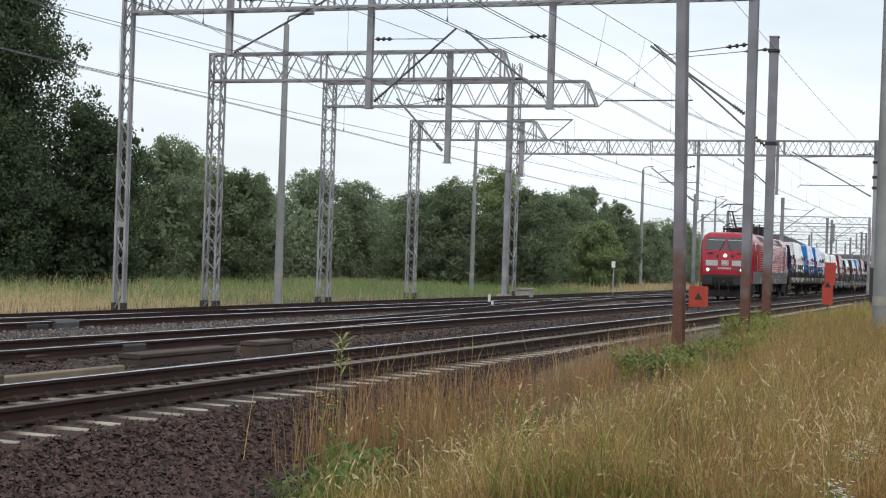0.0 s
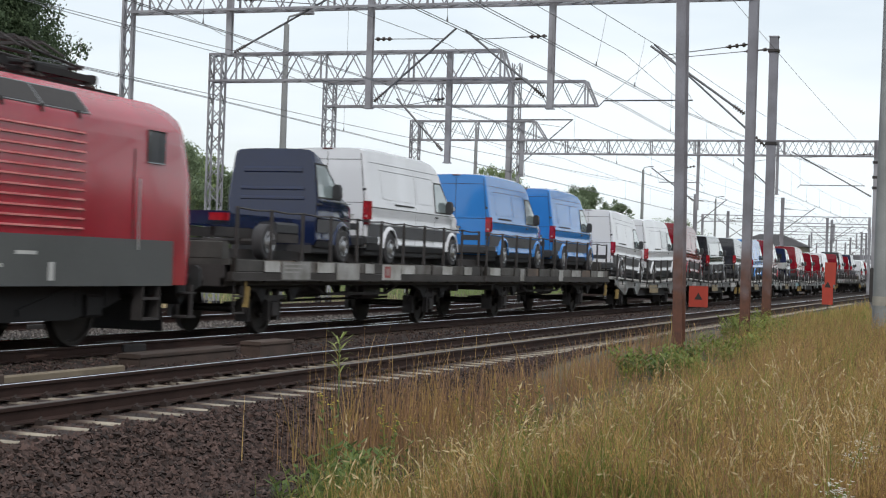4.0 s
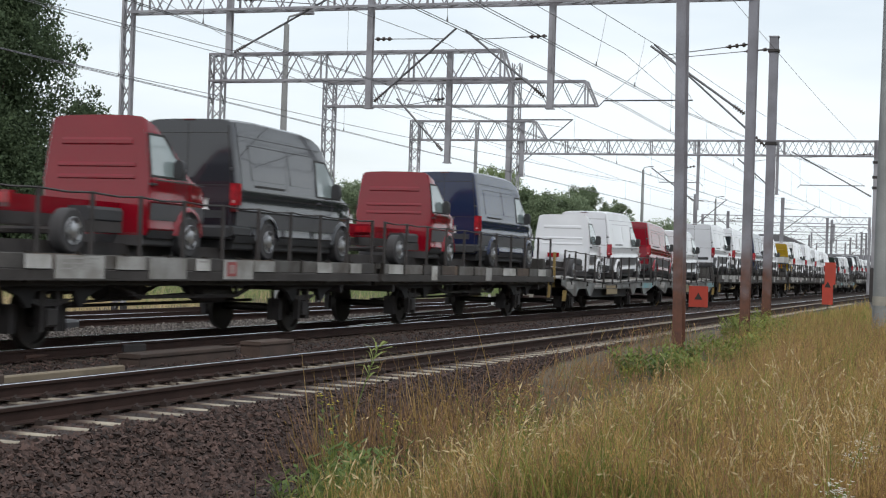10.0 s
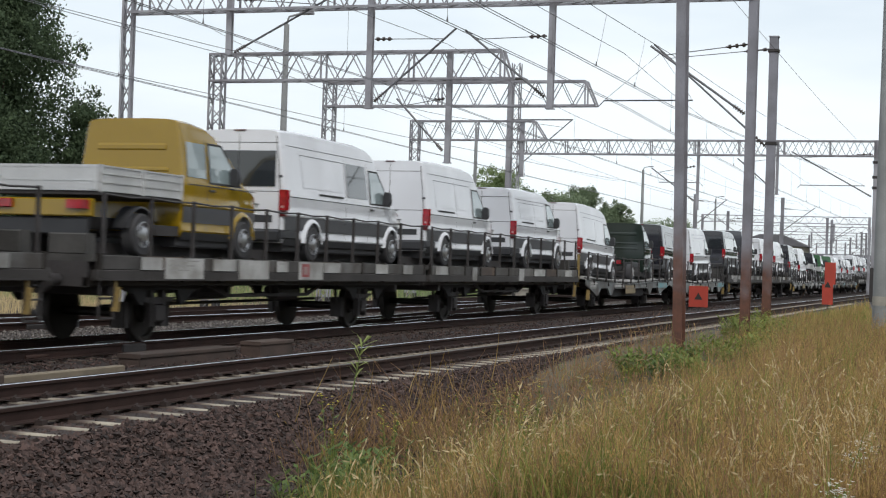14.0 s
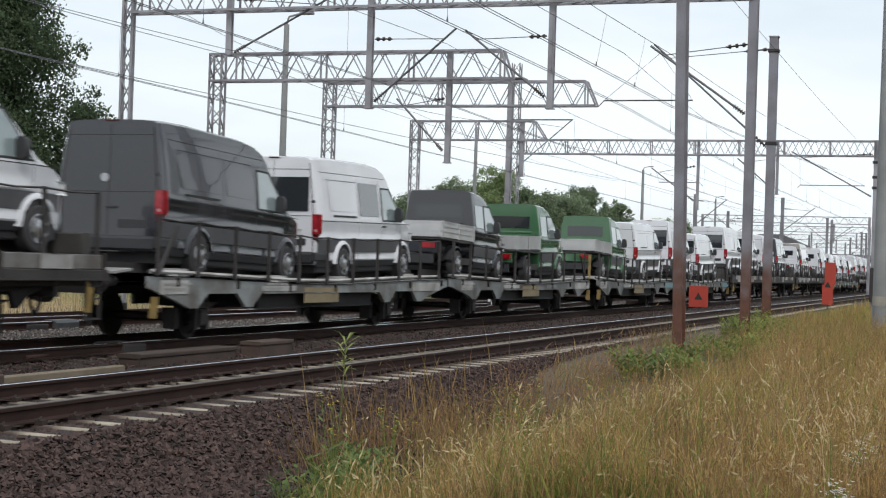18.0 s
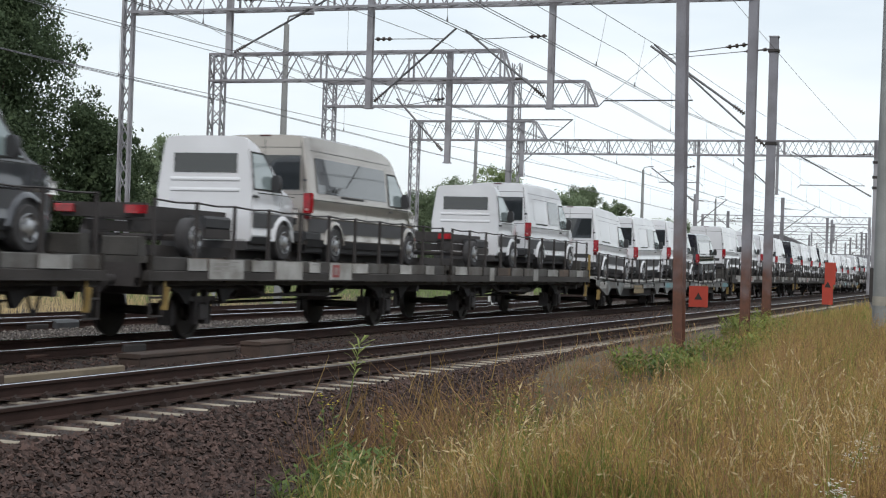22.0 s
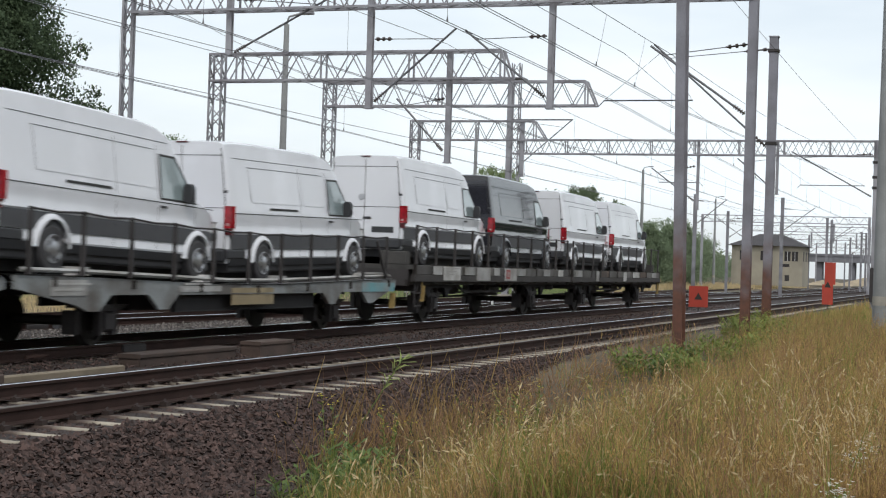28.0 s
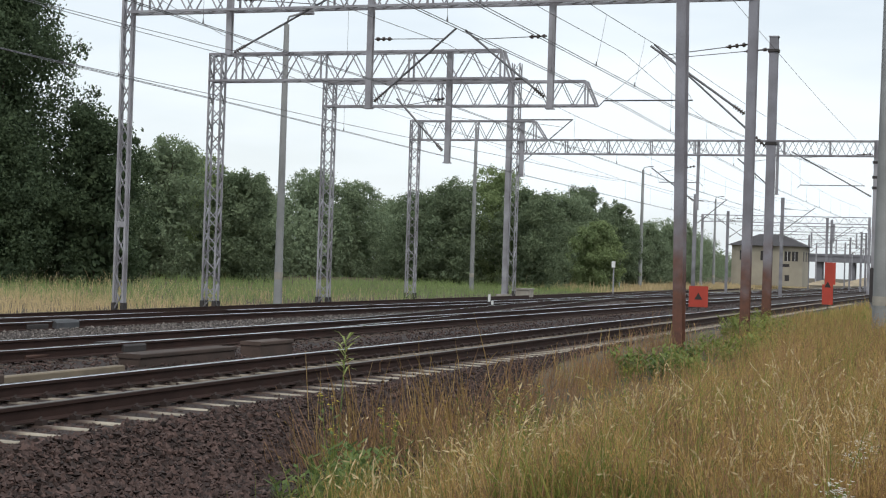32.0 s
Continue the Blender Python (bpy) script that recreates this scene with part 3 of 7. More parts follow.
m1 = h_mast("catenary_mast", 33, 5.93, -0.5, 9.4, 0.20, "H-section catenary mast rusted at its foot beside the near track", deep=0.44, paint_mat=MAST_RUST)
m3 = h_mast("catenary_mast", 47, 5.95, -0.4, 8.55, 0.25, "H-section catenary mast with a rusty foot", paint_mat=MAST_RUST)
m1.matrix_basis = Matrix.Translation((33, 5.98, -0.5)) @ Matrix.Rotation(-0.018, 4, "X") @ Matrix.Translation((-33, -5.93, 0.5))
for z in (5.35, 8.1):
    part("clamp_band", Shape().box(46.84, 47.16, 5.79, 6.11, z, z + 0.09, 0.01), DARK, m3)
bracket(m3, 47, 5.95, 5.3, 3.6, 3.1, 2.9)
# ---- overhead wires ----
def wire_run(name, label, pts, r, sag=0.0, n=6):
    t = thing(name, label, "overhead wire")
    for a, b in zip(pts, pts[1:]):
        a, b = Vector(a), Vector(b)
        s = Shape()
        rows = []
        for i in range(n + 1):
            k = i / n
            p = a.lerp(b, k) - Vector((0, 0, 4 * sag * k * (1 - k)))
            rows.append([p + Vector((0, r * c, r * e)) for c, e in ((1, 0), (0, 1), (-1, 0), (0, -1), (1, 0))])
        s.grid(rows)
        part("span", s, WIRE, t)
    return t


SUPPORTS = (-22, 39.5, 76, 125, 180, 240, 310, 400, 520)
CATENARIES = (
    (NEAR_TRACK, 5.72, 1.35, 0.30, 0.045, (0.1, -0.45, 0.2, -0.2), "contact wires over the near track"),
    (TRAIN_TRACK, 5.78, 1.6, 0.45, 0.045, (0.2, -0.2, 0.2, -0.2), "contact wires over the train's track"),
    (THIRD_TRACK, 5.72, 1.3, 0.30, 0.06, (-0.2, -0.1, 0.2, -0.2), "contact wires over the siding"))
for y, zc, up, sag, pair, zigzag, label in CATENARIES:
    stag = [zigzag[i] if i < 4 else (0.2 if i % 2 else -0.2) for i in range(len(SUPPORTS))]
    for d in (-pair, pair):
        wire_run("contact_wire", "thin dark " + label, [(x, y + s + d, zc) for x, s in zip(SUPPORTS, stag)], 0.008, 0.03, 3)
    ms = wire_run("messenger_wire", "sagging carrier wire above the " + label, [(x, y + s, zc + up) for x, s in zip(SUPPORTS, stag)], 0.008, sag, 8)
    for (xa, sa), (xb, sb) in zip(list(zip(SUPPORTS, stag))[:5], list(zip(SUPPORTS, stag))[1:6]):
        n = max(3, round((xb - xa) / 7))
        for i in range(1, n):
            k = i / n
            xd, yd = xa + (xb - xa) * k, y + sa + (sb - sa) * k
            part("dropper", Shape().rod((xd, yd, zc), (xd, yd, zc + up - 4 * sag * k * (1 - k)), 0.004, 4).rod((xd, yd, zc), (xd, yd, zc + 0.10), 0.022, 5, 0.008), WIRE, ms)
# a second line of wires runs in beside the near track and is anchored past the mast
for d in (-0.045, 0.045):
    wire_run("contact_wire", "thin dark contact wire running in beside the near track", [(-22, 8.35 + d, 5.7), (39.5, 7.55 + d, 5.7), (76, 6.9 + d, 6.6)], 0.008, 0.03, 4)
ms = wire_run("messenger_wire", "sagging carrier wire running in beside the near track", [(-22, 8.6, 7.1), (39.5, 7.3, 6.85), (76, 6.5, 7.5)], 0.008, 0.25, 8)
for x in (9.0, 17.2, 24.0, 31.7, 35.3):
    k = (x + 22) / 61.5
    part("dropper", Shape().rod((x, 8.35 - 0.8 * k, 5.7), (x, 8.6 - 1.3 * k, 7.1 - 0.25 * k - k * (1 - k)), 0.004, 4).rod((x, 8.35 - 0.8 * k, 5.7), (x, 8.35 - 0.8 * k, 5.8), 0.022, 5, 0.008), WIRE, ms)
wire_run("contact_wire", "thin dark contact wire of the crossover", [(-22, 22.3, 5.7), (39.5, 18.75, 5.7), (56, 17.4, 5.7), (76, 15.8, 5.8), (125, 13.9, 5.8)], 0.008, 0.04, 4)
wire_run("messenger_wire", "sagging carrier wire of the crossover", [(-22, 22.3, 7.1), (39.5, 18.75, 7.0), (56, 17.4, 6.9), (76, 15.8, 7.2), (125, 13.9, 7.2)], 0.008, 0.3, 8)
wire_run("feeder_wire", "feeder wire carried on the gantry masts", [(-22, 22.6, 8.2), (39.5, 23.3, 9.3), (71, 26, 8.8), (125, 28, 8.8)], 0.008, 0.5, 8)
wire_run("feeder_wire", "feeder wire along the near masts", [(-22, 6.5, 9.2), (33, 5.95, 8.3), (76, 5.6, 8.0), (125, 4.8, 8.2), (240, 4.8, 8.2)], 0.008, 0.12, 8)

# ---- farther gantries, narrow and repeating down the line ----
for gx, z0 in ((178, 7.5), (212, 7.5), (250, 7.4), (310, 7.4), (400, 7.4)):
    t = thing("catenary_gantry", "distant grey steel gantry over the tracks", "catenary gantry", group="gantries over the tracks")
    part("chord", Shape().bar((gx, 11.6, z0), (gx, 30, z0), 0.09, 0.09), STEEL, t)
    part("chord", Shape().bar((gx, 11.6, z0 + 0.75), (gx, 30, z0 + 0.75), 0.09, 0.09), STEEL, t)
    s = Shape()
    for i in range(34):
        ya = 11.6 + i * 18.4 / 34
        s.bar((gx, ya, z0 + (0.75 if i % 2 else 0)), (gx, ya + 18.4 / 34, z0 + (0 if i % 2 else 0.75)), 0.06, 0.04)
    part("lacing", s, STEEL, t)["kind"] = "stuff"
    for y in (11.6, 30):
        part("leg", Shape().box(gx - 0.13, gx + 0.13, y - 0.13, y + 0.13, -0.4 if y < 20 else 0.0, z0 + 0.8), STEEL, t)
    for y in (13.8, 19.6):
        part("drop_post", Shape().box(gx - 0.1, gx + 0.1, y + 1.5, y + 1.7, 5.4, z0), STEEL, t)
        part("bracket_tube", Shape().rod((gx, y + 1.6, 5.6), (gx, y - 0.6, 7.0), 0.03), WIRE, t)
for x, y, h, out in ((109, 18.9, 7.0, -2.2), (120, 14.2, 7.4, -2.4), (142, 20.2, 7.9, 2.6), (147, 22.4, 7.4, -2.6), (159, 14.4, 7.4, -2.5), (164, 14.4, 7.4, 2.4), (190, 12.3, 7.4, -2.4), (204, 14.2, 7.4, -2.4), (208, 13.9, 7.4, 2.4), (223, 22.6, 7.4, -2.4), (232, 17.7, 7.4, -2.4), (275, 16.0, 8.0, 2.4), (290, 23.0, 8.0, 2.4), (330, 17.0, 8.0, -2.4), (350, 21.0, 8.0, -2.4)):
    m = h_mast("catenary_mast", x, y, -0.3, h, 0.24, "distant steel catenary mast between the tracks")
    bracket(m, x, y, 5.0, out, 1.7, 1.6)
mm = h_mast("catenary_mast", 84, 25.15, -0.1, 11.9, 0.26, "tall grey mast behind the siding", paint_mat=STEEL)
bracket(mm, 84, 25.15, 6.8, -3.6, 2.95, 2.94)
part("stay_tube", Shape().rod((84, 25.0, 9.76), (84, 21.5, 9.76), 0.04, 8), WIRE, mm)
part("stay_strut", Shape().rod((84, 24.0, 9.76), (84, 24.9, 9.2), 0.025, 6), WIRE, mm)
lat = thing("lattice_tower", "slim lattice lighting tower behind the siding", "lighting tower")
lattice_mast(lat, 86, 25.4, -0.1, 13.2, 0.45, 0.45, 0.7)
part("platform", Shape().box(85.6, 86.6, 24.9, 25.9, 12.3, 12.36), STEEL, lat)


# ---- lamp poles ----
def lamp_pole(x, y, z0, h, r=0.13, arm=0.6, label="grey concrete lamp pole"):
    t = thing("street_lamp", label, "lamp pole")
    part("shaft", Shape().rod((x, y, z0 - 0.3), (x, y, z0 + h), r, 14, r * 0.6), POLE, t, smooth=40)
    part("base_band", Shape().rod((x, y, z0 + 0.9), (x, y, z0 + 1.15), r * 1.0, 14), CONCRETE, t, smooth=40)
    if arm:
        part("arm", Shape().rod((x, y, z0 + h), (x - 0.05, y - 0.1, z0 + h + 0.25), 0.035, 8).rod((x - 0.05, y - 0.1, z0 + h + 0.25), (x - 0.2, y - arm, z0 + h + 0.32), 0.035, 8), POLE, t)
        part("lamp_head", Shape().box(x - 0.32, x - 0.08, y - arm - 0.45, y - arm, z0 + h + 0.28, z0 + h + 0.38, 0.03), STEEL, t)
    return t


POLE = mat("pole_concrete", (0.33, 0.34, 0.34), 0.8, 0, 0.25, 1.0, 30, 0.1)
lamp_pole(48.5, 22.55, -0.1, 9.6, 0.15)
lamp_pole(92, 29.67, -0.1, 10.2, 0.15, 0.0, "grey concrete pole behind the siding")
lamp_pole(150, 31.2, 0.2, 11.2, 0.2)
lamp_pole(190, 30.5, 0.2, 10.4, 0.18)
lamp_pole(184, 42.5, 0.3, 5.5, 0.2, 0.0, "short concrete pole at the wood's edge")
lamp_pole(44.0, 2.50, -0.15, 11.5, 0.24, 0.0, "thick pale concrete pole in the grass")
sg = thing("line_marker", "thin grey post with a small round marker", "marker post")
part("post", Shape().rod((135, 29.9, 0), (135, 29.9, 2.6), 0.05), STEEL, sg)
part("marker", Shape().rod((134.9, 29.9, 2.4), (134.95, 29.9, 2.4), 0.2, 12), DARK, sg)
nb = thing("warning_post", "post with a white plate beside the siding", "warning post")
part("post", Shape().rod((100, 22.55, -0.2), (100, 22.55, 2.0), 0.05), STEEL, nb)
part("plate", Shape().box(99.9, 99.95, 22.43, 22.67, 1.7, 2.1), WHITE_LENS, nb)

# ---- orange warning boards ----
BLACK_MARK = mat("black_mark", (0.03, 0.025, 0.022), 0.7, 0, 0.2)


def board(x, y, z0, panels, w, label, tilt=0.0):
    t = thing("warning_board", label, "warning board")
    part("post", Shape().rod((x + 0.03, y, z0), (x + 0.03, y, panels[-1][1]), 0.03, 8), DARK, t)
    for i, (a, b) in enumerate(panels):
        off = tilt * i
        p = part("panel", Shape().box(x - 0.02, x, y - w / 2 - off, y + w / 2 - off, a, b, 0.003), ORANGE, t, "flat orange panel")
        if i == 0:
            m = (a + b) / 2 if len(panels) == 1 else b - 0.02
            part("triangle", Shape().prism([(y - 0.16 - off, m - 0.12), (y + 0.16 - off, m - 0.12), (y - off, m + 0.16)], "x", x - 0.026, x - 0.021), BLACK_MARK, p)
    return t


board(62, 10.52, -0.25, [(0.14, 0.97)], 0.76, "square orange warning board with a black triangle")
board(76, 6.78, -0.2, [(0.2, 1.15), (1.15, 2.2)], 0.5, "tall orange two-part warning board with a triangle", 0.10)

# ---- signal box, bridge and yard far down the line ----
CREAM = mat("cream_render", (0.42, 0.38, 0.30), 0.9, 0, 0.2, 0.5, 10)
ROOF = mat("dark_roof", (0.07, 0.065, 0.07), 0.85, 0, 0.25, 0.8, 10)
house = thing("signal_box", "cream two-storey signal box with a dark hipped roof", "signal box")
hx, hy = 215.0, 27.2
part("wall", Shape().box(hx, hx + 9, hy - 4.6, hy + 4.9, 0.2, 5.6), CREAM, house)
part("roof", Shape().add([(hx - 0.6, hy - 5.2, 5.6), (hx + 9.6, hy - 5.2, 5.6), (hx + 9.6, hy + 5.5, 5.6), (hx - 0.6, hy + 5.5, 5.6), (hx + 4.3, hy - 1.4, 7.3), (hx + 4.7, hy + 1.8, 7.3)], [(0, 3, 2, 1), (0, 1, 4), (1, 2, 5, 4), (2, 3, 5), (3, 0, 4, 5)]), ROOF, house)
for y in (-3.6, -2.6, 0.6, 3.4):
    w = part("window", Shape().box(hx - 0.03, hx + 0.05, hy + y - 0.4, hy + y + 0.4, 3.6, 4.9), DARK, house)
    part("window_frame", Shape().box(hx - 0.05, hx - 0.031, hy + y - 0.03, hy + y + 0.03, 3.6, 4.9), WHITE_LENS, w)
for x in (1.5, 4.5, 7.5):
    part("window", Shape().box(hx + x - 0.5, hx + x + 0.5, hy - 4.63, hy - 4.55, 3.6, 4.9), DARK, house)
part("sign_plate", Shape().box(hx - 0.05, hx, hy - 2.9, hy - 1.9, 2.8, 3.2), DARK, house)
part("window", Shape().box(hx - 0.03, hx + 0.05, hy - 2.9, hy - 2.3, 0.9, 1.7), DARK, house)
BRIDGE = mat("bridge_concrete", (0.20, 0.20, 0.22), 0.9, 0, 0.2, 0.3, 5)
bridge = thing("road_bridge", "long grey road bridge crossing the line far away", "bridge")
part("deck", Shape().box(600, 612, -60, 75, 7.6, 9.8), BRIDGE, bridge)
part("parapet", Shape().box(599.6, 600, -60, 75, 9.8, 10.6), BRIDGE, bridge)
for y in (-20, -6, 8, 22, 33, 45, 57, 68):
    part("pier", Shape().box(602, 610, y - 1, y + 1, 0, 7.6), BRIDGE, bridge)
SAND = mat("sand_heap", (0.45, 0.36, 0.24), 0.95, 0, 0.3, 1, 10, 0.3)
for i, (x, y, r, h) in enumerate(((330, 22, 7, 1.8), (345, 14, 6, 1.5), (300, 27, 5, 1.2))):
    t = thing("sand_heap", "pale heap of sand and rubble beside the line", "sand heap")
    rows = [[(x + r * k * math.cos(a) * (1 + 0.15 * noise.noise((a, k, i))), y + r * k * math.sin(a), 0.1 + h * (1 - k) ** 1.2) for a in [2 * math.pi * j / 16 for j in range(17)]] for k in (0.02, 0.3, 0.6, 0.85, 1.0)]
    part("heap", Shape().grid(rows), SAND, t, smooth=60)
for i, (x, y) in enumerate(((260, 30), (272, 34), (285, 33))):
    t = thing("parked_car", "small pale car parked by the signal box", "car")
    part("body", Shape().prism([(x, 0.5), (x + 0.2, 0.95), (x + 1.0, 1.05), (x + 1.6, 1.6), (x + 3.2, 1.6), (x + 4.0, 1.05), (x + 4.2, 0.5)], "y", y, y + 1.7), WHITE_LENS, t)
    for dx in (0.8, 3.3):
        for yy in (y - 0.02, y + 1.52):
            part("wheel", Shape().wheel(x + dx, yy, yy + 0.2, 0.5, [(0, 0.3), (1, 0.3)], 12), RUBBER, t)
# ---- trees ----
BARK = mat("bark", (0.09, 0.07, 0.05), 0.9, 0, 0.4, 3, 20, 0.5)
LEAF_DARK = leafy("oak_leaves", (0.092, 0.128, 0.066), (0.046, 0.069, 0.042), 0.8, 0.3)
# distance haze is mixed into these greens, so they are paler than the oak
LEAF_MID = leafy("hazy_willow_leaves", (0.255, 0.315, 0.190), (0.165, 0.215, 0.140), 0.8, 0.35)
LEAF_LIGHT = leafy("bush_leaves", (0.29, 0.36, 0.165), (0.15, 0.20, 0.10), 0.8, 0.35)
LEAF_WOOD = leafy("hazy_wood_leaves", (0.20, 0.25, 0.145), (0.12, 0.16, 0.10), 0.8, 0.35)
LEAVES = {"D": LEAF_WOOD, "M": LEAF_MID, "L": LEAF_LIGHT}


def leaf_mesh(name, clumps, leaf, rng, material):
    """Leaves scattered through clumps (centre, radius, count), most near the clump's skin and lying along it."""
    vs = []
    for c, r, n in clumps:
        d = rng.normal(size=(n, 3)) * (1, 1, 0.85)
        d /= np.linalg.norm(d, axis=1, keepdims=True) + 1e-9
        p = np.array(c) + d * r * (rng.random((n, 1)) ** 0.33) * (1 + 0.22 * rng.normal(size=(n, 1)))
        keep = p[:, 2] > 0.1
        p, d = p[keep], d[keep]
        n = len(p)
        face = d + 0.85 * rng.normal(size=(n, 3))
        face /= np.linalg.norm(face, axis=1, keepdims=True) + 1e-9
        e1 = np.cross(face, rng.normal(size=(n, 3)))
        e1 /= np.linalg.norm(e1, axis=1, keepdims=True) + 1e-9
        e2 = np.cross(face, e1)
        w = leaf * (0.5 + rng.random((n, 1)))
        vs.append(np.stack([p - e1 * w * 0.5, p + e2 * w * 0.32, p + e1 * w * 0.5, p - e2 * w * 0.32], 1))
    v = np.concatenate(vs)
    me = bpy.data.meshes.new(name)
    me.from_pydata(v.reshape(-1, 3).tolist(), [], np.arange(len(v) * 4).reshape(-1, 4).tolist())
    me.materials.append(material)
    return me


def tree(x, y, h, spread, leaves, seed, leaf=0.3, count=9000, low=0.05, label="", lumps=60):
    """A trunk with limbs, and a crown of leafy lumps: dense inside, with smaller sprays breaking its outline."""
    rng = random.Random(seed)
    z0 = ground_z(x, y) - 0.1
    t = thing("tree", label, "tree", Matrix.Translation((x, y, z0)), group="trees behind the tracks")
    trunk = Shape().rod((0, 0, 0), (0, 0, h * 0.35), 0.022 * h, 9, 0.016 * h, False).rod((0, 0, h * 0.35), (0.1, 0.05, h * 0.8), 0.016 * h, 7, 0.006 * h, False)
    part("trunk", trunk, BARK, t)
    clumps = []

    def profile_at(k):
        return math.sin(math.pi * min(1, k * 0.80 + 0.18)) ** 0.6
    for i in range(lumps):
        k = low + (0.93 - low) * (i + rng.random()) / lumps
        a = rng.random() * 2 * math.pi
        prof = profile_at(k)
        r = spread * prof * (0.25 + 0.62 * math.sqrt(rng.random()))
        c = (r * math.cos(a), r * math.sin(a), h * k)
        cr = spread * (0.17 + 0.17 * rng.random()) * (0.6 + 0.4 * prof)
        clumps.append((c, cr, int(0.72 * count / lumps)))
        if rng.random() < 0.1:
            s = h * max(0.08, k * 0.6)
            part("limb", Shape().rod((0, 0, s), c, 0.006 * h, 5, 0.002 * h, False), BARK, t)
    for i in range(lumps):
        k, a = low + (1.0 - low) * rng.random(), rng.random() * 2 * math.pi
        r = spread * profile_at(k) * (0.85 + 0.25 * rng.random())
        clumps.append(((r * math.cos(a), r * math.sin(a), h * k * 0.98), spread * (0.07 + 0.06 * rng.random()), int(0.18 * count / lumps)))
    part("crown", leaf_mesh("crown", clumps, leaf, np.random.default_rng(seed), leaves), None, t)
    heart = [((0, 0, h * (low + 0.1 + 0.68 * i / 6)), spread * 0.45 * profile_at(low + 0.1 + 0.68 * i / 6), count // 45) for i in range(7)]
    part("inner_foliage", leaf_mesh("inner_foliage", heart, 0.27, np.random.default_rng(seed + 500), leaves), None, t, "shaded leaves deep in the crown")
    return t


WORDS = {"D": "dark green broad-crowned tree at the field's edge", "M": "grey-green willow tree at the field's edge", "L": "light green bushy tree at the field's edge"}
tree(62, 44.0, 15.4, 4.9, LEAF_DARK, 1, 0.145, 120000, 0.03, "tall dark green oak towering beside the line", 150)
tree(64, 39.4, 8.6, 2.9, LEAF_DARK, 2, 0.145, 34000, 0.02, WORDS["D"], 70)
tree(58, 43, 9.0, 4.6, LEAF_DARK, 3, 0.145, 34000, 0.02, WORDS["D"], 70)
for i, (x, y, h, r, k) in enumerate(((84, 46.9, 8.9, 3.2, "M"), (92, 48.8, 8.6, 3.2, "L"), (86, 42.5, 7.0, 2.8, "D"), (108, 53.7, 7.8, 3.2, "M"), (116, 55.1, 6.7, 3.0, "M"), (118, 52.2, 8.9, 3.6, "M"), (122, 50.0, 8.3, 3.5, "M"), (136, 52.2, 7.3, 3.6, "M"), (114, 41.1, 7.2, 3.2, "D"))):
    tree(x, y, h, r, LEAVES[k], 20 + i, 0.15, 30000, 0.03, WORDS[k])
for i, (x, y, h, r, k) in enumerate(((112, 37.7, 8.1, 3.2, "D"), (116, 35.7, 9.4, 3.5, "L"), (114, 32.1, 7.7, 3.3, "D"), (130, 33.6, 8.3, 3.3, "M"), (138, 34.0, 9.5, 3.0, "D"), (148, 33.4, 8.4, 2.7, "D"), (126, 29.9, 5.7, 2.4, "L"), (170, 34.9, 7.0, 3.0, "M"), (185, 34.9, 8.0, 4.0, "M"), (250, 43, 7.2, 6.0, "M"))):
    tree(x, y, h, r, LEAVES[k], 40 + i, 0.15, 30000, 0.03, WORDS[k])

# the undergrowth and wood behind the single trees
rng_w = np.random.default_rng(7)
clumps = []
for i in range(190):
    x = 60 + 150 * rng_w.random()
    y = lerp(x, (60, 46), (90, 51), (125, 50), (140, 38), (220, 37)) + 9 * rng_w.random() - 2
    hmax = lerp(x, (60, 6.0), (100, 5.0), (140, 6.0), (220, 5.0))
    for z in (1.0, 2.6, 4.2):
        if z < hmax:
            clumps.append(((x, y, z + 0.6 * rng_w.random()), 1.7 + 0.8 * rng_w.random(), 260))
wood = part("undergrowth", leaf_mesh("undergrowth", clumps, 0.26, rng_w, LEAF_MID), None)
tagged(wood, "dense green undergrowth along the edge of the wood", "undergrowth", kind="stuff")
clumps = []
for i in range(260):
    x = 215 + 900 * rng_w.random()
    y = 45 + 0.12 * (x - 215) + 40 * rng_w.random()
    for z in (1.5, 4.0, 6.0):
        clumps.append(((x, y, z + rng_w.random()), 3.5, 60))
wood = part("far_woods", leaf_mesh("far_woods", clumps, 0.9, rng_w, LEAF_MID), None)
tagged(wood, "hazy green woods far down the line", "woods", kind="stuff")

# trees behind the viewpoint, seen only as reflections
clumps = []
for i in range(520):
    x = -60 + 560 * rng_w.random()
    y = -26 - 16 * rng_w.random() - 0.03 * max(0, x)
    tall = 6.0 + 5.0 * (noise.noise((x * 0.06, 2.0, 5.0)) + 0.5)
    for z in (1.2, 3.6, 6.0, 8.4, 10.8):
        if z < tall:
            clumps.append(((x, y, z + 1.5 * rng_w.random()), 2.3 + 0.9 * rng_w.random(), 48))
wood = part("woods_behind", leaf_mesh("woods_behind", clumps, 1.0, rng_w, LEAF_DARK), None)
tagged(wood, "row of green trees across the meadow from the line", "woods", kind="stuff")
# ---- train: each thing's x runs from its front end backwards, z from the railhead ----
MOVING = []
TRAIN_HOME = Matrix.Translation((0, TRAIN_TRACK, TRAIN_Z))
SILL_GREY = mat("sill_grey", (0.285, 0.305, 0.31), 0.7, 0.1, 0.4, 1.6, 25, 0.1, tint=(0.13, 0.118, 0.108), rand=0.25, amount=0.55)
SILL_BROWN = mat("sill_brown", (0.062, 0.055, 0.053), 0.75, 0.1, 0.4, 1.3, 25, 0.1, tint=(0.035, 0.03, 0.028))
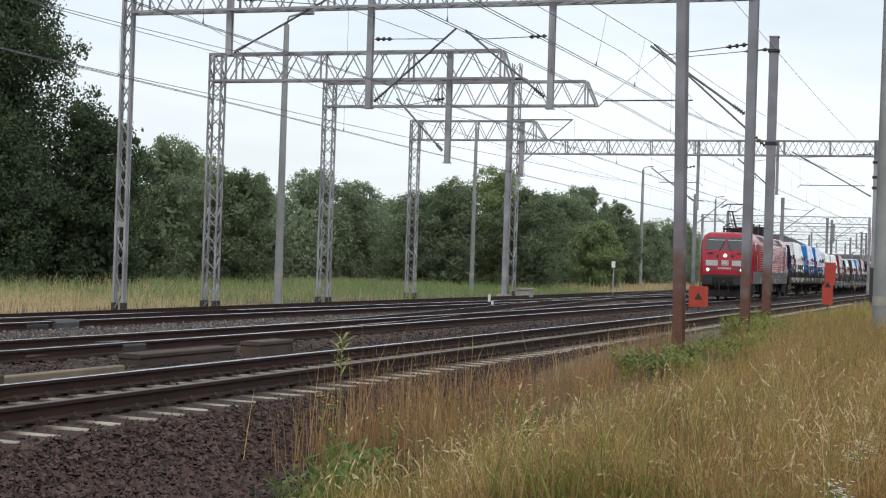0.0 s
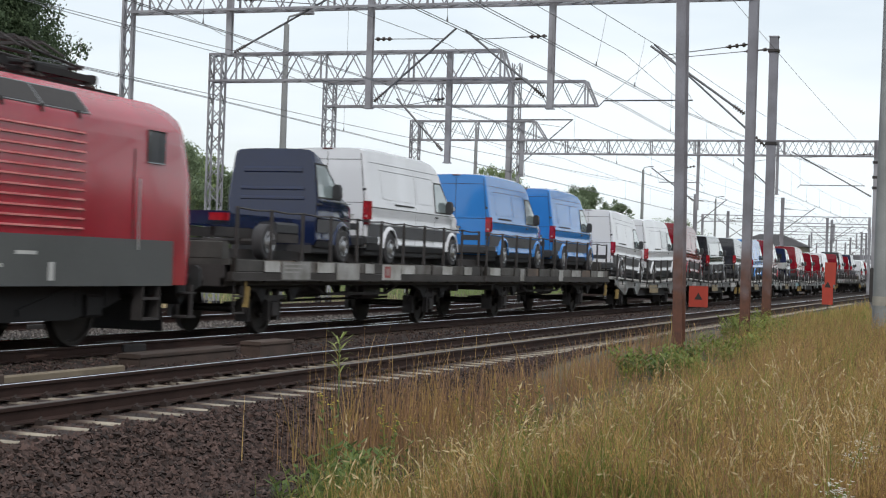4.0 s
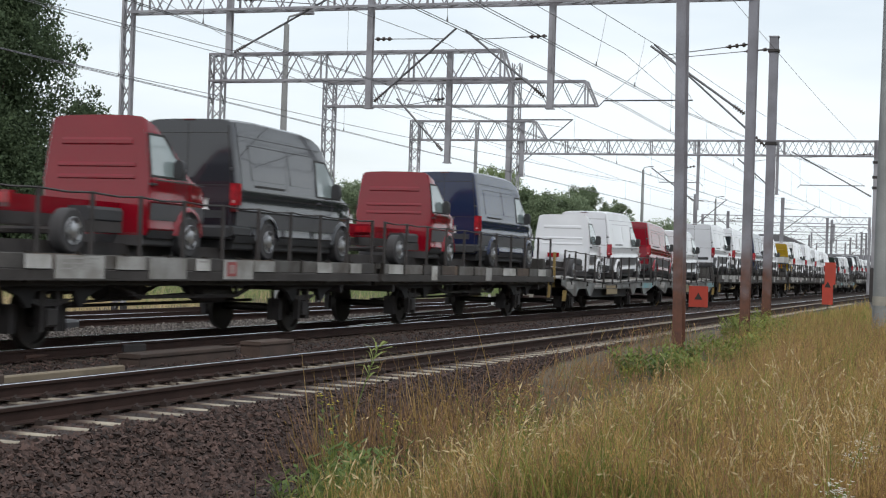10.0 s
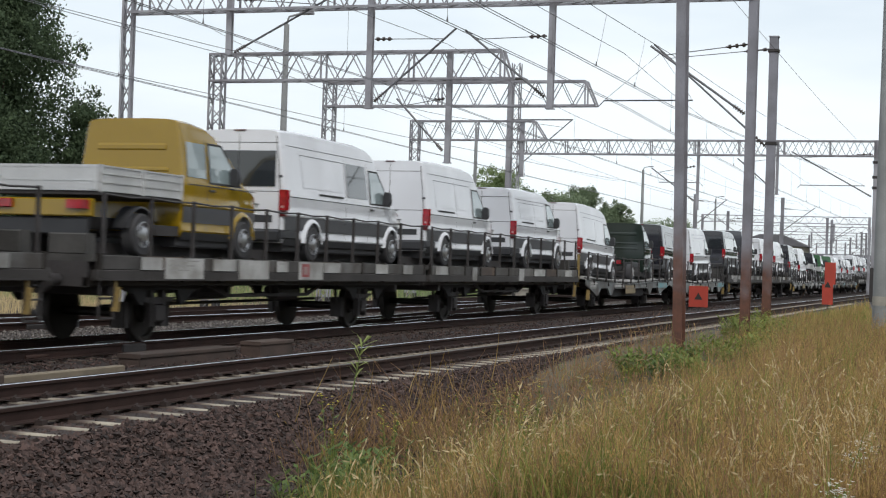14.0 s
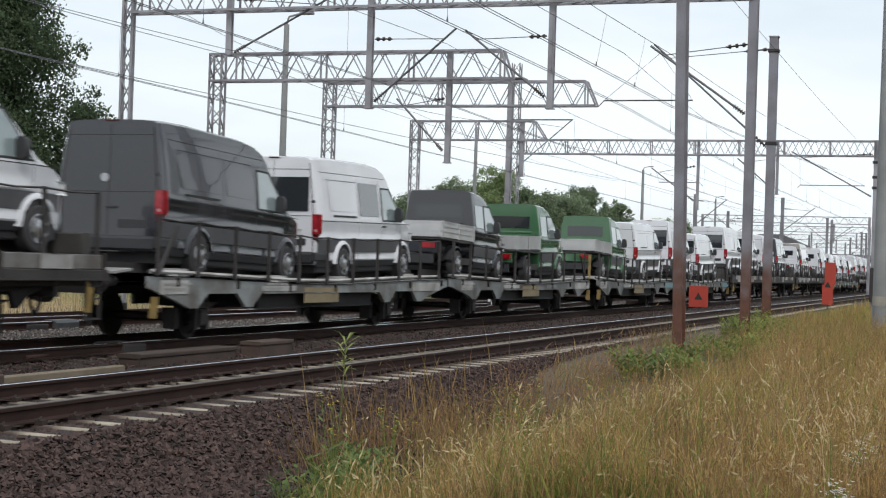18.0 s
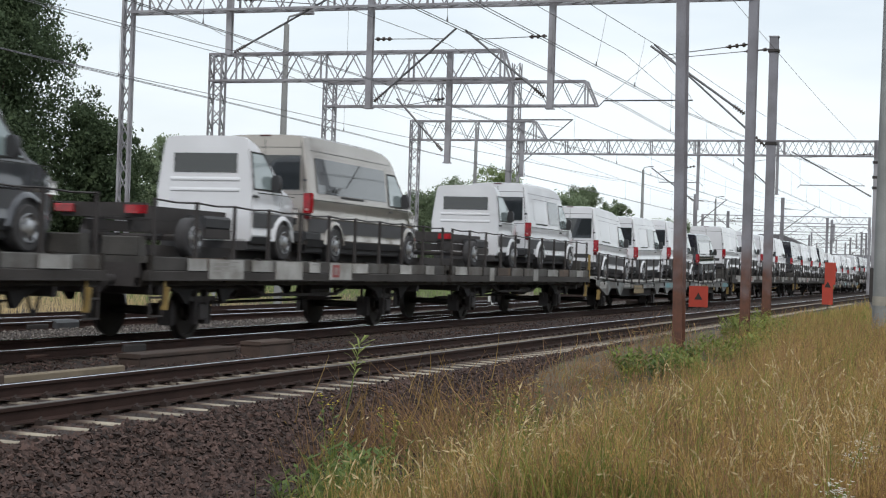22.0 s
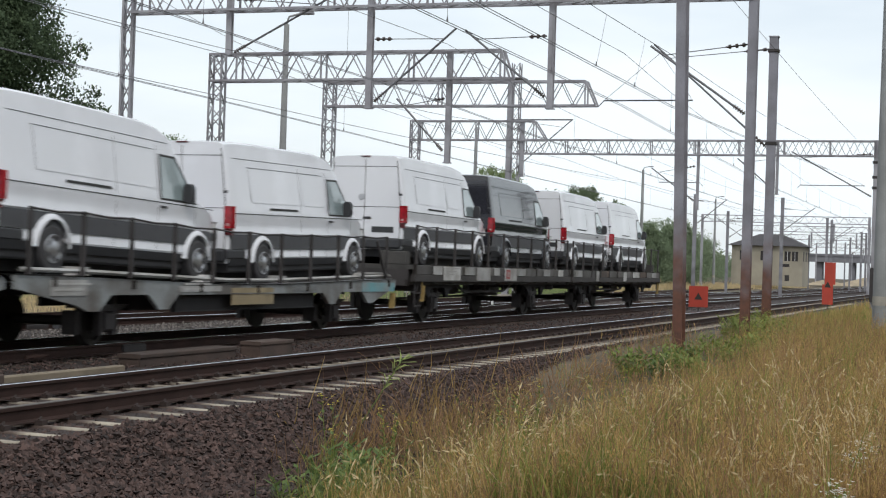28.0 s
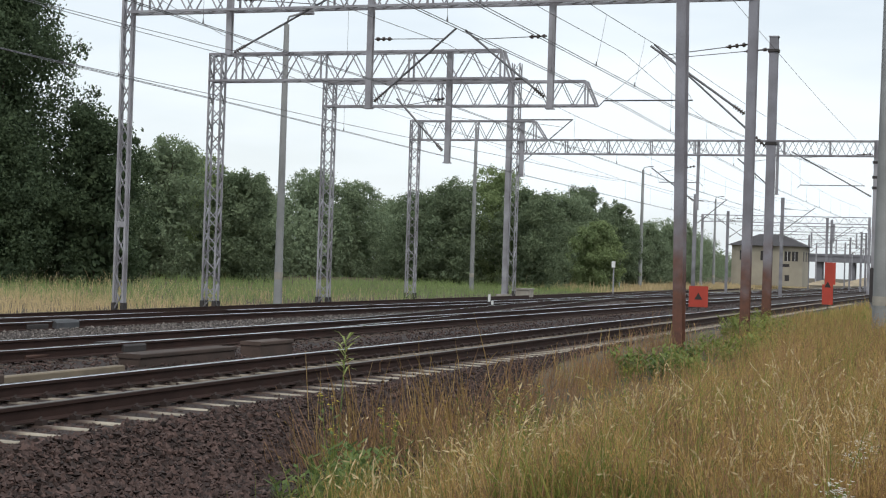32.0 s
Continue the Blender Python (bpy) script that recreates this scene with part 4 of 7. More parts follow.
PALE_PANEL = mat("pale_panel", (0.46, 0.455, 0.45), 0.7, 0, 0.3, 2.0, 30, tint=(0.27, 0.26, 0.24), rand=0.3)
MARK_GREY = mat("faded_marking", (0.33, 0.32, 0.31), 0.8, 0, 0.3, 8, 60, tint=(0.42, 0.41, 0.40))
BOARD_GREY = mat("side_board_grey", (0.17, 0.165, 0.16), 0.75, 0, 0.4, 2.4, 30, 0.1, tint=(0.09, 0.078, 0.07), rand=0.35)
BOARD_DARK = mat("side_board_dark", (0.085, 0.078, 0.075), 0.75, 0, 0.4, 2.4, 30, 0.1, rand=0.3)
BOARD_RUST = mat("side_board_rust", (0.15, 0.105, 0.08), 0.8, 0, 0.4, 2.4, 30, 0.1, tint=(0.08, 0.06, 0.05), rand=0.3)
HANDLE_YELLOW = mat("faded_yellow", (0.30, 0.21, 0.07), 0.7, 0, 0.3, 6, 40, tint=(0.22, 0.15, 0.05))
LOCO_BLACK = mat("deep_black", (0.014, 0.0125, 0.0135), 0.75, 0, 0.3, 3, 40)
TAN_PANEL = mat("tan_panel", (0.34, 0.27, 0.16), 0.7, 0, 0.3, 2.0, 30)
SIGN_PINK = mat("sign_pink", (0.46, 0.30, 0.29), 0.7, 0, 0.3, 3, 30)
SIGN_RED = mat("sign_red", (0.42, 0.10, 0.10), 0.7, 0, 0.3, 3, 30)
TEAL_PATCH = mat("teal_patch", (0.16, 0.36, 0.40), 0.7, 0, 0.3, 2.0, 30, tint=(0.26, 0.30, 0.30))
DECK = mat("deck_plate", (0.10, 0.095, 0.09), 0.8, 0.2, 0.4, 1.5, 25, 0.2)
WHEEL_STEEL = mat("wheel_steel", (0.045, 0.038, 0.034), 0.6, 0.5, 0.3, 4, 30)


def wheelset(parent, x, r, keep):
    """An axle with two flanged wheels, turning about its own middle."""
    ws = part("wheelset", Shape().rod((0, -0.9, 0), (0, 0.9, 0), 0.08, 10), WHEEL_STEEL, parent, at=pose(x, 0, r))
    for sd in (-1, 1):
        y0, y1 = sd * 0.685, sd * 0.82
        part("wheel", Shape().wheel(0, y0, y1, 0, [(0, 0.1), (0.0, r + 0.028), (0.22, r + 0.028), (0.28, r), (1, r - 0.006), (1, r - 0.07), (0.6, r - 0.09), (0.55, 0.16), (1.0, 0.14), (1.0, 0.05)], 28), WHEEL_STEEL, ws, smooth=40)
    keep.append((ws, r))
    return ws


def running_gear(t, x, r, keep):
    wheelset(t, x, r, keep)
    for sd in (-1, 1):
        y = sd * 1.02
        s = Shape().box(x - 0.14, x + 0.14, y - 0.1, y + 0.1, r - 0.13, r + 0.15, 0.03).box(x - 0.24, x - 0.15, y - 0.06, y + 0.06, r - 0.2, r + 0.45).box(x + 0.15, x + 0.24, y - 0.06, y + 0.06, r - 0.2, r + 0.45)
        part("axle_box", s, DARK, t)
        if sd > 0:
            continue
        sp = Shape()
        for i in range(6):
            sp.box(x - 0.62 + i * 0.07, x + 0.62 - i * 0.07, y - 0.05, y + 0.05, r + 0.17 + 0.018 * (5 - i), r + 0.186 + 0.018 * (5 - i))
        part("leaf_spring", sp, DARK, t)


def railing(t, deck, posts, inset=1.40, tall=0.94):
    for sd in (-1, 1):
        line, rows = Shape(), []
        for i, (x, z) in enumerate(posts if sd < 0 else posts[::3]):
            part("railing_post", Shape().box(x - 0.028, x + 0.028, sd * inset - 0.025, sd * inset + 0.025, z - 0.16, z + tall).box(x - 0.035, x + 0.035, sd * inset - 0.032, sd * inset + 0.032, z - 0.16, z + 0.08), DARK, t)
            here = [(x, z + tall - 0.02)]
            if i:
                px_, pz = (posts if sd < 0 else posts[::3])[i - 1]
                here.insert(0, ((x + px_) / 2, (z + pz) / 2 + tall - 0.045))
            for px_, pz in here:
                rows.append([(px_, sd * inset + 0.016 * c, pz + 0.016 * e) for c, e in ((1, 0), (0, 1), (-1, 0), (0, -1), (1, 0))])
        line.grid(rows)
        part("railing_wire", line, DARK, t)


def buffers(t, xs, z):
    for x, d in xs:
        for sd in (-1, 1):
            part("buffer", Shape().rod((x, sd * 0.88, z), (x + d * 0.42, sd * 0.88, z), 0.09, 12).rod((x + d * 0.42, sd * 0.88, z), (x + d * 0.48, sd * 0.88, z), 0.2, 14), DARK, t, smooth=40)


HALF = WAGON / 2


def flat_unit(first):
    """Two-axle flat wagon unit with a straight side sill; first: the unit at the front of its pair."""
    t = thing("flat_wagon", "grey-brown two-axle flat wagon loaded with vans", "railway wagon", group="wagons of the train")
    keep = []
    a, b = (0.62, HALF - 0.12) if first else (0.12, HALF - 0.62)
    bays = 11
    posts = [a + 0.12 + (b - a - 0.24) * i / bays for i in range(bays + 1)]
    labels = ((1.9, 0.65, 0), (2.65, 1.3, 1), (4.3, 0.85, 0), (5.3, 1.2, 1), (6.85, 0.5, 0), (7.85, 1.15, 2), (9.05, 0.85, 0), (11.9, 0.7, 0), (13.6, 0.6, 0)) if first else ((0.5, 0.9, 0), (3.4, 0.35, 1), (7.7, 0.5, 1), (9.3, 1.2, 0), (12.9, 0.8, 0))
    marks = Shape()
    for sd in (-1, 1):
        y = sd * 1.42
        part("side_sill", Shape().box(a, b, y - 0.05, y + 0.05, 1.04, 1.18, 0.012).box(a, b, y - 0.075, y + 0.075, 1.02, 1.05), SILL_BROWN, t, "dark brown weathered side sill")
        if sd > 0:
            part("side_board", Shape().box(a, b, y - 0.025, y + 0.025, 1.185, 1.40, 0.008), BOARD_DARK, t)
        for i, (p, q) in enumerate(zip(posts, posts[1:]) if sd < 0 else ()):
            part("side_board", Shape().box(p + 0.045, q - 0.045, y - 0.025, y + 0.025, 1.185, 1.40, 0.008), (BOARD_GREY, BOARD_DARK, BOARD_GREY, BOARD_GREY, BOARD_RUST)[(i * 3 + first) % 5], t)
        for p in posts if sd < 0 else ():
            part("stake", Shape().box(p - 0.045, p + 0.045, y - 0.05, y + 0.05, 1.0, 1.43, 0.01), WHEEL_STEEL, t)
        for x, w, kind in labels if sd < 0 else ():
            low = 1.03 if kind else 1.19
            part("label_panel", Shape().box(x, x + w, y + sd * 0.052, y + sd * 0.064, low, 1.39, 0.004), PALE_PANEL, t)
            for i in range(3 if kind == 1 and w > 1.25 else 1 if kind == 0 and w < 0.6 else 0):
                marks.box(x + 0.1, x + w * (0.85 - 0.12 * i), y + sd * 0.065, y + sd * 0.067, 1.33 - 0.075 * i, 1.355 - 0.075 * i)
            if kind == 2:
                part("sign_plate", Shape().box(x + 0.12, x + 0.48, y + sd * 0.065, y + sd * 0.068, 1.10, 1.35), SIGN_RED, t, "small red-framed sign plate")
                part("sign_face", Shape().box(x + 0.19, x + 0.41, y + sd * 0.0685, y + sd * 0.070, 1.15, 1.30), SIGN_PINK, t)
        for w in (3.17, HALF - 3.17):
            part("spring_bracket", Shape().prism([(w - 1.75, 1.03), (w - 0.95, 0.80), (w - 0.72, 0.62), (w - 0.62, 0.62), (w - 0.5, 0.86), (w + 0.5, 0.86), (w + 0.62, 0.62), (w + 0.72, 0.62), (w + 0.95, 0.80), (w + 1.75, 1.03)], "y", sd * 1.08, sd * 1.16), LOCO_BLACK, t)
            for d in (-0.66, 0.66):
                if sd < 0:
                    part("brake_block", Shape().box(w + d - 0.07, w + d + 0.07, sd * 0.66, sd * 0.86, 0.24, 0.66, 0.03).bar((w + d * 1.1, sd * 0.76, 0.5), (w + d * 1.25, sd * 0.76, 1.0), 0.05, 0.06), DARK, t)
        hand = a + 0.55 if first else b - 0.55
        part("brake_lever", Shape().bar((hand, sd * 1.46, 0.55), (hand + 0.06, sd * 1.46, 0.92), 0.10, 0.05).rod((hand + 0.03, sd * 1.44, 0.9), (hand + 0.03, sd * 1.44, 1.04), 0.025), HANDLE_YELLOW, t, "faded yellow brake lever")
    part("illegible_markings", marks, MARK_GREY, t)["kind"] = "stuff"
    part("deck", Shape().box(a, b, -1.4, 1.4, 1.30, 1.405), DECK, t)
    for sd in (-1, 1):
        # dark beam added to give the black band of shade below the sill
        part("solebar", Shape().box(a, b, sd * 1.22, sd * 1.30, 0.93, 1.06, 0.012), WHEEL_STEEL, t)
        part("wheel_guide", Shape().box(a + 0.3, b - 0.3, sd * 0.54, sd * 0.60, 1.405, 1.60), DARK, t, "low dark guide rail along the deck")
    part("underframe", Shape().box(a, b, -0.55, -0.35, 0.92, 1.30).box(a, b, 0.35, 0.55, 0.92, 1.30).box(a, a + 0.15, -1.3, 1.3, 0.92, 1.3).box(b - 0.15, b, -1.3, 1.3, 0.92, 1.3), DARK, t)
    for sd in (-1, 1):
        tr = Shape()
        for p, q in (((4.9, 1.0), (5.9, 0.74)), ((5.9, 0.74), (9.4, 0.74)), ((9.4, 0.74), (10.4, 1.0))):
            tr.bar((p[0], sd * 0.95, p[1]), (q[0], sd * 0.95, q[1]), 0.06, 0.06)
        for x in (5.9, 7.65, 9.4):
            tr.bar((x, sd * 0.95, 0.74), (x, sd * 0.95, 1.05), 0.06, 0.06)
        part("truss_rod", tr, DARK, t)
    part("brake_cylinder", Shape().rod((8.2, -0.75, 0.80), (9.2, -0.75, 0.80), 0.17, 12), DARK, t)
    part("air_tank", Shape().rod((5.9, -0.2, 0.82), (7.2, -0.2, 0.82), 0.18, 12), DARK, t)
    part("brake_rod", Shape().rod((3.2, 0, 0.55), (12.0, 0, 0.6), 0.03).rod((3.9, -0.5, 0.62), (8.2, -0.72, 0.78), 0.025), DARK, t)
    for x in (1.3, 13.6):
        part("cross_bearer", Shape().box(x - 0.06, x + 0.06, -1.3, 1.3, 0.78, 1.05, 0.02), DARK, t)
    for x in (3.17, HALF - 3.17):
        running_gear(t, x, 0.46, keep)
    railing(t, 1.4, [(a + 0.25 + (b - a - 0.5) * i / 10, 1.4) for i in range(11)])
    buffers(t, [(0.5, -1)] if first else [(HALF - 0.5, 1)], 1.02)
    part("coupling", Shape().rod((HALF - 0.3 if first else 0.3, 0, 0.95), (HALF if first else 0, 0, 0.95), 0.06, 8), DARK, t)
    ramp = a + 0.1 if first else b - 0.35
    for ya in (-1.2, 0.55):
        part("ramp_flap", Shape().box(ramp, ramp + 0.25, ya, ya + 0.65, 1.4, 1.72, 0.02), DECK, t)
    st = Shape()
    ex = a + 0.35 if first else b - 0.35
    for z in (0.45, 0.75):
        st.bar((ex - 0.2, -1.42, z), (ex + 0.2, -1.42, z), 0.04, 0.03)
    for d in (-0.2, 0.2):
        st.bar((ex + d, -1.42, 0.43), (ex + d, -1.42, 1.06), 0.03, 0.03)
    part("footstep", st, DARK, t)
    hose = [(ex + (-0.5 if first else 0.5) * k, -0.3, 0.95 - 0.5 * math.sin(math.pi * min(1, 1.2 * k))) for k in (0.0, 0.2, 0.4, 0.6, 0.8, 1.0)]
    hs_ = Shape()
    for p, q in zip(hose, hose[1:]):
        hs_.rod(p, q, 0.03, 7)
    part("brake_hose", hs_, RUBBER, t)
    return t, keep


def low_deck(x):
    return lerp(x, (0.5, 1.11), (2.0, 1.09), (6.8, 0.97), (8.6, 0.97), (13.2, 1.06), (15.0, 1.08))


def low_unit(first, patch_mat, tan):
    """Two-axle car-carrier unit with a low deck and a side girder arched over the small wheels."""
    t = thing("car_carrier_wagon", "grey two-axle car-carrier wagon with low arched side girders", "railway wagon", group="wagons of the train")
    keep = []
    a, b = (0.62, HALF - 0.14) if first else (0.14, HALF - 0.62)
    w1, w2 = 3.17, HALF - 3.17
    low = []
    for w in (w1, w2):
        low += [(w - 1.55, 0.80 if w == w2 else 0.66), (w - 1.2, 0.56), (w - 0.9, 0.56), (w - 0.55, 0.80), (w + 0.55, 0.80), (w + 0.9, 0.56), (w + 1.2, 0.56), (w + 1.55, 0.80 if w == w1 else 0.66)]
    outline = [(a, 0.90)] + low + [(b, 0.90)]
    for sd in (-1, 1):
        y = sd * 1.43
        edge = [(x, z) for x, z in outline] + [(x, low_deck(x) - 0.02) for x in (b, 13.2, 8.6, 6.8, 2.0, a)]
        part("side_girder", Shape().prism(edge, "y", y - 0.035, y + 0.035), SILL_GREY, t, "weathered grey side girder with streaks")
        part("girder_flange", Shape().grid([[(x, y - 0.07, low_deck(x)), (x, y + 0.07, low_deck(x))] for x in (a, 2.0, 6.8, 8.6, 13.2, b)]).box(w1 + 1.6, w2 - 1.6, y - 0.06, y + 0.06, 0.79, 0.81), SILL_GREY, t)
        for x, w, m in ((0.95, 0.95, PALE_PANEL), (4.7, 1.5, PALE_PANEL), (6.6, 1.7, TAN_PANEL if tan else PALE_PANEL), (9.2, 1.1, SILL_GREY), (12.7, 1.9, patch_mat)) if sd < 0 else ():
            deep = 0.60 if m is TAN_PANEL else 0.84 if 4.6 < x < 10.5 else 0.80
            part("girder_panel", Shape().box(x, x + w, y + sd * 0.036, y + sd * 0.05, deep, low_deck(x + w / 2) - 0.07), m, t)
    part("deck", Shape().grid([[(x, -1.4, low_deck(x) - 0.01), (x, 1.4, low_deck(x) - 0.01)] for x in (a, 2.0, 6.8, 8.6, 13.2, b)]).grid([[(x, -1.4, low_deck(x) - 0.11), (x, 1.4, low_deck(x) - 0.11)] for x in (a, 2.0, 6.8, 8.6, 13.2, b)]), DECK, t)
    part("underframe", Shape().box(4.6, 10.8, -0.6, 0.6, 0.50, 0.9).box(a, b, -0.5, 0.5, 0.78, 0.92), LOCO_BLACK, t)
    for sd in (-1, 1):
        part("lower_beam", Shape().box(4.85, 10.5, sd * 1.24, sd * 1.32, 0.50, 0.80, 0.02), LOCO_BLACK, t)
    for x in (w1, w2):
        running_gear(t, x, 0.36, keep)
    railing(t, 1.1, [(x, low_deck(x)) for x in [a + 0.4 + (b - a - 0.8) * i / 10 for i in range(11)]], 1.38, 0.94)
    buffers(t, [(0.5, -1)] if first else [(HALF - 0.5, 1)], 1.0)
    part("coupling", Shape().rod((HALF - 0.3 if first else 0.3, 0, 0.85), (HALF if first else 0, 0, 0.85), 0.06, 8), DARK, t)
    for sd in (-1, 1):
        part("wheel_guide", Shape().grid([[(x, sd * 0.56, low_deck(x) - 0.05), (x, sd * 0.56, low_deck(x) + 0.2), (x, sd * 0.50, low_deck(x) + 0.2), (x, sd * 0.50, low_deck(x) - 0.05)] for x in (a + 0.2, 2.0, 6.8, 8.6, 13.2, b - 0.2)]), DARK, t, "low dark guide rail along the deck")
    for sd in (-0.75, 0.75):
        part("wheel_track_plate", Shape().grid([[(x, sd - 0.28, low_deck(x) + 0.03), (x, sd + 0.28, low_deck(x) + 0.03)] for x in (a + 0.2, 2.0, 6.8, 8.6, 13.2, b - 0.2)]), SILL_GREY, t)
    marks = Shape()
    for sd in (-1, 1):
        y = sd * 1.466
        for x0_, z0_, n_ in ((1.05, 0.95, 2), (4.85, 0.95, 2)):
            for i in range(n_ if sd < 0 else 0):
                marks.box(x0_, x0_ + 0.95 - 0.22 * i, y - 0.02, y, z0_ - 0.08 * i, z0_ + 0.035 - 0.08 * i)
        for x in [a + 0.9 + 2.2 * i for i in range(7)] if sd < 0 else ():
            part("lashing_ring", Shape().box(x - 0.035, x + 0.035, sd * 1.46, sd * 1.49, low_deck(x) - 0.17, low_deck(x) - 0.03, 0.008), WHEEL_STEEL, t)
        for x in (2.2, 6.2, 9.3, 13.3) if sd < 0 else ():
            part("wheel_chock", Shape().prism([(x - 0.22, low_deck(x)), (x + 0.22, low_deck(x)), (x + 0.16, low_deck(x) + 0.13), (x - 0.05, low_deck(x) + 0.13)], "y", min(sd * 0.6, sd * 1.2), max(sd * 0.6, sd * 1.2)), PALE_PANEL, t, "pale metal wheel chock")
        part("deck_edge_tube", Shape().grid([[(x, sd * 1.30 + 0.035 * c, low_deck(x) + 0.06 + 0.035 * e) for c, e in ((1, 0), (0, 1), (-1, 0), (0, -1), (1, 0))] for x in (a + 0.3, 2.0, 6.8, 8.6, 13.2, b - 0.3)]), PALE_PANEL, t, "pale steel tube along the deck edge")
        ya = a + 0.16 if first else b - 0.16
        if sd < 0 and first and patch_mat is TEAL_PATCH:
            part("end_post", Shape().box(ya - 0.04, ya + 0.04, sd * 1.1 - 0.04, sd * 1.1 + 0.04, 0.85, 1.95, 0.01), HANDLE_YELLOW, t, "faded yellow end post")
        part("brake_lever", Shape().bar((ya, sd * 1.45, 0.42), (ya + 0.05, sd * 1.45, 0.76), 0.12, 0.05), HANDLE_YELLOW, t, "faded yellow brake lever")
        for d in (-0.55, 0.55):
            for w in (w1, w2) if sd < 0 else ():
                part("brake_block", Shape().box(w + d - 0.06, w + d + 0.06, sd * 0.66, sd * 0.86, 0.18, 0.54, 0.03), DARK, t)
    part("illegible_markings", marks, PALE_PANEL, t)["kind"] = "stuff"
    part("loading_bridge", Shape().prism([(0.1, 0.0), (0.62, 0.05), (0.62, 0.09), (0.1, 0.04)] if first else [(HALF - 0.1, 0.0), (HALF - 0.62, 0.05), (HALF - 0.62, 0.09), (HALF - 0.1, 0.04)], "y", -1.15, -0.5), PALE_PANEL, t, at=Matrix.Translation((0, 0, 1.12)))
    part("loading_bridge", Shape().prism([(0.1, 0.0), (0.62, 0.05), (0.62, 0.09), (0.1, 0.04)] if first else [(HALF - 0.1, 0.0), (HALF - 0.62, 0.05), (HALF - 0.62, 0.09), (HALF - 0.1, 0.04)], "y", 0.5, 1.15), PALE_PANEL, t, at=Matrix.Translation((0, 0, 1.12)))
    strut = a + 0.3 if first else b - 0.3
    part("end_strut", Shape().bar((strut, -1.38, 0.95), (strut + (0.7 if first else -0.7), -1.38, 1.9), 0.05, 0.05).bar((strut, 1.38, 0.95), (strut + (0.7 if first else -0.7), 1.38, 1.9), 0.05, 0.05), DARK, t)
    return t, keep


PATTERN = "FLLLFLFFLFLLFFLFFLF"
WHEELSETS = []
UNIT_MODELS = {}
for w, c in enumerate(PATTERN):
    for half in (0, 1):
        key = (c, half) if c == "F" else (c, half, w % 3)
        home = TRAIN_HOME @ Matrix.Translation((WAGON * w + HALF * half, 0, 0))
        start = Matrix.Translation((TRAIN_START, 0, 0)) @ home
        if key not in UNIT_MODELS:
            t, keep = flat_unit(half == 0) if c == "F" else low_unit(half == 0, (SILL_GREY, PALE_PANEL, TEAL_PATCH)[w % 3], w % 3 != 0)
            t.matrix_basis = start
            UNIT_MODELS[key] = t
        else:
            t = copy_thing(UNIT_MODELS[key], start)
        WHEELSETS += [(o, 0.46 if c == "F" else 0.36) for o in t.children if o.name.startswith("wheelset")]
        MOVING.append((t, home))
# ---- locomotive ----
LOCO_RED = mat("loco_red", (0.42, 0.012, 0.034), 0.22, 0, 0.15, 0.8, 40, tint=(0.34, 0.010, 0.027), coat=0.2)
LOCO_GREY = mat("loco_grey", (0.10, 0.105, 0.105), 0.6, 0, 0.2, 1.0, 30)
ROOF_SILVER = mat("roof_silver", (0.34, 0.36, 0.38), 0.5, 0.3, 0.25, 1.0, 30)
SCREEN = mat("cab_glass", (0.05, 0.055, 0.06), 0.08, 0, 0.1, 1, 20, coat=0.7)
LIGHT_GREY = mat("light_grey_panel", (0.55, 0.55, 0.54), 0.5, 0, 0.1, 2, 30)
# pink stands in for the sky highlight along the red ribs
RIB_GLINT = mat("rib_highlight_pink", (0.62, 0.22, 0.21), 0.5, 0, 0.25, 2.0, 40, tint=(0.48, 0.07, 0.08))
BLOCK_GREY = mat("buffer_grey", (0.03, 0.031, 0.033), 0.65, 0, 0.3, 3, 40)
LOCO_LEN = 19.58


def nose_x(z):
    return lerp(z, (0.9, 0.78), (1.7, 0.72), (2.75, 0.80), (3.62, 1.16), (3.80, 1.32), (3.88, 1.55))


def half_width(z):
    return lerp(z, (0.9, 1.50), (3.38, 1.50), (3.46, 1.47), (3.76, 1.20), (3.86, 1.04))


def plan(z, grow=0.0):
    f, r, h = nose_x(z) - grow, LOCO_LEN - nose_x(z) + grow, half_width(z) + grow
    k = min(1.27, h - 0.05)
    return [(f, -k), (f + 0.07, -min(h - 0.02, k + 0.09)), (f + 0.55, -h), (r - 0.55, -h), (r - 0.07, -min(h - 0.02, k + 0.09)), (r, -k), (r, k), (r - 0.07, min(h - 0.02, k + 0.09)), (r - 0.55, h), (f + 0.55, h), (f + 0.07, min(h - 0.02, k + 0.09)), (f, k)]


def hull(levels):
    s = Shape()
    rings = [[(x, y, z) for x, y in plan(z)] for z in levels]
    n = len(rings[0])
    s.add([p for r in rings for p in r], [(j * n + i, j * n + (i + 1) % n, (j + 1) * n + (i + 1) % n, (j + 1) * n + i) for j in range(len(rings) - 1) for i in range(n)])
    s.f += [tuple(range(n - 1, -1, -1)), tuple(range((len(rings) - 1) * n, len(rings) * n))]
    return s


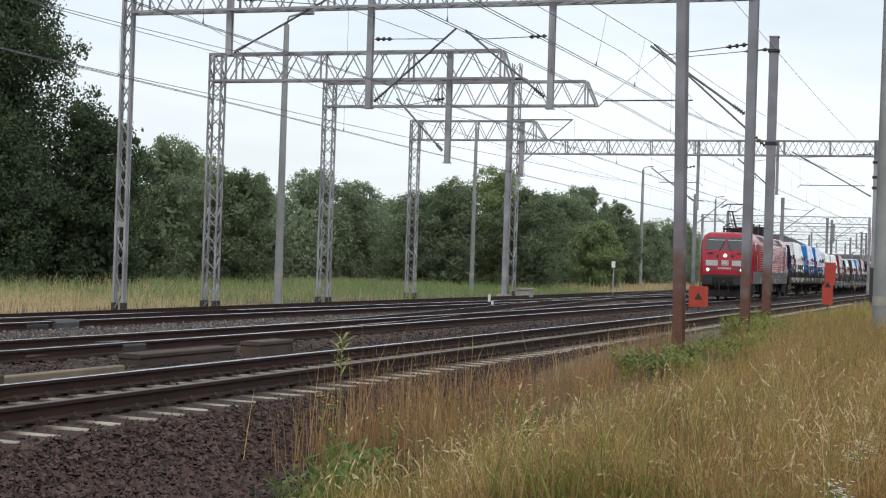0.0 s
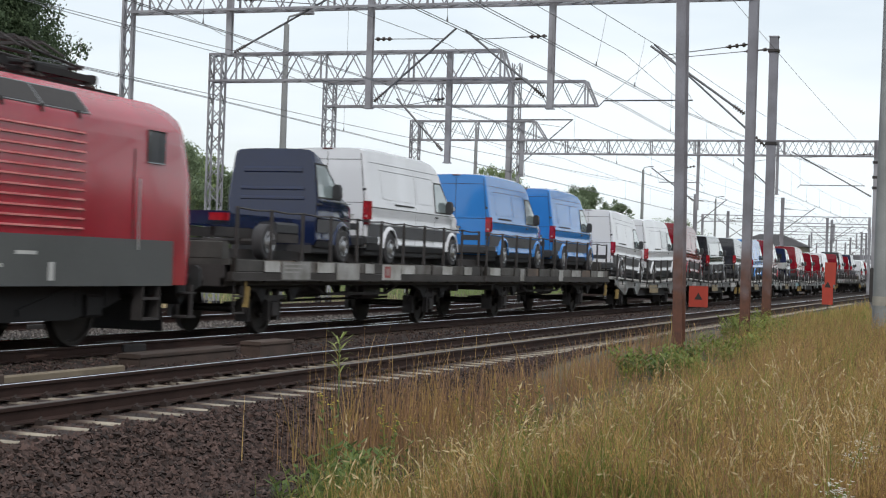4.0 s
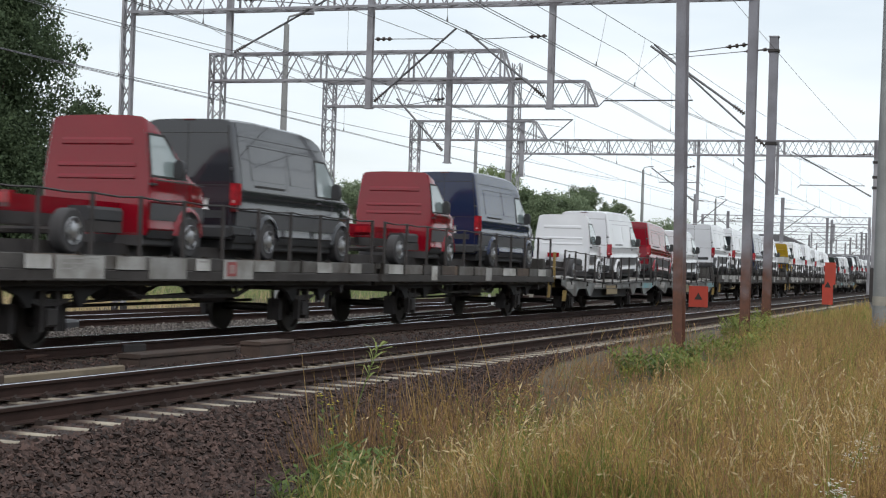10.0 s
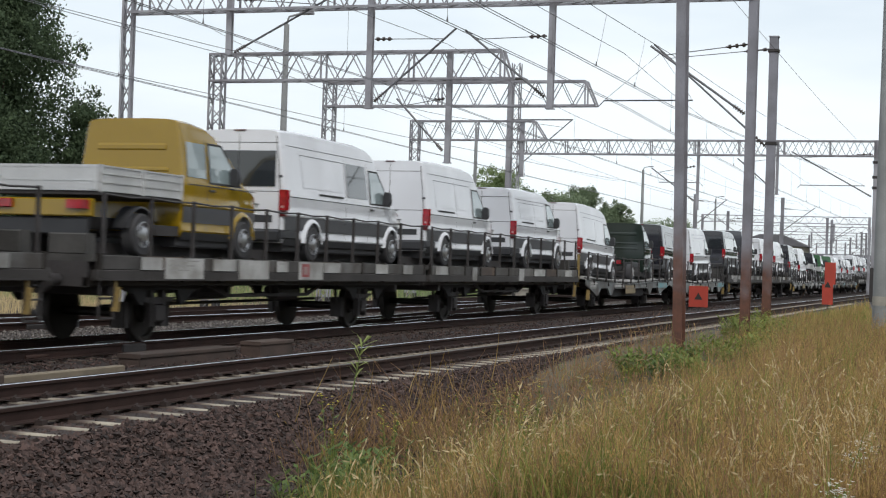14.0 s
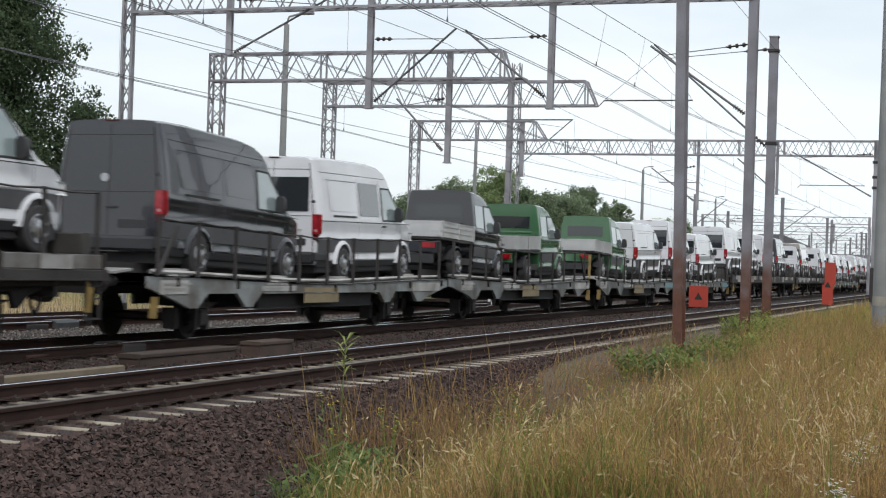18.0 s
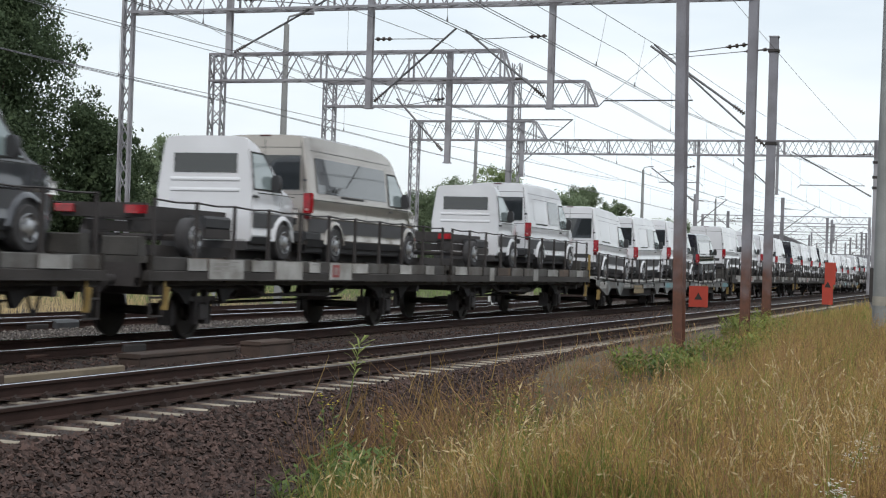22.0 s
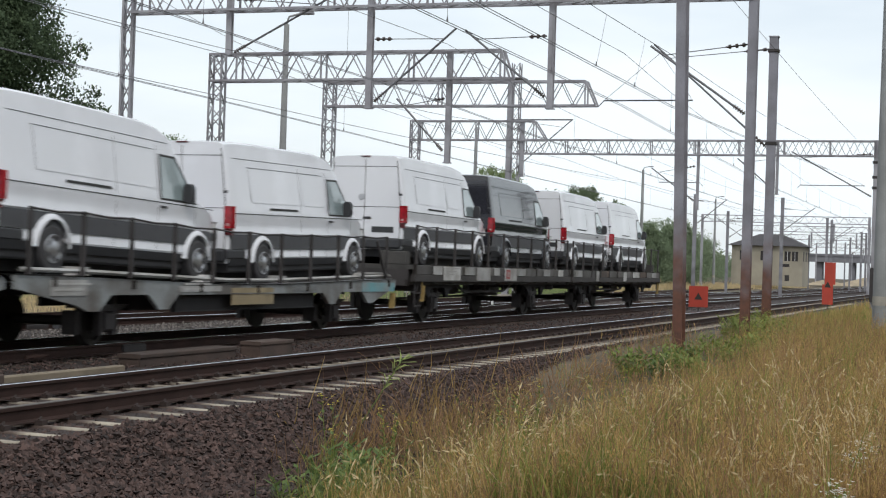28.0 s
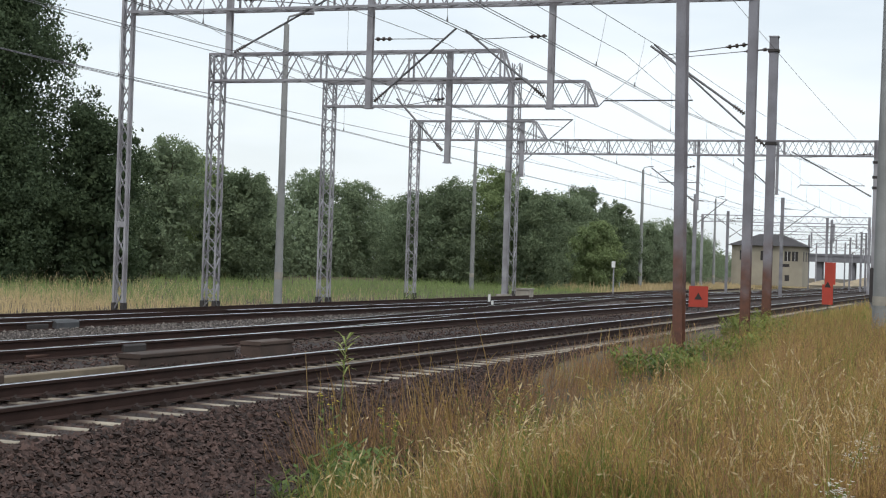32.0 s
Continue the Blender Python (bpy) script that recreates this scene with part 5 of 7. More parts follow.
def locomotive():
    t = thing("locomotive", "red electric locomotive with grey skirt and ribbed sides, headlights on", "locomotive")
    keep = []
    for sd in (-1, 1):
        part("skirt", Shape().box(1.62, LOCO_LEN - 1.62, sd * 1.49, sd * 1.512, 0.94, 1.66), LOCO_GREY, t, "dark grey lower side panel")
    part("body", hull([0.95, 1.66, 2.2, 2.75, 3.20]), LOCO_RED, t, smooth=30)
    part("roof", hull([3.20, 3.38, 3.46, 3.62, 3.76, 3.82, 3.88]), LOCO_RED, t, smooth=30)
    for sd in (-1, 1):
        s = Shape()
        s.prism([(sd * 1.490, 3.455), (sd * 1.215, 3.775), (sd * 1.18, 3.74), (sd * 1.455, 3.42)], "x", 4.3, 15.4)
        part("roof_slope_panel", s, ROOF_SILVER, t, "silver sloping roof panel", 0)
        for x in (4.45, 5.75, 13.0, 14.2):
            part("roof_grille", Shape().prism([(sd * 1.482, 3.475), (sd * 1.235, 3.762), (sd * 1.225, 3.752), (sd * 1.472, 3.465)], "x", x, x + 1.15), DARK, t, "dark ventilation grille")
        for i in range(12):
            x = 4.6 + i * 0.95
            part("panel_clip", Shape().box(x, x + 0.06, sd * 1.44, sd * 1.515, 3.36, 3.47), DARK, t)
        for i in range(11):
            z = 1.76 + i * 0.138
            part("side_rib", Shape().prism([(sd * 1.498, z), (sd * 1.535, z + 0.004), (sd * 1.530, z + 0.022), (sd * 1.498, z + 0.034)], "x", 4.35, 15.25), RIB_GLINT, t, "horizontal pressed rib with its sky highlight painted pink")
        for x in (2.25, LOCO_LEN - 2.25):
            part("cab_side_window", Shape().box(x - 0.28, x + 0.28, sd * 1.485, sd * 1.512, 2.86, 3.38, 0.02), SCREEN, t)
            dx = x + (0.65 if x < 9 else -0.65)
            part("cab_door_seam", Shape().box(dx - 0.01, dx + 0.01, sd * 1.49, sd * 1.508, 1.1, 3.05), DARK, t)
            part("door_handrail", Shape().rod((dx + 0.12, sd * 1.54, 1.5), (dx + 0.12, sd * 1.54, 2.6), 0.015), RIM, t)
            part("cab_step", Shape().box(x - 0.25, x + 0.25, sd * 1.3, sd * 1.5, 0.40, 0.44).box(x - 0.25, x + 0.25, sd * 1.3, sd * 1.5, 0.72, 0.76).box(x - 0.27, x - 0.25, sd * 1.3, sd * 1.5, 0.4, 0.95).box(x + 0.25, x + 0.27, sd * 1.3, sd * 1.5, 0.4, 0.95), DARK, t)
        for x in (4.8, 7.0, 11.9, 14.4):
            part("white_marking", Shape().box(x, x + 0.14, sd * 1.512, sd * 1.518, 1.02, 1.28), LIGHT_GREY, t)
        for x, w, z in ((9.6, 0.9, 1.38), (9.8, 0.5, 1.28), (12.9, 0.4, 1.2), (13.6, 0.5, 1.38)):
            part("illegible_marking", Shape().box(x, x + w, sd * 1.512, sd * 1.517, z, z + 0.05), LIGHT_GREY, t)
        part("side_emblem", Shape().box(9.9, 10.35, sd * 1.50, sd * 1.552, 2.38, 2.68), LIGHT_GREY, t)
    for end in (0, 1):
        def fx(x):
            return x if end == 0 else LOCO_LEN - x
        lens = HEADLIGHT if end == 0 else WHITE_LENS
        for sd in (-1, 1):
            s = Shape()
            rows = []
            for z in (2.84, 3.0, 3.2, 3.4, 3.58):
                rows.append([(fx(nose_x(z) - 0.012), sd * y, z) for y in (0.045, 0.3, 0.6, lerp(z, (2.84, 1.20), (3.58, 1.12)))])
            part("windscreen", s.grid(rows), SCREEN, t, "cab windscreen pane with a pale sun blind")
            rows = [[(fx(nose_x(z) - 0.02), sd * y, z) for y in (0.08, 0.5, 1.02)] for z in (3.40, 3.43)]
            part("blind_edge", Shape().grid(rows), LIGHT_GREY, t)
            part("wiper", Shape().rod((fx(nose_x(2.78) - 0.05), sd * 0.35, 2.76), (fx(nose_x(3.3) - 0.04), sd * 0.06, 3.36), 0.018), DARK, t)
            part("headlight", Shape().rod((fx(0.69), sd * 0.97, 1.70), (fx(0.74), sd * 0.97, 1.70), 0.082, 18), lens, t, "round headlight")
            part("lamp_ring", Shape().rod((fx(0.70), sd * 0.97, 1.70), (fx(0.745), sd * 0.97, 1.70), 0.105, 18), SCREEN, t)
            part("marker_light", Shape().rod((fx(0.70), sd * 0.74, 1.70), (fx(0.74), sd * 0.74, 1.70), 0.09, 14), SCREEN, t)
            part("nose_panel", Shape().box(min(fx(0.70), fx(0.80)), max(fx(0.70), fx(0.80)), min(sd * 0.40, sd * 1.08), max(sd * 0.40, sd * 1.08), 1.93, 2.24), LIGHT_GREY, t, "light grey front panel")
            bf = part("buffer", Shape().rod((fx(0.07), sd * 0.88, 1.05), (fx(0.78), sd * 0.88, 1.05), 0.12, 12).rod((fx(0.42), sd * 0.88, 1.05), (fx(0.80), sd * 0.88, 1.05), 0.19, 14), LOCO_BLACK, t, smooth=40)
            part("buffer_plate", Shape().prism([(sd * 0.60, 0.92), (sd * 0.68, 0.86), (sd * 1.10, 0.86), (sd * 1.18, 0.92), (sd * 1.18, 1.22), (sd * 1.10, 1.28), (sd * 0.68, 1.28), (sd * 0.60, 1.22)], "x", min(fx(0.0), fx(0.07)), max(fx(0.0), fx(0.07))), BLOCK_GREY, bf)
            part("step_bracket", Shape().box(min(fx(0.62), fx(0.9)), max(fx(0.62), fx(0.9)), sd * 1.12, sd * 1.42, 0.40, 0.44).box(min(fx(0.62), fx(0.9)), max(fx(0.62), fx(0.9)), sd * 1.12, sd * 1.42, 0.80, 0.83).bar((fx(0.76), sd * 1.40, 0.40), (fx(0.76), sd * 1.40, 0.95), 0.05, 0.05).bar((fx(0.76), sd * 1.14, 0.40), (fx(0.76), sd * 1.14, 0.95), 0.05, 0.05), DARK, t)
            for y in (0.30, 0.48):
                h = Shape()
                line = [(fx(0.62), sd * y, 1.10), (fx(0.46), sd * y, 0.98), (fx(0.42), sd * (y - 0.03), 0.70), (fx(0.50), sd * (y - 0.08), 0.48)]
                for p_, q_ in zip(line, line[1:]):
                    h.rod(p_, q_, 0.028, 7)
                part("brake_hose", h, LOCO_BLACK, t)
            part("nose_grille", Shape().box(min(fx(0.73), fx(0.80)), max(fx(0.73), fx(0.80)), sd * 0.70, sd * 1.0, 2.64, 2.69), DARK, t)
            part("camera_pod", Shape().rod((fx(0.70), sd * 0.42, 2.50), (fx(0.82), sd * 0.42, 2.50), 0.07, 10), DARK, t)
        part("top_headlight", Shape().rod((fx(nose_x(2.52) - 0.05), 0, 2.52), (fx(nose_x(2.52)), 0, 2.52), 0.085, 18), lens, t, "round upper headlight")
        for k, (g, m) in enumerate(((0.0, LIGHT_GREY), (0.025, LOCO_RED), (0.05, LIGHT_GREY))):
            part("nose_emblem", Shape().box(min(fx(0.706 - 0.004 * k), fx(0.8)), max(fx(0.706 - 0.004 * k), fx(0.8)), -0.21 + g, 0.21 - g, 1.95 + g, 2.25 - g), m, t, "plain pale and red square emblem")
        for i in range(7):
            y = -0.36 + i * 0.11
            part("number_bar", Shape().box(min(fx(0.705), fx(0.74)), max(fx(0.705), fx(0.74)), y, y + 0.075, 1.74, 1.84), LIGHT_GREY, t)
        part("buffer_beam", Shape().box(min(fx(0.62), fx(0.95)), max(fx(0.62), fx(0.95)), -1.22, 1.22, 0.62, 1.46, 0.16), LOCO_BLACK, t)
        part("snow_plough", Shape().prism([(fx(0.80), 0.18), (fx(0.84), 0.16), (fx(0.92), 0.66), (fx(0.88), 0.68)], "y", -0.92, 0.92), LOCO_BLACK, t)
        part("coupler_hook", Shape().rod((fx(0.25), 0, 1.03), (fx(0.7), 0, 1.03), 0.07, 8).rod((fx(0.35), 0.2, 1.0), (fx(0.4), 0.25, 0.45), 0.03, 6).rod((fx(0.35), -0.25, 1.0), (fx(0.4), -0.3, 0.45), 0.03, 6), DARK, t)
    for c in (4.84, LOCO_LEN - 4.84):
        fr = Shape()
        for sd in (-1, 1):
            fr.prism([(c - 2.3, 0.72), (c - 1.9, 0.60), (c - 0.9, 0.42), (c + 0.9, 0.42), (c + 1.9, 0.60), (c + 2.3, 0.72), (c + 2.2, 0.92), (c - 2.2, 0.92)], "y", sd * 0.98, sd * 1.12)
            for d in (-1.45, 1.45):
                fr.box(c + d - 0.22, c + d + 0.22, sd * 1.05 - 0.13, sd * 1.05 + 0.13, 0.45, 0.80, 0.04)
                fr.rod((c + d - 0.42, sd * 1.06, 0.62), (c + d - 0.42, sd * 1.06, 0.95), 0.09, 10).rod((c + d + 0.42, sd * 1.06, 0.62), (c + d + 0.42, sd * 1.06, 0.95), 0.09, 10)
            fr.bar((c - 0.5, sd * 1.1, 0.55), (c + 1.2, sd * 1.1, 0.95), 0.1, 0.1)
        part("bogie_frame", fr, LOCO_BLACK, t)
        for d in (-1.45, 1.45):
            wheelset(t, c + d, 0.625, keep)
    eq = Shape().box(7.9, 11.6, -1.15, 1.15, 0.32, 0.95, 0.06).box(7.2, 7.8, -1.3, -0.8, 0.4, 0.9, 0.04).box(11.8, 12.4, -1.3, -0.8, 0.4, 0.9, 0.04)
    part("transformer_box", eq, LOCO_BLACK, t)
    for x in (7.45, 12.05):
        part("sandbox", Shape().box(x - 0.25, x + 0.25, -1.34, -1.2, 0.45, 0.92, 0.03), LOCO_GREY, t)
    # roof gear
    for sd in (-1, 1):
        part("roof_walkway", Shape().box(3.3, 17.0, sd * 0.80, sd * 0.98, 3.86, 3.93, 0.02), DARK, t)
        part("busbar", Shape().rod((5.2, sd * 0.45, 4.36), (15.4, sd * 0.45, 4.34), 0.028), DARK, t)
    for i, x in enumerate((5.3, 6.6, 8.4, 9.3, 10.6, 11.6, 12.5, 15.3)):
        for y in (-0.45, 0.45):
            ins = Shape().rod((x, y, 3.86), (x, y, 4.34), 0.04, 8)
            for k in range(4):
                ins.rod((x, y, 3.95 + 0.09 * k), (x, y, 3.985 + 0.09 * k), 0.085, 10)
            part("insulator", ins, INSULATOR, t)
    for x, w, y0, y1, h in ((8.7, 0.55, -0.75, -0.2, 0.62), (9.6, 0.8, -0.6, 0.3, 0.50), (10.75, 0.45, -0.8, -0.3, 0.66), (11.35, 0.9, -0.5, 0.5, 0.44), (12.4, 0.4, 0.1, 0.7, 0.55)):
        part("roof_switch", Shape().box(x, x + w, y0, y1, 3.86, 3.86 + h, 0.06), LOCO_BLACK, t, "dark roof switchgear box")
        part("switch_top", Shape().rod((x + 0.12, (y0 + y1) / 2, 3.86 + h), (x + 0.12, (y0 + y1) / 2, 4.02 + h), 0.05, 8), DARK, t)
    for c, up, turned in ((3.9, True, 1), (6.9, False, -1), (13.7, False, 1), (16.1, False, -1)):
        p = part("pantograph" if up else "folded_pantograph", Shape().box(c - 0.75, c + 0.95, -0.56, -0.46, 4.10, 4.20).box(c - 0.75, c + 0.95, 0.46, 0.56, 4.10, 4.20).box(c + 0.78, c + 0.92, -0.56, 0.56, 4.08, 4.22).box(c - 0.75, c - 0.65, -0.56, 0.56, 4.10, 4.18).box(c - 0.1, c + 0.1, -0.56, 0.56, 4.10, 4.18), LOCO_BLACK, t, "raised pantograph touching the contact wire" if up else "folded pantograph")
        for x in (c - 0.6, c + 0.8):
            for y in (-0.5, 0.5):
                ins = Shape().rod((x, y, 3.86), (x, y, 4.10), 0.05, 8)
                for k in range(3):
                    ins.rod((x, y, 3.90 + 0.065 * k), (x, y, 3.925 + 0.065 * k), 0.09, 10)
                part("base_insulator", ins, INSULATOR, p)
        base, knee, head = ((c + 0.8, 4.24), (c - 0.95, 5.14), (c + 1.15, 5.66)) if up else ((c + 0.8 * turned, 4.26), (c - 1.0 * turned, 4.36), (c + 0.85 * turned, 4.52))
        part("lower_arm", Shape().rod((base[0], 0, base[1]), (knee[0], 0, knee[1]), 0.055, 10, 0.045), LOCO_BLACK, p)
        part("coupling_rod", Shape().rod((base[0] - 0.85 * turned, 0.1, base[1] + 0.02), (knee[0] - 0.12 * turned, 0.1, knee[1] - 0.08), 0.018), DARK, p)
        fork = Shape().rod((knee[0], -0.25, knee[1]), (knee[0], 0.25, knee[1]), 0.035)
        for y in (-1, 1):
            fork.rod((knee[0], 0.22 * y, knee[1]), (head[0], 0.42 * y, head[1] - 0.06), 0.022)
        part("upper_arm", fork, DARK, p)
        bow = Shape()
        for d in (-0.2, 0.2):
            bow.box(head[0] + d - 0.03, head[0] + d + 0.03, -0.6, 0.6, head[1] - 0.02, head[1] + 0.03)
            for y in (-1, 1):
                bow.rod((head[0] + d, 0.6 * y, head[1]), (head[0] + d, 0.98 * y, head[1] - 0.22), 0.02)
        for y in (-0.42, 0.42):
            bow.rod((head[0] - 0.22, y, head[1] - 0.05), (head[0] + 0.22, y, head[1] - 0.05), 0.02)
        part("collector_bow", bow, DARK, p)
        if not up:
            part("bow_spring", Shape().rod((c - 0.4, -0.25, 4.24), (c + 0.5, -0.25, 4.26), 0.06, 8).rod((c - 0.4, 0.25, 4.24), (c + 0.5, 0.25, 4.26), 0.06, 8), LOCO_BLACK, p)
    return t, keep


loco, loco_wheels = locomotive()
loco_home = TRAIN_HOME @ Matrix.Translation((-LOCO_LEN, 0, 0))
loco.matrix_basis = Matrix.Translation((TRAIN_START, 0, 0)) @ loco_home
WHEELSETS += loco_wheels
MOVING.append((loco, loco_home))
# ---- vans and pickups: x from the tail to the nose, z from the tyres' footing ----
def waist(z):
    return lerp(z, (0.34, 0.95), (0.40, 0.985), (0.46, 1.014), (0.57, 0.994), (0.87, 1.002), (0.90, 1.036), (0.99, 1.014), (1.16, 1.018), (1.25, 1.03), (1.36, 1.008), (1.5, 0.995), (2.3, 0.875), (2.6, 0.83))


def taper(x, L):
    return lerp(L - x, (0.0, 0.62), (0.08, 0.80), (0.35, 0.91), (1.0, 0.985), (1.5, 1.0))


def roofline(x, L, H):
    return lerp(L - x, (0.0, 0.72), (0.03, 0.86), (0.14, 1.05), (0.45, 1.20), (1.0, 1.36), (1.12, 1.45), (1.5, 1.88), (1.78, H - 0.32), (1.98, H - 0.17), (2.3, H - 0.07), (2.9, H - 0.015), (L - 1.0, H), (L - 0.3, H - 0.02), (L, H - 0.05))


def body_shell(L, H, x0):
    xs = sorted(set([x0, x0 + 0.02, x0 + 0.07] + [x0 + 0.3 + i * (L - 3.1 - x0) / 8 for i in range(9) if L - x0 > 3.6] + [L - d for d in (2.9, 2.6, 2.3, 2.1, 1.98, 1.88, 1.78, 1.64, 1.5, 1.3, 1.12, 1.0, 0.8, 0.6, 0.45, 0.3, 0.2, 0.14, 0.08, 0.03, 0.0) if L - d > x0 + 0.1]))
    rows = []
    for x in xs:
        top, w = roofline(x, L, H), taper(x, L)
        tuck = 0.965 if x == x0 else 0.99 if x == x0 + 0.02 else 1.0
        half = []
        squash = min(1.0, (top - 0.34) / 1.12)
        levels = [0.34 + (z - 0.34) * squash for z in (0.34, 0.40, 0.46, 0.57, 0.86, 0.90, 0.99, 1.16, 1.25, 1.36)]
        levels += [levels[-1] + (top - levels[-1]) * h for h in (0.3, 0.6, 0.82)]
        for z in levels:
            half.append((w * waist(z) * tuck, z if x > x0 else 0.36 + (z - 0.36) * 0.995))
        ye = half[-1][0]
        half += [(ye * 0.965, top - 0.05 * min(1, squash)), (ye * 0.90, top - 0.012), (ye * 0.7, top + 0.006), (ye * 0.35, top + 0.014)]
        rows.append([(x, -y, z) for y, z in half] + [(x, 0, top + 0.016)] + [(x, y, z) for y, z in reversed(half)])
    s = Shape().grid(rows)
    n = len(rows[0])
    s.f.append(tuple(range(n)))
    s.f.append(tuple(range(len(s.v) - n, len(s.v)))[::-1])
    return s


def patch(L, low, high, z0, z1, off=0.008, nx=6, nz=5, sides=(-1,)):
    """A sheet on the flank between z0 (low: from, to) and z1 (high: from, to)."""
    s = Shape()
    for sd in sides:
        rows = []
        for j in range(nz + 1):
            k = j / nz
            a, b, z = low[0] + (high[0] - low[0]) * k, low[1] + (high[1] - low[1]) * k, z0 + (z1 - z0) * k
            rows.append([(a + (b - a) * i / nx, sd * (taper(a + (b - a) * i / nx, L) * waist(z) + off), z) for i in range(nx + 1)])
        s.grid(rows)
    return s


VAN_MESHES = {}


def shared(key, make, material, smooth=0):
    if key not in VAN_MESHES:
        VAN_MESHES[key] = make().mesh(key[0], material, smooth)
    return VAN_MESHES[key]


def wheel_parts(t, x, y):
    sd = 1 if y > 0 else -1
    tyre = part("wheel", shared(("tyre", sd), lambda: Shape().wheel(0, -0.115, 0.115, 0, [(0, 0.21), (0.0, 0.315), (0.12, 0.343), (0.88, 0.343), (1, 0.315), (1, 0.21)], 24), RUBBER, 40), None, t, at=pose(x, y, 0.343))
    tyre.parent = t
    def rim():
        s = Shape().wheel(0, sd * 0.108, sd * 0.150, 0, [(0, 0.205), (0.35, 0.215), (0.6, 0.205), (0.3, 0.18), (0.2, 0.15), (0.55, 0.12), (0.85, 0.075), (1.0, 0.05), (1.0, 0.01)], 20)
        return s
    if sd < 0:
        part("rim", shared(("rim", sd), rim, RIM, 40), None, tyre)
        # flat dark wedges over the solid rim, painted for shaded openings
        def slots():
            s = Shape()
            for i in range(5):
                pts = [(r * math.cos(1.2566 * i + d), -0.139 + 0.012 * (r < 0.15), r * math.sin(1.2566 * i + d)) for r, d in ((0.10, -0.28), (0.185, -0.34), (0.195, 0.0), (0.185, 0.34), (0.10, 0.28))]
                s.add(pts, [(0, 1, 2, 3, 4)])
            return s
        part("rim_slots", shared(("rim_slots",), slots, RUBBER), None, tyre, "flat dark wedges for the shaded openings between the spokes")


def paint(name, color, metal=0.0, rough=0.10, gloss=0.5, coat=0.3):
    m = mat(name, color, rough, metal, 0.06, 0.8, 90, amount=0.3, tint=tuple(c * 0.93 for c in color), coat=coat)
    m.node_tree.nodes["Principled BSDF"].inputs["Specular IOR Level"].default_value = gloss
    return m


PAINTS = {
    "white": paint("white_paint", (0.74, 0.75, 0.79), coat=0.2), "red": paint("red_paint", (0.21, 0.004, 0.013)), "blue": paint("blue_paint", (0.035, 0.22, 0.62)),
    "navy": paint("navy_paint", (0.010, 0.018, 0.060), gloss=0.5), "black": paint("black_paint", (0.020, 0.020, 0.027), gloss=0.6, coat=0.5), "grey": paint("grey_paint", (0.085, 0.088, 0.102), 0.2, gloss=0.5, coat=0.7),
    "silver": paint("silver_paint", (0.42, 0.39, 0.36), 0.5), "green": paint("green_paint", (0.062, 0.155, 0.078)), "yellow": paint("yellow_paint", (0.30, 0.19, 0.010)), "darkgreen": paint("dark_green_paint", (0.018, 0.028, 0.022))}
def glass_mat(name, color):
    m = mat(name, color, 0.03, 0, 0.1, 1.5, 20, coat=1.0)
    return m


TINT = glass_mat("tinted_glass", (0.02, 0.024, 0.028))
# opaque pane; its pale colour stands in for sky showing in the glass
SKY_PANE = glass_mat("sky_pale_door_glass", (0.27, 0.33, 0.34))
STRIPE_RED = mat("stripe_red", (0.28, 0.03, 0.03), 0.5, 0, 0.15, 5, 40)
PINK_LENS = mat("pale_lens", (0.55, 0.30, 0.30), 0.15, 0, 0.2, 9, 60)
DARK_RED = mat("dark_red_lens", (0.09, 0.006, 0.008), 0.3, 0, 0.2)
# dark joints and trim, and the painted shade lines of creases and pressed panels
SEAM = mat("gap_and_crease_dark", (0.03, 0.03, 0.03), 0.8, 0, 0.1)


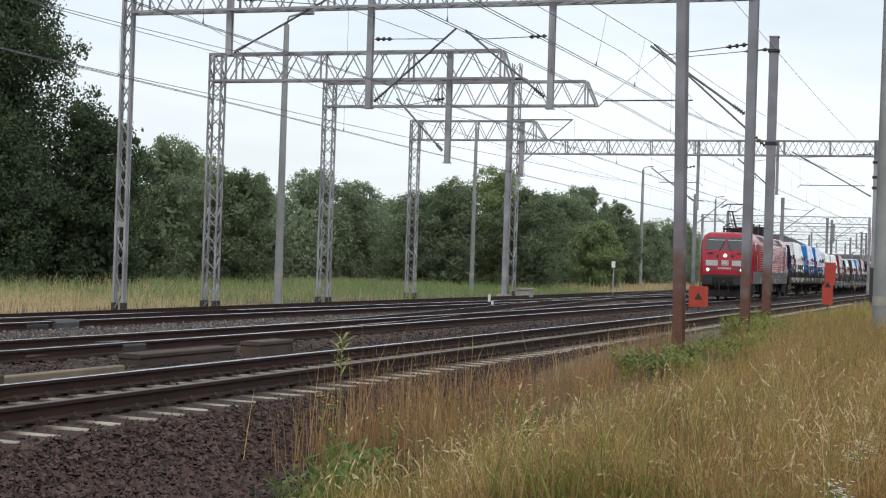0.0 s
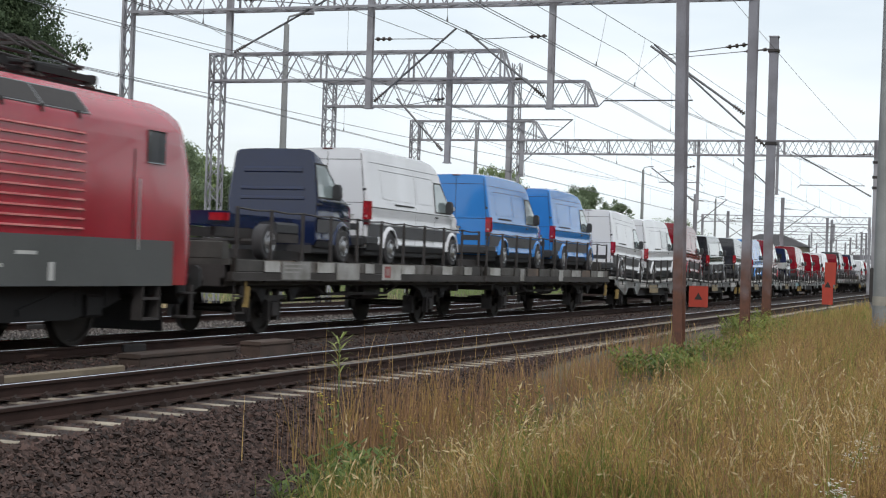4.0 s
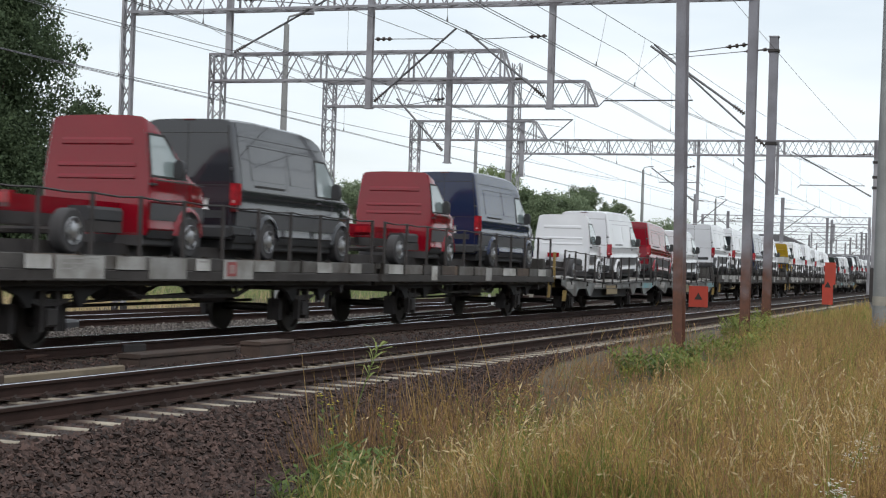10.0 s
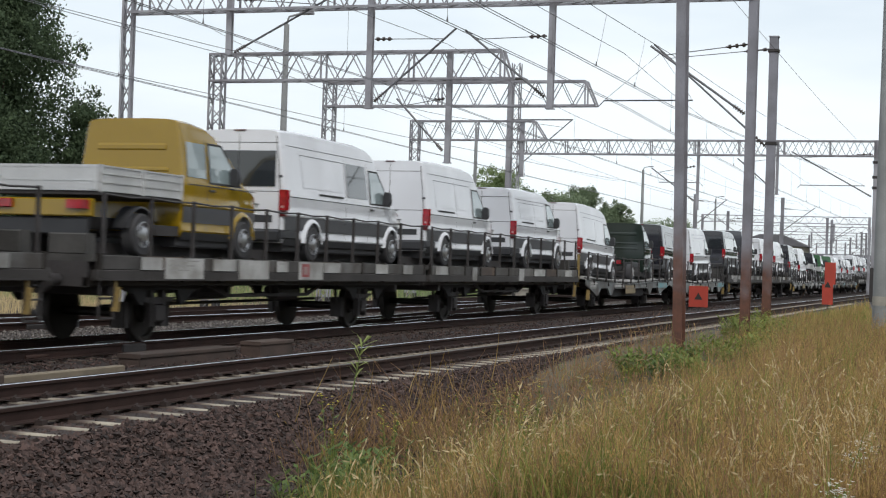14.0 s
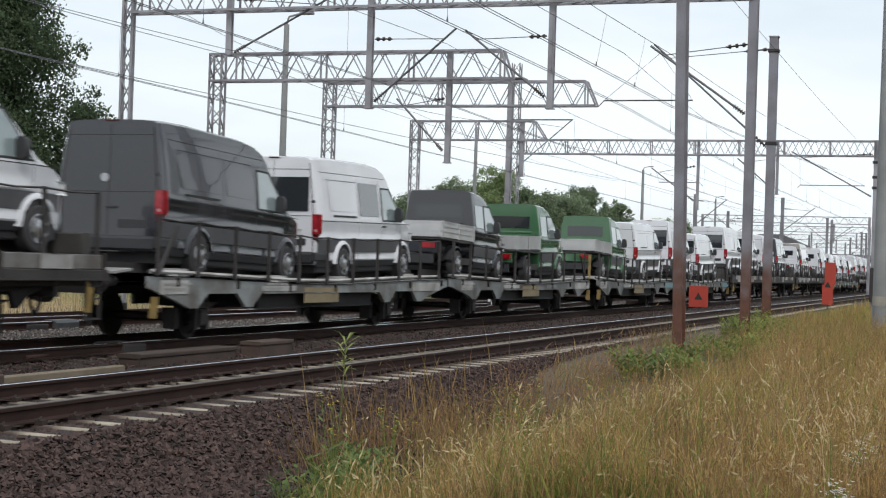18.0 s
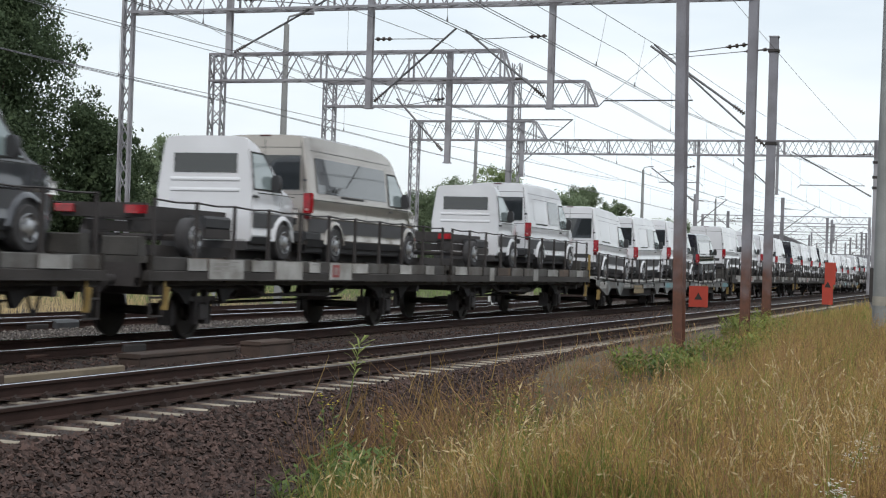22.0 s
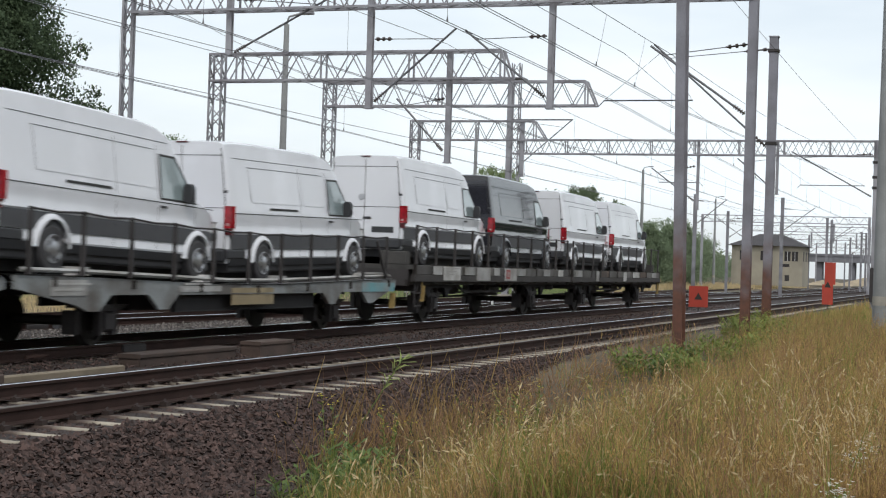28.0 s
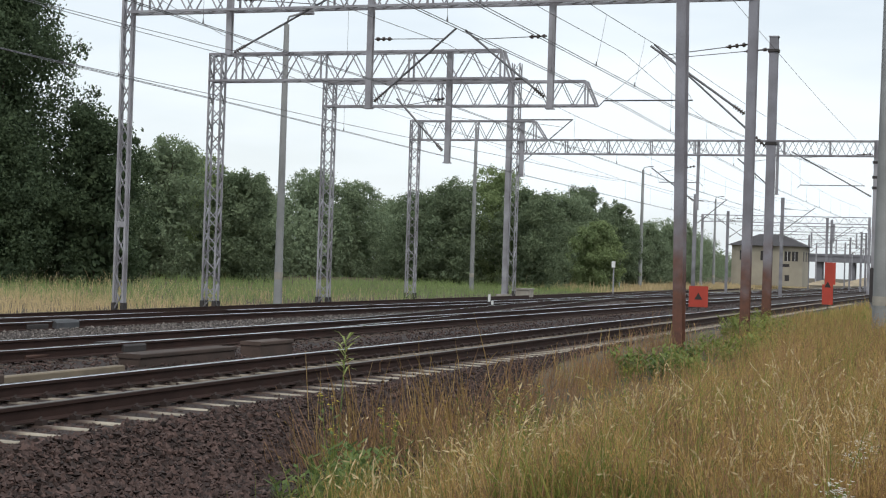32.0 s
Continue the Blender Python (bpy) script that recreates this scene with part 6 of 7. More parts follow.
def van(kind, colour, L=5.99, H=2.59, rear_glass=False, striped=False):
    """kind: panel, crew, glazed; chassis, cab, dropside (open-bed types). Returns the thing."""
    t = thing("van" if kind in ("panel", "crew", "glazed") else "pickup_truck", "", "van" if kind in ("panel", "crew", "glazed") else "pickup truck")
    pm = PAINTS[colour]
    boxy = kind in ("panel", "crew", "glazed")
    x0 = 0.0 if boxy else L - (2.35 if kind == "chassis" else 3.3)

    def put(name, key, make, material, label="", parent=None, smooth=0):
        ob = part(name, shared((name,) + key, make, material, smooth), None, parent or t, label)
        if material is pm:
            ob.material_slots[0].link = "OBJECT"
            ob.material_slots[0].material = pm
        return ob

    body = put("body", (L, H, x0), lambda: body_shell(L, H, x0), pm, smooth=32)
    axles = (1.35, L - 1.0)
    for x in axles:
        for y in (-0.93, 0.93):
            wheel_parts(t, x, y)

    for x in axles:
        if x < x0:
            continue

        def arch():
            y = -taper(x, L) - 0.045
            return Shape().grid([[(x + r * math.cos(a), y + dy, 0.36 + r * math.sin(a)) for a in [math.pi * i / 12 for i in range(13)]] for r, dy in ((0.41, 0.0), (0.42, -0.02), (0.47, -0.012), (0.51, 0.04))])

        # flat dark disc on the flank, painted for the shaded hollow round the wheel
        def well():
            y = -taper(x, L) * 0.985 - 0.020
            return Shape().add([(x + 0.41 * math.cos(math.pi * i / 12), y, 0.36 + 0.41 * math.sin(math.pi * i / 12)) for i in range(13)] + [(x - 0.41, y, 0.33), (x + 0.41, y, 0.33)], [tuple(range(15))])
        put("wheel_arch", (L, x), arch, pm, smooth=50)
        put("wheel_well", (L, x), well, RUBBER)
    for sd in (-1, 1):
        if sd < 0:
            put("side_cladding", (L, x0, sd), lambda: patch(L, (x0 + 0.03, L - 0.05), (x0 + 0.03, L - 0.05), 0.60, 0.87, 0.014, 24, 3, (sd,)), CLADDING, "black plastic rub strip")
    # black strip painted for the shade where the flank tucks under
    put("lower_sill", (L, x0), lambda: patch(L, (x0 + 0.03, L - 0.3), (x0 + 0.03, L - 0.3), 0.30, 0.43, 0.01, 10, 1, (-1,)), PLASTIC)
    # dark strip painted for the shade under the waist crease
    put("crease_line", (L, x0), lambda: patch(L, (x0 + 0.15, L - 0.35), (x0 + 0.15, L - 0.35), 1.245, 1.26, 0.004, 16, 1, (-1,)), SEAM)
    put("window_frame", (L, H), lambda: patch(L, (L - 2.37, L - 1.08), (L - 2.33, L - 1.76), 1.295, min(H - 0.34, 2.06), 0.005, 6, 5, (-1,)), SEAM, "black window surround")
    for sd in (-1, 1):
        put("door_window", (L, H, sd), lambda: patch(L, (L - 2.32, L - 1.16), (L - 2.28, L - 1.82), 1.33, min(H - 0.38, 2.02), 0.008, 6, 5, (sd,)), SKY_PANE)
    put("windscreen", (L, H), lambda: Shape().grid([[(L - d, k * 0.8 * taper(L - d, L) * waist(roofline(L - d, L, H)), roofline(L - d, L, H) + 0.012 + 0.01 * (1 - abs(k))) for k in (-1, -0.8, -0.4, 0, 0.4, 0.8, 1)] for d in (1.16, 1.3, 1.5, 1.66, 1.78, 1.9)]), TINT)

    def seam(x, top):
        put("door_seam", (L, H, round(x, 2)), lambda: patch(L, (x - 0.006, x + 0.006), (x - 0.006, x + 0.006), 0.45, top, 0.004, 1, 8, (-1,)), SEAM)
    seam(L - 2.42, min(H - 0.3, 2.2))
    seam(L - 1.12, 1.3)
    if boxy:
        seam(L - 3.75, min(H - 0.3, 2.2))
    put("door_handle", (L,), lambda: Shape().box(L - 2.36, L - 2.18, -1.05, -1.0, 1.16, 1.20, 0.01), PLASTIC)
    for sd in (-1, 1):
        put("door_mirror", (L, sd), lambda: Shape().prism([(sd * 1.02, 1.36), (sd * 1.06, 1.31), (sd * 1.16, 1.31), (sd * 1.19, 1.36), (sd * 1.185, 1.56), (sd * 1.14, 1.62), (sd * 1.06, 1.62), (sd * 1.02, 1.57)], "x", L - 1.60, L - 1.47).bar((L - 1.52, sd * 0.93, 1.33), (L - 1.52, sd * 1.08, 1.36), 0.1, 0.07), PLASTIC, "black door mirror", smooth=50)
        put("headlamp", (L, sd), lambda: Shape().box(L - 0.42, L - 0.12, sd * 0.72, sd * 0.90, 0.86, 1.06, 0.03), WHITE_LENS)
    put("front_bumper", (L,), lambda: Shape().box(L - 0.25, L + 0.03, -0.72, 0.72, 0.32, 0.66, 0.05), PLASTIC)
    put("underbody", (L, kind), lambda: Shape().box(0.15 if boxy else x0, L - 0.35, -0.9, 0.9, 0.17, 0.38, 0.03), RUBBER)
    put("chassis", (L, kind), lambda: Shape().box(0.2, L - 0.4, -0.48, -0.38, 0.42, 0.60).box(0.2, L - 0.4, 0.38, 0.48, 0.42, 0.60).rod((1.35, -0.8, 0.34), (1.35, 0.8, 0.34), 0.06).box(1.9, 2.9, -0.95, -0.5, 0.35, 0.52), DARK)
    if boxy:
        put("rear_bumper", (L,), lambda: Shape().box(-0.13, 0.12, -0.94, 0.94, 0.36, 0.60, 0.04), PLASTIC, "dark plastic rear bumper")
        for sd in (-1, 1):
            put("tail_light", (sd,), lambda: Shape().box(-0.025, 0.13, sd * 0.915, sd * (1.030), 0.98, 1.38, 0.02), LAMP_RED, "tall red tail light")
            put("lamp_base", (sd,), lambda: Shape().box(-0.02, 0.10, sd * 0.92, sd * 1.026, 0.86, 0.975, 0.015), DARK_RED)
        def rear_net():
            q = Shape().box(-0.004, 0.01, -0.006, 0.006, 0.60, H - 0.12)
            for z, half in ((0.605, 0.905), (1.345, 0.905), (H - 0.29, 0.80)):
                q.box(-0.004, 0.01, -half, half, z - 0.006, z + 0.006)
            for sd in (-1, 1):
                q.bar((0.0, sd * 0.905, 0.60), (0.0, sd * 0.905, 1.36), 0.014, 0.012, (1, 0, 0)).bar((0.0, sd * 0.905, 1.36), (0.0, sd * 0.80, H - 0.16), 0.014, 0.012, (1, 0, 0))
            return q
        put("rear_door_gaps", (H,), rear_net, SEAM)
        for sd in (-1, 1):
            put("lamp_window", (sd,), lambda: Shape().box(-0.029, 0.06, min(sd * 0.945, sd * 1.005), max(sd * 0.945, sd * 1.005), 1.02, 1.07, 0.01), PINK_LENS, "pale reversing lamp")
        put("door_hinge", (), lambda: Shape().box(-0.012, 0.03, -0.945, -0.86, 1.615, 1.665, 0.008), PLASTIC)
        put("bumper_corner", (), lambda: Shape().box(-0.10, 0.62, -1.022, -0.90, 0.42, 0.60, 0.03), PLASTIC, "dark plastic bumper corner")
        put("rear_emblem", (), lambda: Shape().rod((-0.018, 0.08, 1.58), (0.01, 0.08, 1.58), 0.075, 16), RIM, "round chrome emblem")
        put("rear_handle", (), lambda: Shape().box(-0.03, 0.0, -0.17, 0.02, 1.06, 1.11, 0.01), PLASTIC)
        put("plate_recess", (), lambda: Shape().box(-0.008, 0.01, -0.75, -0.2, 0.74, 0.88), PLASTIC)
        put("brake_light", (H,), lambda: Shape().box(-0.025, 0.02, -0.12, 0.12, H - 0.065, H - 0.035, 0.01), DARK_RED)
        put("roof_seam", (L, H), lambda: patch(L, (0.25, L - 2.0), (0.25, L - 2.0), H - 0.335, H - 0.325, 0.005, 12, 1, (-1,)), SEAM)
        top = min(H - 0.42, 2.12)
        rear_from = 0.85 if L > 6.5 else 0.62
        bays = [(rear_from, L - 3.85), (L - 3.65, L - 2.52)] if kind != "glazed" else [(0.42, L - 2.52)]
        glazed = () if kind == "panel" else (1,) if kind == "crew" else (0,)
        for i, (p, q) in enumerate(bays):
            if i in glazed:
                put("side_window", (L, H, kind), lambda: patch(L, (p, q), (p, q), 1.40, top, 0.012, 8 if i == 0 else 4, 4, (-1,)), TINT, "dark tinted side window")
                continue
            put("pressed_panel", (L, H, i), lambda: patch(L, (p + 0.05, q), (p, q), 1.47, top - 0.02, 0.005, 6, 4, (-1,)), pm)

            # the pressed panel's edge shadow, drawn as a dark strip
            def shade_line():
                g_ = patch(L, (p - 0.02, q + 0.12 if i == 0 else q), (p - 0.02, q + 0.12 if i == 0 else q), top - 0.010, top, 0.006, 8, 1, (-1,))
                if i == 0:
                    e_ = patch(L, (p + 0.045, p + 0.051), (p - 0.006, p), 1.47, top - 0.006, 0.006, 1, 5, (-1,))
                    g_.add(e_.v, e_.f)
                return g_
            put("panel_groove", (L, H, i), shade_line, SEAM, "thin dark line painted for shade round the pressed panel")
        if striped:
            for k in range(8):
                put("warning_stripe", (k,), lambda: Shape().prism([(-0.86 + 0.215 * k, 1.06), (-0.75 + 0.215 * k, 1.06), (-0.68 + 0.215 * k, 1.22), (-0.79 + 0.215 * k, 1.22)], "x", -0.0085, -0.004), STRIPE_RED, "slanted red reflective stripe")
            for k in range(3):
                put("warning_stripe", ("side", k, L), lambda: patch(L, (0.20 + 0.26 * k, 0.32 + 0.26 * k), (0.28 + 0.26 * k, 0.40 + 0.26 * k), 1.18, 1.30, 0.022, 1, 2, (-1,)), STRIPE_RED, "slanted red reflective stripe")
        put("slide_rail", (L,), lambda: patch(L, (max(0.7, L - 5.2), L - 3.9), (max(0.7, L - 5.2), L - 3.9), 1.345, 1.385, 0.016, 4, 1, (-1,)), SEAM, "black sliding-door rail")
        if rear_glass:
            for sd in (-1, 1):
                put("rear_window", (H, sd), lambda: Shape().box(-0.014, 0.02, sd * 0.009, sd * 0.80, 1.44, min(H - 0.34, 2.14)), TINT, "dark rear window")
    else:
        if rear_glass:
            put("rear_window", (L, kind), lambda: Shape().box(x0 - 0.014, x0 + 0.02, -0.66, 0.66, 1.62, 1.98), TINT, "wide cab rear window")
        put("cab_rib", (L, kind), lambda: Shape().prism([(x0 + 0.01, 1.44), (x0 - 0.018, 1.47), (x0 - 0.018, 1.50), (x0 + 0.01, 1.55)], "y", -0.72, 0.72), pm)
        put("cab_rib", (L, kind, 2), lambda: Shape().prism([(x0 + 0.01, 1.24), (x0 - 0.018, 1.27), (x0 - 0.018, 1.30), (x0 + 0.01, 1.35)], "y", -0.72, 0.72), pm)
        if not rear_glass:
            put("cab_rib", (L, kind, 3), lambda: Shape().prism([(x0 + 0.01, 1.80), (x0 - 0.018, 1.84), (x0 - 0.018, 1.90), (x0 + 0.01, 1.96)], "y", -0.66, 0.66), pm)
        if kind == "dropside":
            put("side_window", (L, H, 3), lambda: patch(L, (L - 3.16, L - 2.48), (L - 3.12, L - 2.44), 1.38, 1.98, 0.012, 4, 4, (-1,)), SKY_PANE)
            bx = x0 - 0.06
            put("load_bed", (L, kind), lambda: Shape().box(0, bx, -1.03, 1.03, 0.92, 1.0), DARK)
            for sd in (-1, 1):
                def board():
                    q = Shape().box(0.0, bx, sd * 1.01, sd * 1.03, 0.98, 1.38)
                    for z in (0.98, 1.11, 1.245, 1.355):
                        q.box(0.0, bx, sd * 1.03, sd * 1.045, z, z + (0.025 if z != 1.245 else 0.012))
                    for x in (0.0, bx / 2 - 0.03, bx - 0.06):
                        q.box(x, x + 0.06, sd * 1.03, sd * 1.052, 0.96, 1.39)
                    return q
                put("side_board", (L, kind, sd), board, ALLOY, "pale aluminium drop side")

                def guard():
                    rows = [[(1.35 + r * math.cos(k), y, 0.36 + r * math.sin(k)) for k in [math.pi * (0.06 + 0.88 * i / 12) for i in range(13)]] for r, y in ((0.44, sd * 0.74), (0.44, sd * 1.0), (0.41, sd * 1.01))]
                    return Shape().grid(rows)
                put("mudguard", (L, kind, sd), guard, PLASTIC)
            put("tailboard", (L, kind), lambda: Shape().box(-0.03, 0.0, -1.03, 1.03, 0.98, 1.38).box(-0.04, -0.03, -1.03, 1.03, 1.34, 1.38).box(-0.04, -0.03, -1.03, 1.03, 1.13, 1.145).box(-0.04, -0.03, -0.03, 0.03, 0.98, 1.38).box(-0.05, -0.03, -0.99, -0.92, 1.0, 1.36).box(-0.05, -0.03, 0.92, 0.99, 1.0, 1.36), ALLOY, "pale aluminium tailboard")
            put("rear_crossmember", (L, kind), lambda: Shape().box(0.0, 0.07, -0.92, 0.92, 0.58, 0.86, 0.02), pm)
            put("rear_skirt", (L, kind), lambda: Shape().box(0.05, 0.12, -0.8, 0.8, 0.3, 0.56, 0.02), PLASTIC)
        else:
            put("rear_rail", (L, kind, colour, rear_glass), lambda: Shape().box(0.15, x0, -0.46, -0.36, 0.62, 0.86).box(0.15, x0, 0.36, 0.46, 0.62, 0.86).box(0.05, 0.2, -0.8, 0.8, 0.64, 0.88), DARK if rear_glass else pm)
            put("fuel_tank", (L, kind), lambda: Shape().box(2.0, 3.0, -0.9, -0.5, 0.5, 0.75, 0.05), PLASTIC)
        for sd in (-1, 1):
            put("tail_light", (L, sd, kind), lambda: Shape().box(-0.06, 0.0, sd * 0.50, sd * 0.85, 0.70, 0.84, 0.015), LAMP_RED)
    return t


ALLOY = mat("aluminium_board", (0.62, 0.62, 0.62), 0.4, 0.4, 0.15, 1.5, 30)
# ---- the load: what stands on each wagon, and where its nose is ----
HI, LO, SHORT, LONG = 2.59, 2.36, 5.99, 6.84
KIND_WORDS = {"panel": "panel van", "crew": "crew van with one side window", "glazed": "minibus with dark side windows", "chassis": "chassis cab with a bare frame", "dropside": "double-cab pickup with pale drop sides"}
COLOUR_WORDS = {"navy": "navy blue", "darkgreen": "dark green", "grey": "dark grey", "silver": "silver-beige"}
VAN_MODELS = {}


def load(w, *cargo):
    flat = PATTERN[w] == "F"
    for words, nose in cargo:
        colour, kind, *more = words.split()
        L, H, glass = LONG if "long" in more else SHORT, LO if "low" in more or kind in ("chassis", "dropside") else HI, "glass" in more
        tail = nose - L
        if flat:
            zr = zf = 1.405
        else:
            zr, zf = low_deck((tail + 1.35) % HALF) + 0.03, low_deck((nose - 1.0) % HALF) + 0.03
        pitch = math.atan2(zf - zr, L - 2.35)
        home = TRAIN_HOME @ Matrix.Translation((WAGON * w + tail, 0, zr - 1.35 * math.sin(pitch))) @ Matrix.Rotation(-pitch, 4, "Y")
        start = Matrix.Translation((TRAIN_START, 0, 0)) @ home
        striped = "striped" in more
        key = (kind, colour, L, H, glass, striped)
        if key not in VAN_MODELS:
            t = van(kind, colour, L, H, glass, striped)
            name = COLOUR_WORDS.get(colour, colour) + " " + ("" if kind in ("chassis", "dropside") else "high-roof " if H == HI else "low-roof ") + KIND_WORDS[kind]
            if kind == "panel":
                name += " and rear glass, on a wagon" if glass else " with solid rear doors, on a wagon"
            elif kind == "crew" and glass:
                name += ", red rear stripes" if striped else " and rear glass"
            tagged(t, name, group="vans carried by the train")
            t.matrix_basis = start
            VAN_MODELS[key] = t
        else:
            t = copy_thing(VAN_MODELS[key], start)
        MOVING.append((t, home))


load(0, ("navy chassis", 7.6), ("white panel long", 14.9), ("blue panel", 23.1), ("blue panel", 29.9))
load(1, ("white panel", 7.95), ("white crew long", 14.95), ("red panel", 22.2), ("black glazed low glass", 29.4))
load(2, ("black panel low", 7.6), ("blue panel", 14.6), ("red crew long", 22.3), ("navy dropside glass", 29.4))
load(3, ("red crew long", 8.5), ("red chassis", 14.95), ("red chassis", 22.0), ("white panel", 28.85))
load(4, ("red chassis", 8.4), ("black panel", 15.15), ("red chassis", 22.25), ("navy panel", 29.7))
load(5, ("white chassis", 8.2), ("white panel", 15.0), ("red panel low", 22.1), ("white panel low", 28.8))
load(6, ("white panel", 7.85), ("white crew glass striped", 14.9), ("navy panel", 23.15), ("white panel", 29.7))
load(7, ("yellow dropside", 7.3), ("white crew long glass", 14.95), ("white panel", 22.4), ("white panel low", 29.95))
load(8, ("white panel", 7.3), ("darkgreen chassis", 14.4), ("black panel low", 21.9), ("white panel", 29.2))
load(9, ("black glazed low glass", 8.2), ("grey panel", 15.3), ("white panel low", 23.1), ("white panel low", 29.8))
load(10, ("black panel", 7.7), ("white crew glass", 14.2), ("black dropside glass", 21.9), ("green dropside glass", 28.6))
load(11, ("green dropside glass", 7.75), ("white panel low", 14.9), ("white glazed glass", 22.15), ("white panel low glass", 29.2))
load(12, ("white crew long glass", 8.1), ("white crew glass", 14.8), ("white panel", 22.95), ("grey crew", 29.6))
load(13, ("white chassis glass", 7.55), ("silver glazed long glass", 14.6), ("white chassis glass", 23.3), ("white crew glass", 30.0))
load(14, ("white panel glass", 8.15), ("white crew glass", 15.0), ("white panel long glass", 22.7), ("black glazed low", 29.3))
load(15, ("white panel long", 7.6), ("white panel long", 14.95), ("white panel long", 22.85), ("white panel", 29.5))
load(16, ("black panel long", 8.6), ("white panel long", 15.5), ("white panel long", 22.85), ("black panel long", 29.8))
load(17, ("white panel long", 7.8), ("white panel long", 15.2), ("white panel long", 22.45), ("white panel long", 29.55))
load(18, ("white panel long", 7.85), ("black panel long", 14.85), ("white panel long", 22.85), ("white panel long", 29.85))
# ---- grass and weeds ----
STRAW = leafy("dry_grass", (0.74, 0.52, 0.24), (0.19, 0.13, 0.052), 0.9, 0.4, 1.5, (0.40, 0.265, 0.10))
PALE_STRAW = leafy("pale_grass", (0.80, 0.66, 0.42), (0.40, 0.30, 0.15), 0.9, 0.4)
GREEN_BLADE = leafy("green_grass", (0.46, 0.42, 0.13), (0.085, 0.125, 0.035), 0.8, 0.4, 1.3, (0.21, 0.25, 0.065))
BROWN_STALK = leafy("brown_stalks", (0.55, 0.345, 0.195), (0.17, 0.105, 0.064), 0.9, 0.35, 1.3, (0.30, 0.18, 0.105))
WEED = leafy("weed_leaves", (0.23, 0.30, 0.105), (0.07, 0.115, 0.042), 0.7, 0.35)
FRESH = leafy("fresh_weed_leaves", (0.31, 0.36, 0.115), (0.13, 0.185, 0.05), 0.7, 0.4)
YELLOW = leafy("yellow_bloom", (0.72, 0.62, 0.06), (0.5, 0.46, 0.05), 0.7, 0.3)
WHITE_BLOOM = leafy("white_bloom", (0.85, 0.85, 0.80), (0.6, 0.6, 0.55), 0.7, 0.2)


def blades(pts, height, width, bend, rng, heads=0.0, each=1, head_size=1.0, droop=0.0):
    """Curved tapering stalks rooted at pts, gathered in tufts of each; heads: the share with a feathery seed head."""
    n = len(pts)
    g = np.arange(n) // each
    k = g[-1] + 1
    lump = np.array([noise.noise((p[0] * 1.3, p[1] * 1.3, 4.0)) for p in pts]) if n > 400 else np.zeros(n)
    tall, way, turn = np.exp(rng.normal(size=k) * 0.22)[g], (rng.random(k) * 6.283)[g], (0.6 * bend * rng.random(k))[g]
    h = height * (0.45 + 0.75 * rng.random(n)) * np.clip(1 + 0.7 * lump, 0.5, 1.5) * tall
    a = rng.random(n) * 6.283
    b = bend * h * (0.15 + 1.5 * rng.random(n) ** 2)
    dx, dy = np.cos(a) * b + np.cos(way) * turn * h, np.sin(a) * b + np.sin(way) * turn * h
    fall = droop * rng.random(n) * h
    wa = rng.random(n) * 6.283
    wx, wy = np.cos(wa) * width, np.sin(wa) * width

    def on(u, m=slice(None)):
        e = dx[m] ** 2 + dy[m] ** 2
        return np.stack([pts[m, 0] + dx[m] * u * u, pts[m, 1] + dy[m] * u * u, pts[m, 2] + h[m] * u - 0.4 * e / h[m] * u ** 3 - fall[m] * u ** 6], -1)

    w = np.stack([wx, wy, 0 * wx], -1)
    rows = []
    for u, t in ((0.0, 1.0), (0.4, 0.85), (0.72, 0.55), (0.9, 0.35), (1.0, 0.1)):
        rows += [on(u) - w * t, on(u) + w * t]
    v = np.stack(rows, 1)
    base = 10 * np.arange(n)[:, None]
    f = np.concatenate([base + np.array(q) for q in ((0, 1, 3, 2), (2, 3, 5, 4), (4, 5, 7, 6), (6, 7, 9, 8))])
    v, f = v.reshape(-1, 3), f.tolist()
    if heads:
        m = np.flatnonzero(rng.random(n) < heads)
        for u in (0.80, 0.87, 0.94, 1.0):
            c = on(u, m)
            d = on(u, m) - on(u - 0.06, m)
            d = d / np.linalg.norm(d, axis=1, keepdims=True) + rng.normal(size=c.shape) * 0.32
            s = np.cross(d, rng.normal(size=c.shape))
            s = s / np.linalg.norm(s, axis=1, keepdims=True) * 0.0042 * head_size
            L = (0.014 + 0.014 * rng.random((len(m), 1))) * head_size
            q = np.stack([c - d * L * 0.6, c + s, c + d * L, c - s], 1).reshape(-1, 3)
            k0 = len(v)
            v = np.concatenate([v, q])
            f += (k0 + np.arange(len(q)).reshape(-1, 4)).tolist()
    return v, f


def stuff(name, label, v, f, material, category="grass", at=None):
    me = bpy.data.meshes.new(name)
    me.from_pydata(v.tolist(), [], f)
    me.materials.append(material)
    return tagged(part(name, me, None, at=at), label, category, kind="stuff")


def roots(n, x0, x1, y0, y1, rng, near=1.5, keep=None):
    """Root points, thicker towards the camera."""
    x = x0 + (x1 - x0) * rng.random(n) ** near
    lo = np.array([y0(v) if callable(y0) else y0 for v in x])
    hi = np.array([y1(v) if callable(y1) else y1 for v in x])
    y = lo + (hi - lo) * rng.random(n)
    if keep is not None:
        k = np.array([noise.noise((a * 0.7, b * 0.7, keep)) for a, b in zip(x, y)]) + rng.normal(size=n) * 0.15 > 0
        x, y = x[k], y[k]
    z = np.array([ground_z(a, b) for a, b in zip(x, y)]) - 0.03
    return np.stack([x, y, z], -1)


